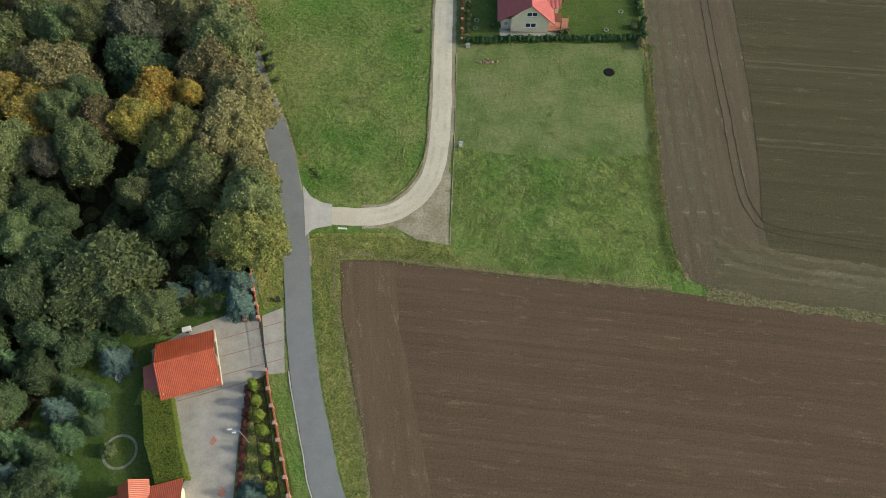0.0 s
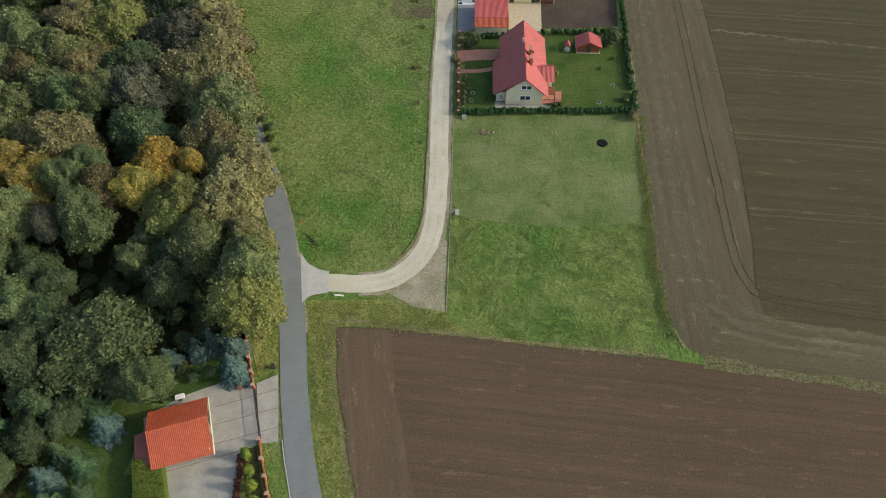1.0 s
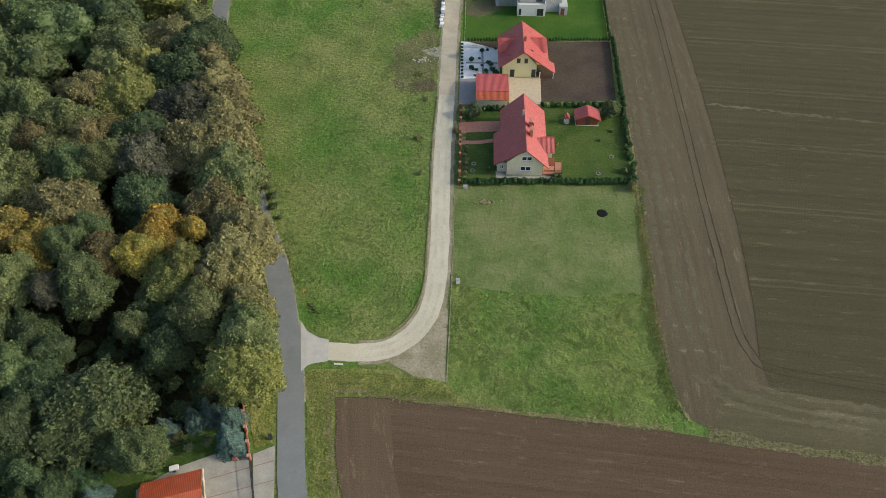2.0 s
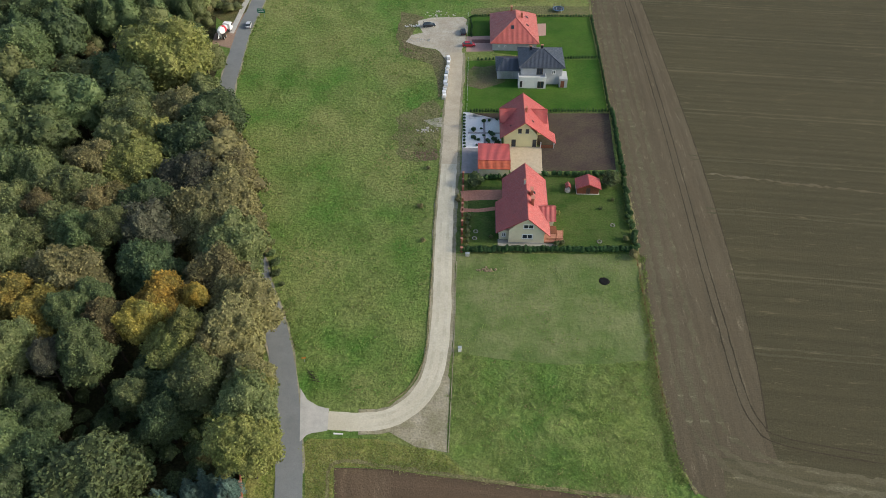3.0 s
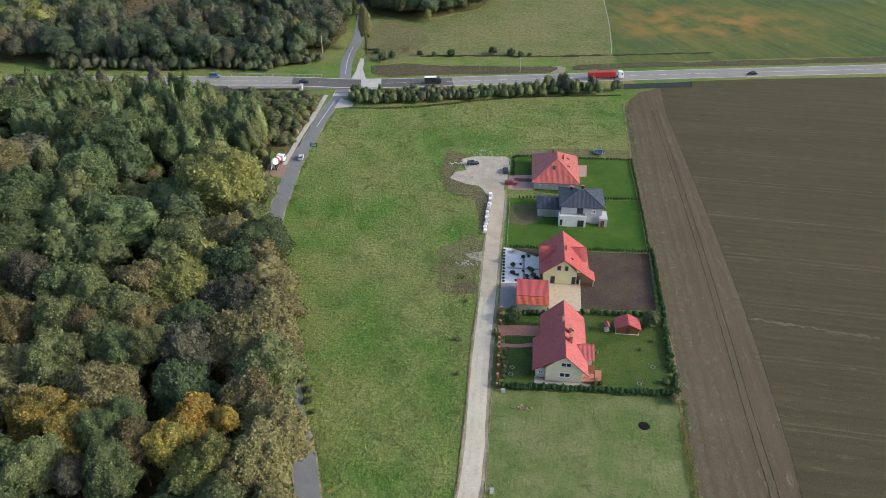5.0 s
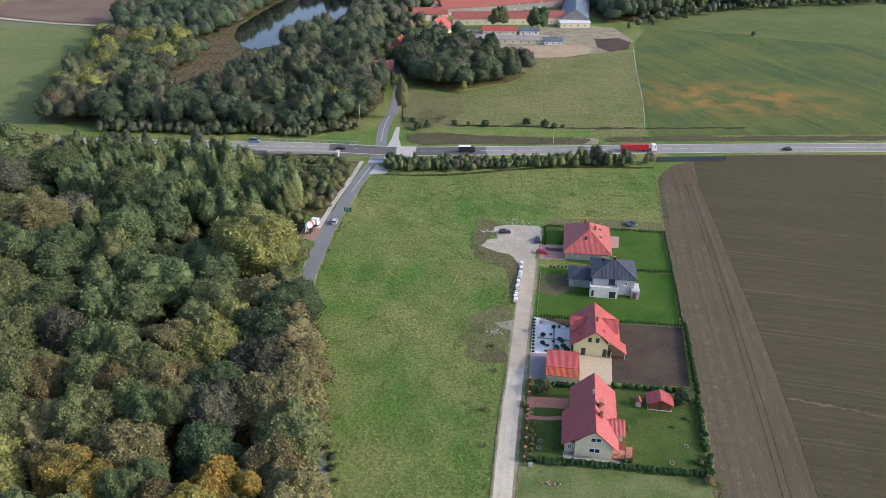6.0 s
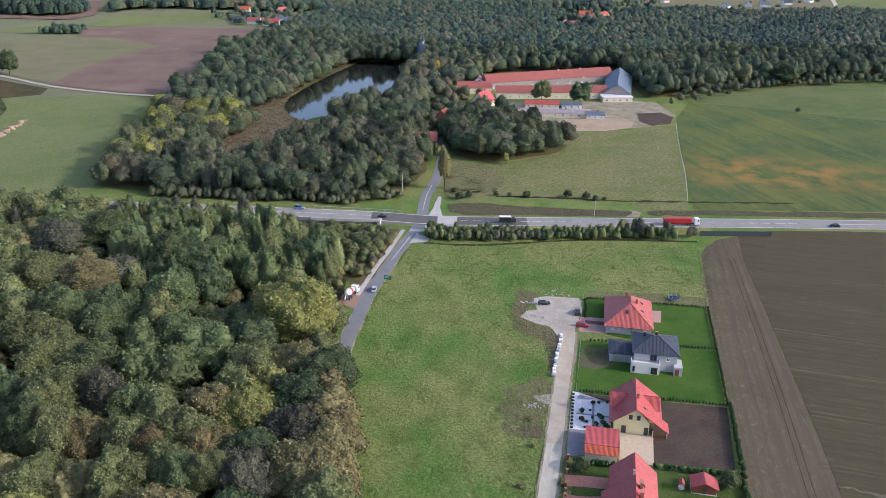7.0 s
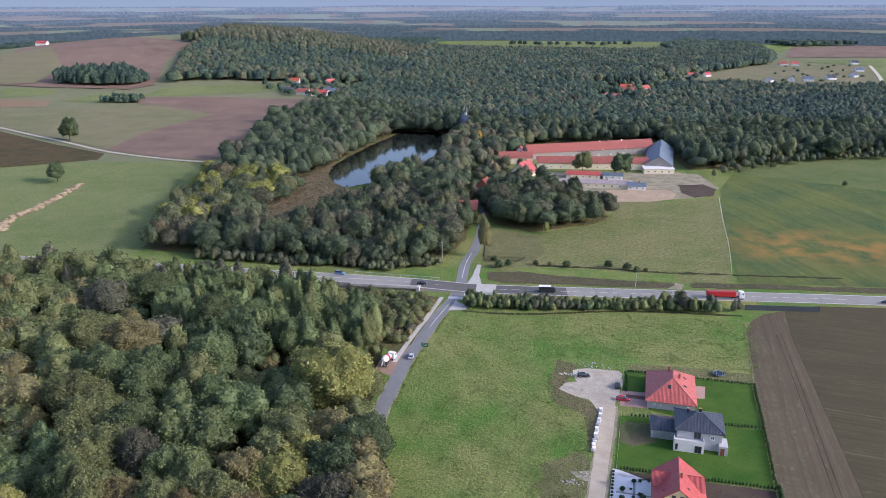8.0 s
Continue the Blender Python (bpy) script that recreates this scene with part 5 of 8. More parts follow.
def chimney(parent, u, v, z0, z1, w=0.6, d=0.9, mat=None):
    ob = part("chimney", box(u - w / 2, u + w / 2, v - d / 2, v + d / 2, z0, z1, 0.02), mat or M["brick"], parent)
    part("cap", box(u - w / 2 - 0.1, u + w / 2 + 0.1, v - d / 2 - 0.1, v + d / 2 + 0.1, z1, z1 + 0.1, 0.02), M["paver_red"], ob)
    return ob


def gutter(parent, a, b):
    return part("gutter", rod(bmesh.new(), a, b, 0.07, 6), M["dark"], parent)


# ---- first house: crimson roof, cream walls ----
sheet("lawn", [(6.6, 130.4), (45.3, 129.8), (47.2, 157), (7.2, 157.6)], 0.05, M["lawn"], "garden lawn with a few bare spots")
h = empty("house", pose(20.2, 131.9, 0, 0, 0, -2.9), "cream rendered house with steep crimson tiled roof", "house")
rm = R_CRIM["Y"]
gable_block(h, -4.2, 4.2, 0, 20.0, 4.2, 0, 8.1, M["cream"])
part("porch_wall", prism([(-6.4, 1.2), (-4.2, 1.2), (-4.2, 11), (-6.4, 11)], 0, 2.9), M["cream"], h)
part("plinth", prism([(-4.25, -0.05), (4.25, -0.05), (4.25, 20.05), (-4.25, 20.05)], 0, 0.4), M["stone"], h)
slope(h, (5.5, -0.7, 3.1), (5.5, 20.5, 3.1), (0, 20.5, 8.3), (0, -0.7, 8.3), rm)
slope(h, (-5.5, 20.5, 3.1), (-5.5, 11.7, 3.1), (0, 11.7, 8.3), (0, 20.5, 8.3), rm)
slope(h, (-7.2, 11.7, 2.75), (-7.2, 0.4, 2.75), (0, -0.7, 8.34), (0, 11.7, 8.34), rm)
ridge_cap(h, (0, -0.7, 8.36), (0, 20.5, 8.36), rm)
part("wing_wall", prism([(4.2, 4.6), (6.6, 4.6), (6.6, 9.6), (4.2, 9.6)], 0, 3.6), M["cream"], h)
slope(h, (7.1, 4.1, 3.5), (2.0, 4.1, 3.5), (2.0, 7.1, 5.6), (7.1, 7.1, 5.6), R_CRIM["X"], "wing_roof")
slope(h, (2.0, 10.1, 3.5), (7.1, 10.1, 3.5), (7.1, 7.1, 5.6), (2.0, 7.1, 5.6), R_CRIM["X"], "wing_roof")
window(h, (0.3, 0, 4.75), 2.5, 1.35, "s")
window(h, (0.2, 0, 1.6), 2.6, 1.45, "s")
window(h, (-5.3, 1.2, 1.0), 1.0, 1.3, "s")
for v in (3, 7, 14, 17):
    window(h, (-6.4 if v < 10 else -4.2, v, 1.0), 1.4, 1.2, "w")
chimney(h, -0.3, 12.6, 7.2, 9.3, 0.5, 0.5, M["stone"])
chimney(h, 1.2, 9.3, 6.4, 9.2, 0.6, 1.3)
chimney(h, 1.3, 6.2, 6.2, 9.1, 0.7, 1.1)
skylight(h, (1.8, 11.2, 6.62), (5.2, 0, 5.5), (-5.5, 0, 5.2))
part("terrace", prism([(4.4, 0.3), (8.8, 0.6), (9.2, 4.4), (4.4, 4.4)], 0, 0.5), M["paver_red"], h, "raised red-brown terrace")
for a, b in (((4.6, 0.7), (8.7, 0.7)), ((8.7, 0.7), (9.0, 4.3))):
    part("balustrade", rod(rod(bmesh.new(), (*a, 1.25), (*b, 1.25), 0.06), (*a, 0.9), (*b, 0.9), 0.04), M["timber"], h)
part("awning", prism([(4.4, 0.9), (7.2, 0.9), (7.2, 3.6), (4.4, 3.6)], 2.5, 2.62), M["timber"], h)
for u, v in ((7.1, 1.0), (7.1, 3.5)):
    part("post", box(u - 0.07, u + 0.07, v - 0.07, v + 0.07, 0.5, 2.5), M["timber"], h)
gutter(h, (5.55, -0.7, 3.05), (5.55, 20.5, 3.05))
gutter(h, (-7.25, 0.4, 2.7), (-7.25, 11.7, 2.7))
ribbon("driveway", [(5.4, 149.6), (9, 149.9), (15.8, 150)], -2.0, 2.0, 0.08, M["paver_red"], 1.0, 0.03, "red paved driveway")
ribbon("garden_path", [(5, 144.2), (9.5, 144), (13.9, 144.7)], -0.65, 0.65, 0.08, M["paver_red"], 1.0, 0.02, "red paved garden path")
sheet("plinth_path", [(13.5, 131.2), (25, 130.6), (27.6, 130.9), (27.4, 131.6), (16, 132.0), (13.6, 133.5)], 0.08, M["paving"], "pale stone path along the house")

# garden shed and well
sh = empty("garden_shed", pose(37.7, 151.7, 0, 0, 0, -2.9), "small red-brown timber garden shed with a red roof", "shed")
gable_block(sh, -2.7, 2.7, -1.7, 1.7, 2.1, 0, 3.3, M["timber"])
slope(sh, (3.2, -2.2, 1.95), (3.2, 2.2, 1.95), (0, 2.2, 3.45), (0, -2.2, 3.45), R_CRIM["Y"])
slope(sh, (-3.2, 2.2, 1.95), (-3.2, -2.2, 1.95), (0, -2.2, 3.45), (0, 2.2, 3.45), R_CRIM["Y"])
part("door", box(-0.5, 0.5, -1.76, -1.70, 0.1, 1.95), M["shutter"], sh)
part("base", box(-2.9, 2.9, -1.95, 1.9, 0, 0.12), M["stone"], sh)
wl = empty("garden_well", pose(32.6, 151.3, 0), "small decorative well with a red roof", "well")
part("ring", cyl(0, 0, 0, 0.7, 0.75, 0.7, 14), M["stone"], wl)
for u in (-0.7, 0.7):
    part("post", box(u - 0.06, u + 0.06, -0.06, 0.06, 0, 2.0), M["timber"], wl)
slope(wl, (0.65, -0.95, 1.7), (0.65, 0.95, 1.7), (0, 0.95, 2.4), (0, -0.95, 2.4), R_CRIM["Y"], course=0.25)
slope(wl, (-0.65, 0.95, 1.7), (-0.65, -0.95, 1.7), (0, -0.95, 2.4), (0, 0.95, 2.4), R_CRIM["Y"], course=0.25)

# ---- second house: red roof with side gables, yellow walls ----
sheet("yard_soil", [(27, 159.4), (46.6, 159.8), (49.2, 186.4), (8.6, 187), (8.4, 184), (17.5, 183.4), (27.9, 170.3)], 0.05, M["yard"], "bare brown soil yard", wobble=0.15)
sheet("yard_paving", [(18.7, 158.6), (27, 158.6), (27.9, 170.4), (17.3, 170.5), (17, 168.5), (19.3, 168.4)], 0.08, M["paver_beige"], "beige paved yard")
sheet("yard_drive", [(5.6, 158.9), (10.4, 158.9), (10.7, 170), (6.1, 170)], 0.08, M["paver_lilac"], "grey-lilac paved drive")
sheet("gravel_bed", [(8.1, 170), (17, 170.4), (17.4, 183.5), (8.5, 184.2), (8.8, 187.4), (7.0, 187.6), (6.1, 170)], 0.07, M["white_stone"], "white gravel garden bed")
for pts in ([(8.0, 177.2), (12, 177.1), (17.2, 176.9)], [(12.4, 170.4), (12.6, 177), (12.8, 183.8)]):
    ribbon("garden_path", pts, -0.3, 0.3, 0.09, M["paver_lilac"], 1.0, 0, "grey path through the white gravel", 0.02)
h = empty("house", pose(22.6, 170.5, 0, 0, 0, -2.6), "pale yellow house with red tiled roof and side gables", "house")
rm = R_RED["Y"]
gable_block(h, -5.0, 4.0, 0, 13.4, 3.8, 0.3, 8.1, M["yellow"])
slope(h, (7.4, -0.8, 3.0), (7.4, 14, 3.0), (0.3, 14, 8.3), (0.3, -0.8, 8.3), rm)
slope(h, (-6.2, 14, 3.2), (-6.2, -0.8, 3.2), (0.3, -0.8, 8.3), (0.3, 14, 8.3), rm)
slope(h, (9.0, -0.8, 1.9), (9.0, 3.6, 1.9), (7.2, 3.6, 3.2), (7.2, -0.8, 3.2), rm, "porch_roof")
ridge_cap(h, (0.3, -0.8, 8.36), (0.3, 14, 8.36), rm)
for u0, u1, side in ((-5.7, 0.3, "w"), (0.3, 6.3, "e")):
    bm = bmesh.new()
    prof = [(5.7, 0.0), (10.9, 0.0), (10.9, 4.4), (8.3, 6.55), (5.7, 4.4)]
    lo, hi = [bm.verts.new((u0, v, z)) for v, z in prof], [bm.verts.new((u1, v, z)) for v, z in prof]
    bm.faces.new(lo), bm.faces.new(hi[::-1])
    for q in range(5):
        bm.faces.new((lo[q], hi[q], hi[(q + 1) % 5], lo[(q + 1) % 5]))
    bmesh.ops.recalc_face_normals(bm, faces=bm.faces)
    part("wing_wall", bm, M["yellow"], h)
    e0, e1 = u0 - (0.6 if side == "w" else 0), u1 + (0.6 if side == "e" else 0)
    slope(h, (e0, 5.2, 4.2), (e1, 5.2, 4.2), (e1, 8.3, 6.8), (e0, 8.3, 6.8), R_RED["X"], "wing_roof")
    slope(h, (e1, 11.4, 4.2), (e0, 11.4, 4.2), (e0, 8.3, 6.8), (e1, 8.3, 6.8), R_RED["X"], "wing_roof")
    ridge_cap(h, (e0, 8.3, 6.86), (e1, 8.3, 6.86), R_RED["X"])
    window(h, (u0 if side == "w" else u1, 8.3, 3.4), 1.6, 1.4, side)
for u in (-0.9, 1.1):
    window(h, (u, 0, 4.5), 0.95, 1.4, "s", dark=True, mullion=False)
window(h, (-2.4, 0, 0.1), 1.2, 2.3, "s", "entrance_door", True, False)
window(h, (3.3, 0, 0.1), 1.1, 2.4, "s", "side_door", True, False)
for u in (5.0, 8.6):
    part("porch_post", box(u - 0.1, u + 0.1, -0.5, -0.3, 0, 2.0), M["pvc"], h)
part("porch_rail", box(5.0, 8.7, -0.45, -0.35, 0.7, 1.0), M["timber"], h)
part("porch_rail", box(5.0, 8.7, -0.43, -0.37, 0.1, 0.6), M["timber"], h)
chimney(h, 0.8, 5.2, 7.5, 9.4, 0.6, 0.6)
skylight(h, (2.6, 2.6, 6.6), (5.3, 0, 7.1), (-7.1, 0, 5.3), 0.5, 0.8)
skylight(h, (-3.3, 2.0, 5.45), (-5.1, 0, 6.5), (6.5, 0, 5.1), 0.4, 0.5)
gar = empty("garage", pose(14.3, 162.6, 0, 0, 0, -2.6), "double garage with shallow red tiled roof", "garage")
part("wall", box(-3.9, 3.9, -5.0, 4.9, 0, 3.0), M["cream"], gar)
slope(gar, (4.25, 5.5, 2.9), (-4.25, 5.5, 2.9), (-4.25, -3.4, 4.0), (4.25, -3.4, 4.0), R_RED["X"])
slope(gar, (-4.25, -5.6, 2.8), (4.25, -5.6, 2.8), (4.25, -3.4, 4.0), (-4.25, -3.4, 4.0), R_ORANGE["X"])
ridge_cap(gar, (-4.25, -3.4, 4.05), (4.25, -3.4, 4.05), R_RED["X"])
part("door", box(3.9, 3.96, -3.5, 3.5, 0.1, 2.4), M["shutter"], gar)

# ---- third house: graphite hipped roof, pale grey walls ----
sheet("lawn", [(7.4, 188), (49.0, 187.6), (50.9, 216.9), (9, 216.8)], 0.05, M["turf"], "bright green watered lawn")
sheet("bare_patch", [(8.6, 210.8), (11, 213.4), (18.2, 213.6), (20.6, 209), (20.5, 203.8), (12.5, 199.7), (8.6, 202.3)], 0.07, ground_mat("worn_turf", (0.118, 0.108, 0.058), (0.082, 0.112, 0.034), (0.150, 0.125, 0.082), 0.16, 0.5, 2.2, fine_amt=0.4, relief=0.06), "worn bare patch in the lawn", wobble=1.6)
h = empty("house", pose(31.2, 208.1, 0, 0, 0, -2.0), "two-storey pale grey house with graphite hipped roof", "house")
part("wall", box(-6.2, 6.2, -5.6, 5.6, 0, 6.0), M["greywall"], h)
rx, ry = R_DARK["X"], R_DARK["Y"]
slope(h, (-6.95, -6.3, 5.9), (6.95, -6.3, 5.9), (0.7, 0, 8.8), (-0.7, 0, 8.8), rx)
slope(h, (6.95, 6.3, 5.9), (-6.95, 6.3, 5.9), (-0.7, 0, 8.8), (0.7, 0, 8.8), rx)
slope(h, (6.95, -6.3, 5.9), (6.95, 6.3, 5.9), (0.7, 0, 8.8), (0.7, 0, 8.8), ry)
slope(h, (-6.95, 6.3, 5.9), (-6.95, -6.3, 5.9), (-0.7, 0, 8.8), (-0.7, 0, 8.8), ry)
for s in (-1, 1):
    for t in (-1, 1):
        ridge_cap(h, (6.95 * s, 6.3 * t, 5.95), (0.7 * s, 0, 8.86), rx)
part("garage_wall", box(-13.2, -6.2, -2.7, 5.0, 0, 3.2), M["greywall"], h)
slope(h, (-13.7, -3.2, 3.1), (-6.2, -3.2, 3.1), (-6.2, 1.1, 4.9), (-11, 1.1, 4.9), rx, "garage_roof")
slope(h, (-6.2, 5.5, 3.1), (-13.7, 5.5, 3.1), (-11, 1.1, 4.9), (-6.2, 1.1, 4.9), rx, "garage_roof")
slope(h, (-13.7, 5.5, 3.1), (-13.7, -3.2, 3.1), (-11, 1.1, 4.9), (-11, 1.1, 4.9), ry, "garage_roof")
part("garage_door", box(-12.2, -8.4, -2.78, -2.72, 0.1, 2.6), M["steel"], h)
part("balcony_block", box(-7.0, 1.3, -8.0, -5.6, 0, 3.0), M["white"], h, "white terrace block with balcony")
for x0, x1, y0, y1 in ((-7.0, -6.8, -8.0, -5.6), (-7.0, 1.3, -8.0, -7.8), (1.1, 1.3, -7.8, -5.6)):
    part("parapet", box(x0, x1, y0, y1, 3.0, 3.8), M["white"], h)
window(h, (-0.3, -8.0, 0.15), 1.9, 2.3, "s", "patio_door", True)
window(h, (-6.2, -8.0, 0.5), 0.7, 2.0, "s", dark=True, mullion=False)
window(h, (-0.6, -5.6, 3.4), 1.9, 2.2, "s", "balcony_door", True)
part("side_terrace", box(5.4, 7.8, -7.4, -2.6, 0, 2.9), M["greywall"], h, "grey side porch")
part("porch_opening", box(5.8, 6.9, -7.46, -7.42, 0.1, 2.3), M["timber"], h)
window(h, (6.2, 1.5, 3.4), 1.4, 1.4, "e")
window(h, (3.6, -5.6, 3.6), 1.2, 1.3, "s")
chimney(h, -3.2, 1.6, 7.0, 8.9, 0.7, 0.5, M["dark"])
chimney(h, 0.2, 1.6, 7.8, 9.3, 0.7, 0.5, M["dark"])

# ---- fourth house: coral hipped roof ----
sheet("lawn", [(9.8, 233.2), (18, 233.2), (18, 222), (33, 218.2), (50.8, 218.3), (52.3, 246), (11.2, 246.6)], 0.05, M["turf"], "bright green watered lawn")
sheet("driveway", [(8.9, 222.6), (17.8, 222.6), (17.5, 233), (9.3, 232.7)], 0.08, M["paver_pink"], "pinkish paved driveway")
sheet("paver_band", [(10.8, 228.2), (17.4, 228), (17.4, 230.4), (11, 230.6)], 0.1, plain_mat("dark_red_paver", (0.13, 0.07, 0.06), 0.9, 0.2, vary=0.25, scale=2.0), "dark red paved band across the drive")
h = empty("house", pose(25, 233, 0, 0, 0, -2.6), "pale house with coral red hipped roof", "house")
part("wall", box(-7.1, 7.1, -10.0, 9.2, 0, 3.1), M["greywall"], h)
rx, ry = R_CORAL["X"], R_CORAL["Y"]
slope(h, (-7.9, -10.8, 2.9), (7.9, -10.8, 2.9), (0.4, -2.4, 7.6), (0.4, -2.4, 7.6), rx)
slope(h, (7.9, 10, 2.9), (-7.9, 10, 2.9), (0.4, 3.4, 7.6), (0.4, 3.4, 7.6), rx)
slope(h, (7.9, -10.8, 2.9), (7.9, 10, 2.9), (0.4, 3.4, 7.6), (0.4, -2.4, 7.6), ry)
slope(h, (-7.9, 10, 2.9), (-7.9, -10.8, 2.9), (0.4, -2.4, 7.6), (0.4, 3.4, 7.6), ry)
ridge_cap(h, (0.4, -2.4, 7.65), (0.4, 3.4, 7.65), ry)
for s in (-1, 1):
    ridge_cap(h, (7.9 * s, -10.8, 2.95), (0.4, -2.4, 7.65), rx)
chimney(h, -0.9, 4.2, 6.5, 8.4, 0.6, 0.7)
chimney(h, 2.4, 0.6, 6.0, 8.0, 0.6, 1.0)
skylight(h, (-0.7, -5.5, 5.95), (0, -4.7, 8.4), (0, 8.4, 4.7), 0.9, 1.3)
skylight(h, (-3.8, 1.0, 5.1), (-4.7, 0, 8.3), (8.3, 0, 4.7))
for v in (-2.6, 3.0):
    skylight(h, (4.2, v, 5.2), (4.7, 0, 7.5), (-7.5, 0, 4.7))
for u in (-5, -3):
    window(h, (u, -10, 1.3), 0.7, 0.7, "s", mullion=False)
window(h, (-7.1, -3, 0.9), 1.6, 1.3, "w")
window(h, (-7.1, 4, 0.1), 1.1, 2.1, "w", "entrance_door", True, False)
sheet("terrace_paving", [(33.2, 232.6), (35.9, 232.9), (36.9, 241.3), (33.8, 241.2)], 0.08, M["paver_pink"], "small paved terrace beside the house")

# ---- near yard: garage with orange roof, forecourt ----
sheet("garden_lawn", [(-62, 62), (-40.5, 63.4), (-36, 67), (-33.8, 62.6), (-46, 60), (-51, 60), (-53, 46), (-47, 46), (-44, 30), (-40, 20), (-70, 20), (-70, 45)], 0.08, M["lawn"], "shaded garden lawn", wobble=0.4)
sheet("forecourt", [(-46, 60), (-39.7, 62.4), (-33.6, 62.4), (-31.2, 51), (-34, 49.6), (-34.7, 40), (-34.2, 24), (-45, 24), (-42.4, 34), (-46.5, 47), (-50, 48), (-52, 56)], 0.10, M["paving"], "grey paved forecourt with red joint lines")
sheet("entrance_apron", [(-33.2, 62.2), (-29.5, 63.8), (-28.7, 57), (-28.1, 51.2), (-31.2, 51)], 0.10, M["paving"], "paved apron between gate and road")
for a, b in (((-40, 57.8), (-29.2, 61)), ((-39.6, 54.5), (-28.9, 57.4)), ((-39, 51), (-28.4, 53.9)), ((-46, 46.5), (-34.5, 49.7))):
    ribbon("paver_line", [(a[0], a[1]), ((a[0] + b[0]) / 2, (a[1] + b[1]) / 2), b], -0.08, 0.08, 0.115, M["paver_line"], 2.0, 0, "line of red pavers", 0.02)
for x, y in ((-38.9, 39.7), (-36.4, 31.4)):
    sheet("paver_mark", [(x - 0.6, y - 0.5), (x + 0.1, y - 0.9), (x + 0.7, y), (x, y + 0.8)], 0.115, M["paver_red"], "patch of red pavers")
sheet("roadside_grass", [(-31.2, 50.6), (-28, 50.6), (-26.4, 46), (-23.6, 36), (-21.6, 28), (-24.4, 28), (-27.4, 40)], 0.08, M["lush"], "grass strip between fence and road", wobble=0.1)
sheet("roadside_verge", [(-35.2, 70), (-33, 63.4), (-29.8, 64.5), (-30, 69), (-30.8, 78), (-33, 86)], 0.09, M["verge"], "grass verge between fence and road", wobble=0.2)
sheet("planting_bed", [(-34.2, 49.2), (-31.6, 50.3), (-30.5, 47), (-27.8, 38), (-25.2, 28), (-32.4, 28), (-33, 38)], 0.085, M["verge"], "planting bed beside the fence", wobble=0.1)
g = empty("garage", pose(-44.1, 52.1, 0, 0, 0, 15), "stone garage with orange-red tiled roof", "garage")
part("wall", box(-4.5, 4.55, -4.5, 4.5, 0, 3.0), M["stonewall"], g)
for s, t in ((-4.5, -4.44), (4.49, 4.55)):
    part("gable", prism([(s, -4.5), (t, -4.5), (t, 4.5), (s, 4.5)], 3.0, 3.25), M["cream"], g)
slope(g, (-5.1, -5.25, 2.8), (5.05, -5.25, 2.8), (5.05, 0.6, 5.0), (-5.1, 0.6, 5.0), R_ORANGE["X"])
slope(g, (5.05, 5.2, 2.8), (-5.1, 5.2, 2.8), (-5.1, 0.6, 5.0), (5.05, 0.6, 5.0), R_ORANGE["X"])
ridge_cap(g, (-5.1, 0.6, 5.05), (5.05, 0.6, 5.05), R_ORANGE["X"])
part("fascia", box(5.06, 5.2, -5.3, 5.2, 2.6, 2.85), M["cream"], g)
for v in (-2.3, 2.3):
    part("garage_door", box(4.56, 4.62, v - 1.4, v + 1.4, 0.1, 2.3), M["shutter"], g)
part("lean_to_wall", box(-7.2, -4.5, -3.6, 1.4, 0, 2.2), M["stonewall"], g)
slope(g, (-7.7, 1.9, 2.2), (-7.7, -4.1, 2.2), (-4.6, -4.1, 2.95), (-4.6, 1.9, 2.95), R_BRICK["Y"], "lean_to_roof")
h = empty("house", pose(-47.5, 25.5, 0, 0, 0, 14), "large house with orange-red tiled roof", "house")
part("wall", box(-6.5, 6.5, -5, 5, 0, 3.4), M["cream"], h)
slope(h, (-7.3, -5.8, 3.2), (7.3, -5.8, 3.2), (7.3, 0, 6.6), (-7.3, 0, 6.6), R_ORANGE["X"])
slope(h, (7.3, 5.8, 3.2), (-7.3, 5.8, 3.2), (-7.3, 0, 6.6), (7.3, 0, 6.6), R_ORANGE["X"])
gable_block(h, -1.9, 1.9, 0, 6.2, 4.2, 0, 6.1, M["cream"])
slope(h, (2.4, 0, 4.0), (2.4, 6.8, 4.0), (0, 6.8, 6.3), (0, 0, 6.3), R_ORANGE["Y"], "cross_roof")
slope(h, (-2.4, 6.8, 4.0), (-2.4, 0, 4.0), (0, 0, 6.3), (0, 6.8, 6.3), R_ORANGE["Y"], "cross_roof")

# ---- hedges, shrubs, fences and garden things ----
SHRUB = [crown(140 + i, 0.85, 1.75, 2, 170, 0.14, boughs=8, tufts_per=4) for i in range(3)]
SHRUB_ME = [np_mesh("shrub", *c, [M["thuja_dark"]]) for c in SHRUB]
CONE = [crown(150 + i, 0.8, 3.3, 2, 460, 0.10, cone=0.5, boughs=16, tufts_per=5) for i in range(2)]
CONE_ME = [np_mesh("crown", *c, [M["thuja"]]) for c in CONE]
BUSH = [crown(160 + i, 1.7, 2.7, 2, 420, 0.2, boughs=10, tufts_per=5) for i in range(3)]
BUSH_ME = [np_mesh("bush", *c, [M["leaf_green"]]) for c in BUSH]


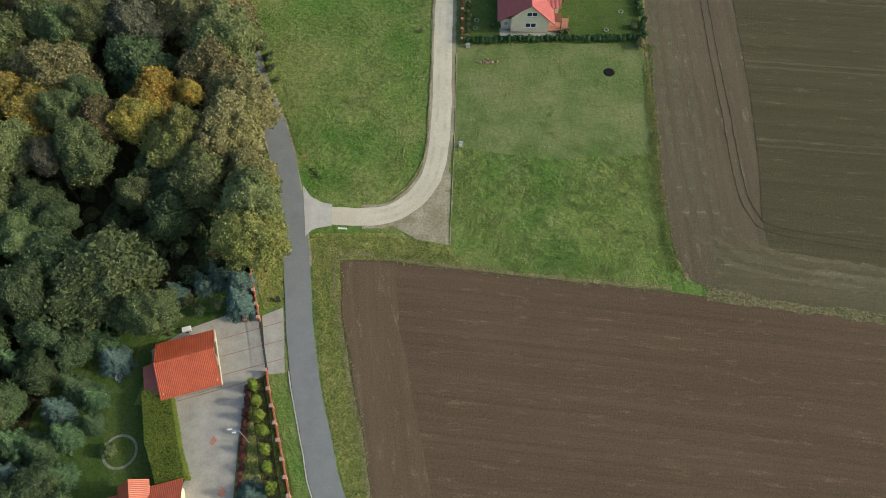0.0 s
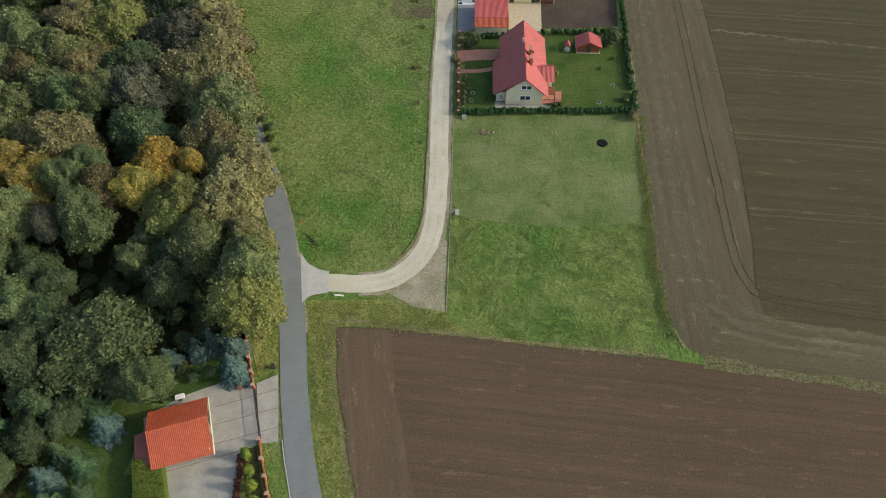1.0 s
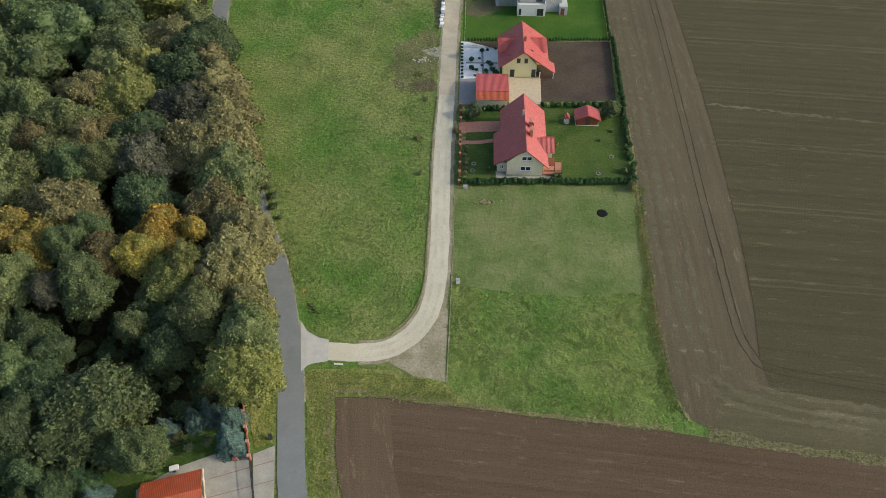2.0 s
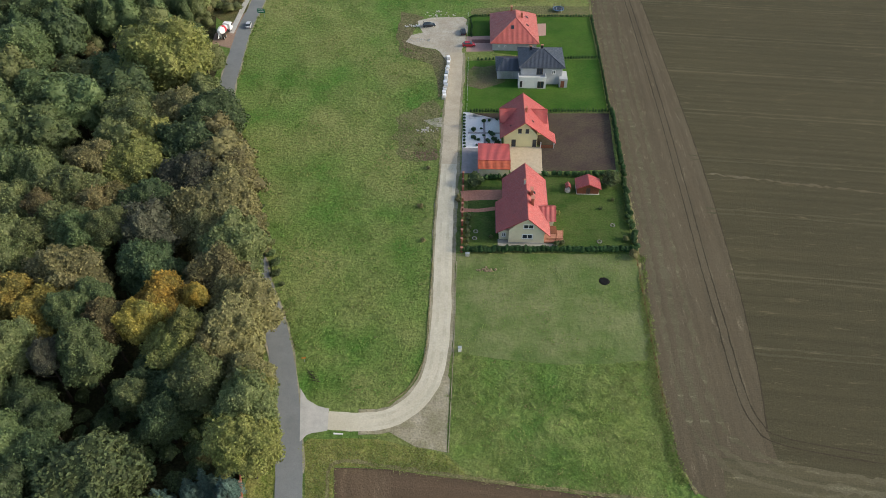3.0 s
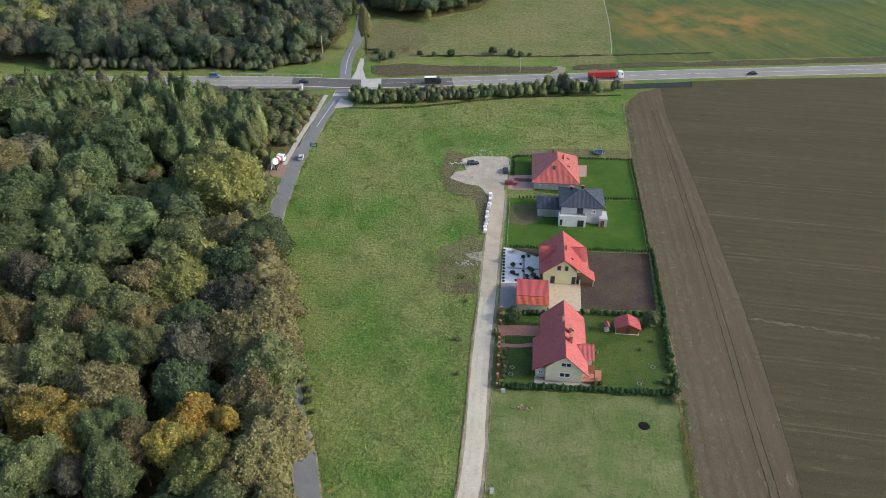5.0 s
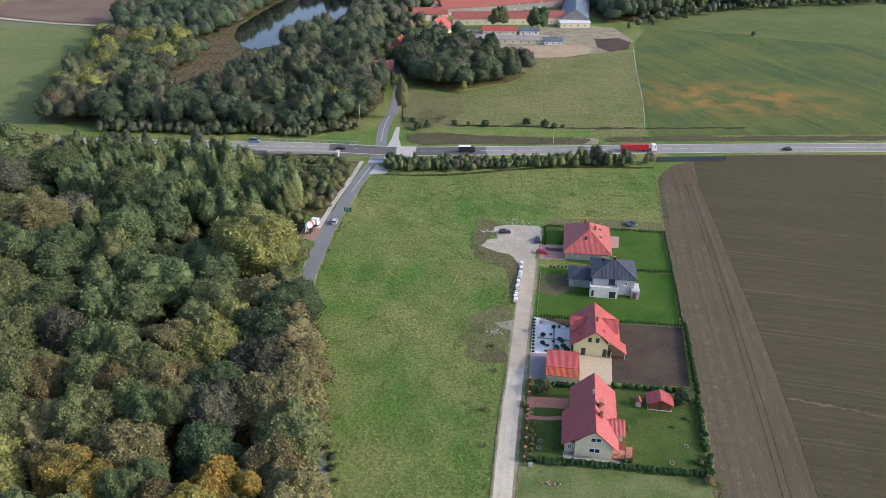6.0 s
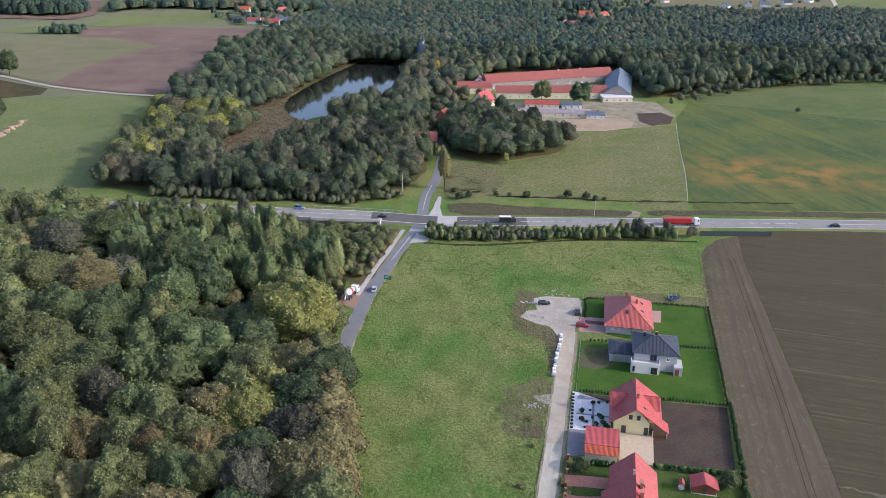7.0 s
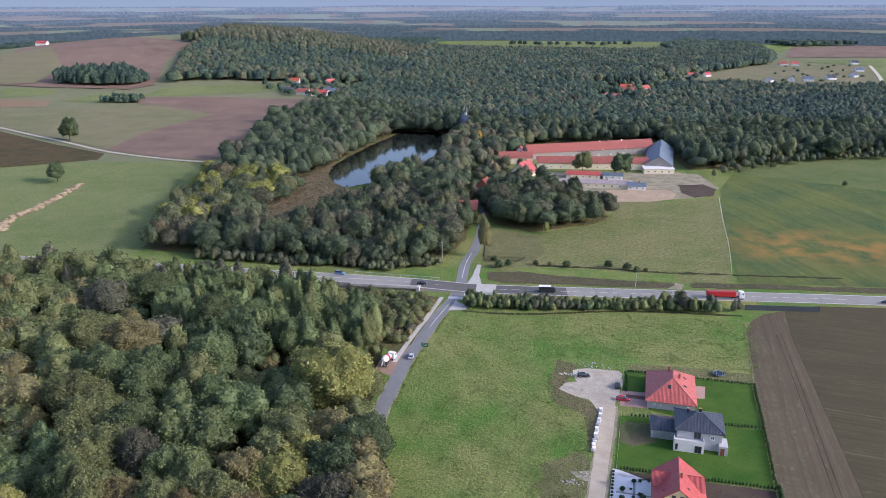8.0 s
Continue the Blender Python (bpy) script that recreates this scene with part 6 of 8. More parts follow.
def hedge(line, gap, wide, high, mat, label, templates, base_r, base_h, seed, jit=0.1):
    """A row of shrubs grown together, as one mesh."""
    rr = np.random.default_rng(seed)
    p = spline(line, gap)
    VV, QQ, TT, off = [], [], [], 0
    for x, y in p[:, :2]:
        v, q, t = templates[rr.integers(len(templates))]
        a, s = rr.uniform(0, 6.28), rr.uniform(0.85, 1.15)
        ca, sa = math.cos(a), math.sin(a)
        w = v * (wide / base_r * s, wide / base_r * s, high / base_h * rr.uniform(0.85, 1.12))
        VV.append(np.c_[w[:, 0] * ca - w[:, 1] * sa + x + rr.normal() * jit, w[:, 0] * sa + w[:, 1] * ca + y + rr.normal() * jit, w[:, 2]])
        QQ.append(q + off), TT.append(t + off)
        off += len(v)
    return tagged(new("hedge", np_mesh("hedge", np.vstack(VV), np.vstack(QQ), np.vstack(TT), [M[mat]])), label, "hedge")


hedge([(5.2, 129.4), (25, 129.2), (45.6, 128.8)], 1.0, 0.95, 1.8, "thuja_dark", "clipped row of dark green thuja shrubs", SHRUB, 0.8, 1.7, 1)
hedge([(45.8, 130), (46.6, 143), (47.8, 158)], 1.2, 0.9, 1.6, "thuja_dark", "loose green hedge along the field", SHRUB, 0.8, 1.7, 2, 0.25)
hedge([(27.5, 157.6), (37, 157.4), (46, 157.6)], 1.6, 0.95, 1.8, "thuja_dark", "row of rounded dark green shrubs", SHRUB, 0.8, 1.7, 3)
hedge([(12.2, 156.6), (14, 156.6), (17, 156.7)], 1.6, 0.85, 1.6, "thuja_dark", "short row of rounded shrubs", SHRUB, 0.8, 1.7, 4)
hedge([(48.2, 159.8), (49, 172), (50, 187)], 0.9, 0.75, 2.0, "thuja_dark", "dense dark green hedge beside the field", SHRUB, 0.8, 1.7, 5)
hedge([(9.2, 187.5), (28, 187.3), (49, 187)], 0.85, 0.36, 1.5, "thuja_dark", "row of slim young thujas", CONE, 0.75, 3.2, 6, 0.04)
hedge([(49.6, 188), (50.4, 202), (51.4, 217)], 1.1, 0.5, 1.4, "thuja_dark", "thin young hedge beside the field", CONE, 0.75, 3.2, 7)
hedge([(39.5, 217.3), (45, 217.5), (51, 217.7)], 0.9, 0.4, 1.4, "thuja_dark", "row of slim young thujas", CONE, 0.75, 3.2, 8, 0.04)
hedge([(12.5, 216.9), (15, 217), (17.4, 217)], 0.9, 0.4, 1.2, "thuja_dark", "row of slim young thujas", CONE, 0.75, 3.2, 9, 0.04)
hedge([(11.0, 232.6), (11.4, 240), (11.8, 246.6), (20, 246.6), (36, 246.5), (52.4, 246)], 0.9, 0.45, 0.9, "thuja_dark", "low dark hedge round the lawn", SHRUB, 0.8, 1.7, 10)
hedge([(51.6, 218), (52.2, 232), (53, 246)], 1.0, 0.5, 1.1, "thuja_dark", "thin hedge along the field", SHRUB, 0.8, 1.7, 11)
woods("wild_hedge", [
    (scatter([(-55, 291), (-38, 291), (-18, 294.5), (4, 300), (26, 304), (45, 307), (45, 311), (20, 309), (-8, 304.5), (-35, 302), (-55, 301)], 2.3, 64), 1.6, 4.6, [2, 0, 1, 0, 2, 3]),
    (scatter([(14, 302), (57, 307.5), (60, 313), (40, 314), (14, 308)], 4.4, 65), 2.2, 6.6, [2, 3, 1, 3]),
], FSLIM, [M["leaf_dark"], M["leaf_green"], M["leaf_olive"], M["twig"]], "loose wild hedge of saplings along the main road", 20, 0.05)


def bush(x, y, s, mat, label, tall=1.0, name="bush", group=""):
    b = new(name, BUSH_ME[int(abs(x * 7 + y * 3)) % 3])
    b.matrix_basis = pose(x, y, 0, 0, 0, (x * 37 + y * 11) % 360) @ Matrix.Diagonal((s, s, s * tall, 1))
    b.material_slots[0].link = "OBJECT"
    b.material_slots[0].material = M[mat]
    return tagged(b, label, "bush", group)


bush(9.0, 154.2, 1.6, "leaf_green", "round green garden bush beside the fence")
bush(44.0, 153.6, 1.75, "leaf_green", "large green garden bush beside the hedge")
bush(28.9, 142.4, 0.5, "leaf_gold", "small yellowish shrub beside the house")
for x, y, s in ((43.5, 147.3, 0.35), (40, 144, 0.3), (44, 132.7, 0.6), (12, 134, 0.4), (27.4, 131.4, 0.5), (28.8, 131.6, 0.5)):
    bush(x, y, s, "leaf_olive", "low garden shrub in the lawn", group="garden shrubs")
for x, y in ((8.5, 136.2), (8.1, 133.8), (41.9, 138), (37.8, 132.2)):
    bm = bmesh.new()
    for i in range(9):
        a = i * 0.7
        add_box(bm, math.cos(a) * 0.5 - 0.12, math.cos(a) * 0.5 + 0.12, math.sin(a) * 0.5 - 0.12, math.sin(a) * 0.5 + 0.12, 0.02, 0.2, 0.04)
    r = part("stone_ring", bm, M["stonewall"])
    r.matrix_basis = pose(x, y, 0.04)
    tagged(r, "small ring of pale stones in the lawn", "stone ring", "stone rings")
bed = random.Random(9)
for i in range(26):
    x, y = bed.uniform(8.6, 16.6), bed.uniform(171, 183.5)
    bush(x, y, bed.uniform(0.26, 0.6), "needle" if i % 3 else "thuja_dark", "small dark shrub in white gravel", 0.9, group="gravel bed shrubs")
for i in range(11):
    bush(6.75 + i * 0.045, 170.5 + i * 1.55, 0.3, "thuja_dark", "small dark ball shrub in white gravel", 0.8, group="gravel edge shrubs")
for x, y, s in ((-4.2, 133, 0.5), (-5, 145.5, 0.55), (-3, 161, 0.5)):
    bush(x, y, s, "leaf_brown", "lone wild shrub in the meadow", 0.8, group="meadow shrubs")
bush(44.8, 127.0, 0.9, "leaf_brown", "brownish shrub at the garden corner")

# blue spruces and dark conifers round the near yard
for i, (x, y, r, hh) in enumerate(((-36.8, 63.6, 3.2, 8.5), (-37.6, 68.2, 2.8, 7.5), (-44.2, 68.2, 2.4, 6), (-41.6, 69.4, 2.4, 7), (-48.8, 66.0, 2.9, 6.5), (-57.4, 53.6, 3.1, 6), (-65, 44.8, 3.0, 7), (-31.4, 30.6, 2.6, 4), (-70.4, 34.2, 2.8, 6))):
    tree("spruce", x, y, SPR_ME[i % 2], 0.2, hh / 6.5, r / 2.4, "needle_blue", "dense silvery blue spruce tree", i * 77, "blue spruces", "spruce")
for i, (x, y, r, hh) in enumerate(((-62.6, 48.6, 3.0, 8), (-63.4, 54.6, 2.8, 8), (-74, 53, 3.2, 9), (-66, 38, 3.2, 7), (-72.5, 44.5, 3, 9), (-62, 34, 2.8, 6), (-58.8, 42.6, 2.2, 5), (-68.5, 51, 3, 8), (-77, 47, 3.2, 9), (-76, 38, 3.2, 8), (-67, 30, 3, 7), (-80, 56, 3.4, 10), (-84, 46, 3.4, 10), (-61, 27, 2.8, 7), (-60.6, 57.2, 3.2, 8), (-59.6, 47, 2.6, 6), (-69, 58, 3.6, 10), (-62.6, 40.5, 3, 7), (-70, 39, 3.4, 9), (-64.5, 31.5, 3, 7))):
    if i % 3 == 1:
        broadleaf(i, x, y, r * 1.1, hh, "leaf_dark", tr_rng, True)
    else:
        tree("spruce", x, y, SPR_ME[i % 2], 0.2, hh / 6.5, r / 2.4, "needle", "dark green conifer beside the lawn", i * 57, "dark conifers", "conifer")
for i, (x, y, s) in enumerate(((-46.8, 65, 1.0), (-49.3, 62.6, 1.1), (-44.4, 63.4, 0.9), (-41.5, 64.6, 0.9), (-52.6, 61.6, 1.2), (-55, 63, 1.4), (-57.5, 60.5, 1.3), (-51, 66, 1.2), (-47, 70, 1.5), (-53, 72, 1.6), (-44, 72.5, 1.4), (-59, 75, 1.5), (-50, 76, 1.4), (-38.6, 72.6, 1.3), (-56, 79, 1.5), (-45, 77, 1.3))):
    bush(x, y, s, ["leaf_olive", "leaf_green", "leaf_dark"][i % 3] if i < 7 else "leaf_dark", "leafy shrub at the forest edge", 1.0, group="forest edge shrubs")
under = random.Random(31)
for i, (x, y) in enumerate(scatter([(-46, 74), (-40, 84), (-48, 95), (-62, 92), (-84, 84), (-84, 60), (-70, 62), (-56, 74)], 4.2, 61)):
    bush(x, y, under.uniform(0.8, 1.5), under.choice(["leaf_dark", "leaf_dark", "leaf_green"]), "shaded undergrowth shrub in the forest", under.uniform(0.6, 1.1), group="undergrowth shrubs")

# big clipped hedge block
hb = [(-51.2, 47.4), (-46.8, 48.2), (-43.6, 38), (-41.6, 33.4), (-46.2, 32.2), (-49.2, 39)]
rr = np.random.default_rng(44)
pts = np.c_[rr.uniform(-52, -41, 26000), rr.uniform(31, 49, 26000)]
pts = pts[inside(pts[:, 0], pts[:, 1], hb)]
top = np.c_[pts, 2.6 + 0.15 * rr.normal(size=len(pts))]
nt_ = unit(rr.normal(size=(len(top), 3)) * 0.5 + (0, 0, 1))
sv, sn = [], []
for (x0, y0), (x1, y1) in zip(hb, hb[1:] + hb[:1]):
    m = int(math.hypot(x1 - x0, y1 - y0) * 180)
    t = rr.uniform(0, 1, m)
    nx, ny = (y1 - y0), -(x1 - x0)
    L = math.hypot(nx, ny)
    sv.append(np.c_[x0 + (x1 - x0) * t, y0 + (y1 - y0) * t, rr.uniform(0.05, 2.6, m)] - np.array([nx, ny, 0]) / L * rr.normal(size=(m, 1)) * 0.1)
    sn.append(unit(np.c_[np.full(m, -nx / L), np.full(m, -ny / L), np.full(m, 0.4)] + rr.normal(size=(m, 3)) * 0.5))
Vh, Qh = cards(rr, np.vstack([top, *sv]), np.vstack([nt_, *sn]), 0.13)
core_h = part("hedge", prism([(x * 0.985 - 0.7, y * 0.985 + 0.6) for x, y in hb], 0, 2.45), M["thuja_dark"])
tagged(core_h, "broad clipped yellow-green hedge beside the forecourt", "hedge")
lv = new("foliage", np_mesh("foliage", Vh, Qh, np.zeros((0, 3), int), [M["thuja"]]))
lv.parent = core_h
for i, (x, y) in enumerate(((-32.9, 48.6), (-32.0, 45.7), (-31.3, 43.2), (-30.6, 40.7), (-29.9, 37.7), (-29.1, 34.6), (-28.2, 31.5), (-27.4, 28.6))):
    if i == 0:
        sheet("planting_bed", [(-34.3, 50.2), (-31.7, 50.4), (-30.2, 44.5), (-28.3, 36), (-26.2, 27.8), (-28.8, 27.2), (-30.9, 35.6), (-32.6, 43)], 0.10, ground_mat("bed_turf", (0.082, 0.092, 0.030), (0.105, 0.105, 0.040), (0.12, 0.100, 0.052), 0.3, 0.9, 3.0), "thin grassy bed under the thujas", wobble=0.2)
    t = empty("thuja", pose(x, y, 0, 0, 0, i * 50), "yellow-green cone-shaped thuja beside the fence", "thuja", "thujas along the fence")
    c = new("crown", CONE_ME[i % 2])
    c.parent = t
    c.matrix_basis = Matrix.Diagonal((1.55, 1.55, 1.3, 1))
    tr = new("trunk", TRUNK)
    tr.parent = t
    tr.matrix_basis = Matrix.Diagonal((2, 2, 2, 1))
hedge([(-34.0, 48.6), (-34.0, 42), (-33.7, 36), (-33.3, 28)], 0.9, 0.75, 0.8, "leaf_red", "low dark red shrub border beside the forecourt", SHRUB, 0.8, 1.7, 14)
bm = bmesh.new()
ring_n = 48
loops = [[bm.verts.new((math.cos(i * math.tau / ring_n) * r, math.sin(i * math.tau / ring_n) * r, z)) for i in range(ring_n)] for r, z in ((2.95, 0), (2.9, 0.07), (2.55, 0.09), (2.45, 0))]
for p, q in zip(loops[:-1], loops[1:]):
    for i in range(ring_n):
        bm.faces.new((p[i], p[(i + 1) % ring_n], q[(i + 1) % ring_n], q[i]))
bmesh.ops.recalc_face_normals(bm, faces=bm.faces)
rg = part("stone_circle", bm, plain_mat("lichen_stone", (0.20, 0.21, 0.16), 0.95, 0.1, vary=0.35, scale=2.5))
rg.matrix_basis = pose(-54, 38.1, 0.05)
tagged(rg, "ring of pale stones on the lawn", "stone circle")
bush(-55.4, 38.2, 0.95, "leaf_green", "green bush inside the stone circle")
for x, y in ((-56.8, 51.1), (-58.8, 47.7)):
    d = part("stone_disc", cyl(0, 0, 0.0, 0.14, 0.7, 0.62, 18), M["stone"])
    d.matrix_basis = pose(x, y, 0.06)
    tagged(d, "round pale stone slab lying in the lawn", "stone slab", "stone slabs")
# white covered cart beside the garage
ct = empty("cart", pose(-46.2, 59.6, 0.1, 0, 0, 15), "small white garden cart beside the garage", "cart")
part("tub", box(-0.8, 0.8, -0.45, 0.45, 0.35, 0.8, 0.06), M["white"], ct)
part("cover", box(0.1, 0.78, -0.42, 0.42, 0.8, 0.86, 0.02), M["pvc"], ct)
for v in (-0.5, 0.5):
    w = part("wheel", cyl(0, 0, -0.05, 0.05, 0.28, n=14), M["dark"], ct)
    w.matrix_basis = pose(0, v, 0.28, 90)
for u in (-0.7, 0.7):
    part("leg", box(u - 0.03, u + 0.03, -0.03, 0.03, 0, 0.36), M["dark"], ct)

# near brick fence
FENCE = [(-36.6, 73), (-35.8, 69.8), (-35.0, 66.8), (-34.2, 64.0), (-33.5, 61.3)], [(-31.2, 51.3), (-30.4, 47.9), (-29.5, 44.9), (-28.7, 42.0), (-27.9, 39.1), (-27.0, 36.0), (-26.2, 33.1), (-25.4, 30.2), (-24.6, 27.2)]
for k, run in enumerate(FENCE):
    f = empty("fence", pose(run[0][0], run[0][1], 0), "brick fence with pillars and dark panels along the road", "fence")
    ox, oy = run[0]
    for i, (x, y) in enumerate(run):
        p = part("pillar", box(x - ox - 0.24, x - ox + 0.24, y - oy - 0.24, y - oy + 0.24, 0, 1.6, 0.02), M["brick"], f)
        part("cap", box(x - ox - 0.32, x - ox + 0.32, y - oy - 0.32, y - oy + 0.32, 1.6, 1.72, 0.03), M["paver_pink"], p)
        if i + 1 < len(run):
            x1, y1 = run[i + 1]
            L, a = math.hypot(x1 - x, y1 - y), math.degrees(math.atan2(y1 - y, x1 - x))
            b = part("base_wall", box(0.24, L - 0.24, -0.12, 0.12, 0, 0.45), M["brick"], f)
            b.matrix_basis = pose(x - ox, y - oy, 0, 0, 0, a)
            bm = bmesh.new()
            for j in range(int((L - 0.5) / 0.16)):
                add_box(bm, 0.3 + j * 0.16, 0.4 + j * 0.16, -0.02, 0.02, 0.5, 1.4)
            for z in (0.6, 1.25):
                add_box(bm, 0.24, L - 0.24, -0.045, -0.02, z, z + 0.07)
            q = part("panel", bm, M["timber"], f)
            q.matrix_basis = pose(x - ox, y - oy, 0, 0, 0, a)
gate = empty("sliding_gate", pose(-33.4, 61, 0, 0, 0, math.degrees(math.atan2(-9.5, 2.3))), "dark metal sliding gate across the drive", "gate")
bm = bmesh.new()
for z in (0.15, 1.35):
    add_box(bm, 0.2, 9.5, -0.05, 0.05, z, z + 0.1)
part("gate_rails", bm, M["dark"], gate)
for j in range(31):
    part("bar", box(0.3 + j * 0.3, 0.36 + j * 0.3, -0.02, 0.02, 0.25, 1.35), M["dark"], gate)
part("track", box(0, 9.7, -0.1, 0.1, 0.1, 0.13), M["dark"], gate)
bx = empty("brick_pillar", pose(-36.0, 61.9, 0), "low brown brick pillar beside the gate", "pillar")
part("shaft", box(-0.35, 0.35, -0.9, 0.9, 0, 1.2, 0.03), M["brick"], bx)
bn = empty("waste_bin", pose(-30.4, 65.2, 0.06, 0, 0, 20), "dark wheeled waste bin beside the road", "waste bin")
part("body", box(-0.3, 0.3, -0.35, 0.35, 0.08, 1.0, 0.04), M["dark"], bn)
part("lid", box(-0.33, 0.33, -0.4, 0.4, 1.0, 1.08, 0.03), M["dark"], bn)
for u in (-0.25, 0.25):
    w = part("wheel", cyl(0, 0, -0.04, 0.04, 0.12, n=12), M["dark"], bn)
    w.matrix_basis = pose(u, 0.36, 0.12, 0, 90)
lp = empty("street_lamp", pose(-32.9, 39.2, 0), "galvanised street lamp with white heads", "street lamp")
part("pole", cyl(0, 0, 0, 6.2, 0.09, 0.055), M["steel"], lp)
part("arm", rod(bmesh.new(), (0, 0, 6.15), (-1.4, 0.25, 6.4), 0.04), M["steel"], lp)
for x, y, z in ((-1.6, 0.3, 6.4), (-0.9, -0.15, 6.2)):
    part("lamp_head", box(x - 0.35, x + 0.3, y - 0.13, y + 0.13, z - 0.06, z + 0.07, 0.04), M["pvc"], lp)

# garden fence along the lane
f = empty("fence", pose(0, 0, 0), "low fence with brick pillars and timber panels along the lane", "fence")
ys = [129.2, 132.3, 135.4, 138.6, 141.8, 143.4, 145.2, 147.3, 151.9, 154.8, 157.5]
xs = [4.85 + (y - 129) * 0.042 for y in ys]
for i, (x, y) in enumerate(zip(xs, ys)):
    p = part("pillar", box(x - 0.22, x + 0.22, y - 0.22, y + 0.22, 0, 1.5, 0.02), M["brick"], f)
    part("cap", box(x - 0.3, x + 0.3, y - 0.3, y + 0.3, 1.5, 1.62, 0.03), M["paver_red"], p)
    if i + 1 < len(ys) and i not in (5, 7):
        x1, y1 = xs[i + 1], ys[i + 1]
        part("panel", prism([(x - 0.03, y + 0.22), (x + 0.03, y + 0.22), (x1 + 0.03, y1 - 0.22), (x1 - 0.03, y1 - 0.22)], 0.1, 1.2), M["timber"], f)
hedge([(6.0, 131), (6.4, 136), (6.8, 142)], 1.3, 0.7, 1.2, "leaf_olive", "loose shrubs behind the lane fence", SHRUB, 0.8, 1.7, 15, 0.3)
hedge([(4.3, 147.6), (4.4, 149)], 0.8, 0.7, 1.0, "leaf_rust", "rusty shrub beside the lane", SHRUB, 0.8, 1.7, 16, 0.2)


def wire_fence(line, gap, label, high=1.3, mat="steel"):
    p = spline(line, gap)
    f = empty("wire_fence", pose(p[0][0], p[0][1], 0), label, "fence")
    q = p[:, :2] - p[0][:2]
    for x, y in q:
        part("post", box(x - 0.05, x + 0.05, y - 0.05, y + 0.05, 0, high), M[mat], f)
    for z in (0.3, 0.75, high - 0.08):
        bm = bmesh.new()
        for a, b in zip(q[:-1], q[1:]):
            rod(bm, (*a, z), (*b, z), 0.015, 4)
        part("wire", bm, M[mat], f)
    return f


wire_fence([(8.0, 188), (8.8, 204), (9.4, 217)], 2.6, "thin grey fence along the lane")
wire_fence([(9.6, 233.4), (10.4, 247.5)], 2.4, "thin grey fence beside the turning area")
wire_fence([(45.4, 128), (44.4, 112), (43.4, 97), (42.8, 84)], 4.0, "old wire fence along the meadow", 1.1, "timber")
wire_fence([(60.7, 357.7), (64.7, 398.4), (67.8, 447.1), (72.5, 508.3)], 3.2, "white post and rail fence across the pasture", 1.4, "pvc")
ribbon("lane_kerb", [(-10.6, 87.2), (-7.2, 89.9), (-4.6, 94.8), (-3.3, 100), (-2.8, 109), (-2.0, 125), (-1.4, 143), (0, 163)], -0.12, 0.12, 0.16, M["dry"], 2.0, 0.03, "thin dry edge along the lane's meadow side")
ribbon("plot_kerb", [(1.0, 76.2), (2.2, 96), (2.9, 109), (3.6, 126)], -0.08, 0.08, 0.15, M["grit"], 2.0, 0.02, "thin gravel line along the plot")

# meadow odds and ends
mk = empty("marker_box", pose(3.7, 99.8, 0), "small white utility box in the grass", "utility box")
part("body", box(-0.35, 0.35, -0.25, 0.25, 0, 1.3, 0.03), M["white"], mk)
part("cap", box(-0.4, 0.4, -0.3, 0.3, 1.3, 1.38, 0.02), M["steel"], mk)
ub = empty("marker_box", pose(6.2, 127.9, 0), "small pale utility box at the hedge's end", "utility box")
part("body", box(-0.45, 0.45, -0.25, 0.25, 0, 0.9, 0.03), M["stone"], ub)
part("cap", box(-0.5, 0.5, -0.3, 0.3, 0.9, 0.98, 0.02), M["steel"], ub)
wsn = part("kerb_stone", box(-0.9, 0.9, -0.15, 0.15, 0, 0.2, 0.03), M["white"])
wsn.matrix_basis = pose(-19.6, 80.4, 0.03, 0, 0, -5)
tagged(wsn, "white kerb stone lying beside the lane", "kerb stone")
sg = empty("warning_sign", pose(-28.0, 97.4, 0, 0, 0, 10), "small orange roadside sign on a post", "sign")
part("post", cyl(0, 0, 0, 1.6, 0.04), M["steel"], sg)
part("panel", box(-0.45, 0.45, -0.05, 0.0, 1.2, 1.6, 0.02), plain_mat("orange_paint", (0.6, 0.22, 0.03), 0.6), sg)
for i in range(4):
    c = part("branch", rod(rod(bmesh.new(), (0, 0, 0.08), (2.2, 0.3, 0.12), 0.07, 6), (0.9, 0.1, 0.1), (1.5, 0.9, 0.25), 0.04, 5), M["bark"])
    c.matrix_basis = pose(-27.4 + i * 0.35, 95.6 - i * 0.9, 0.02, 0, 0, -60 + i * 12)
    tagged(c, "dead branch lying in the grass", "branch", "branches by the sign")
pit = part("fire_pit", cyl(0, 0, 0.0, 0.12, 1.25, 0.9, 20), plain_mat("charcoal", (0.012, 0.012, 0.012), 0.95, 0.1, vary=0.4))
pit.matrix_basis = pose(36.8, 119.3, 0.03)
tagged(pit, "round black fire pit in the mown meadow", "fire pit")
heap = random.Random(12)
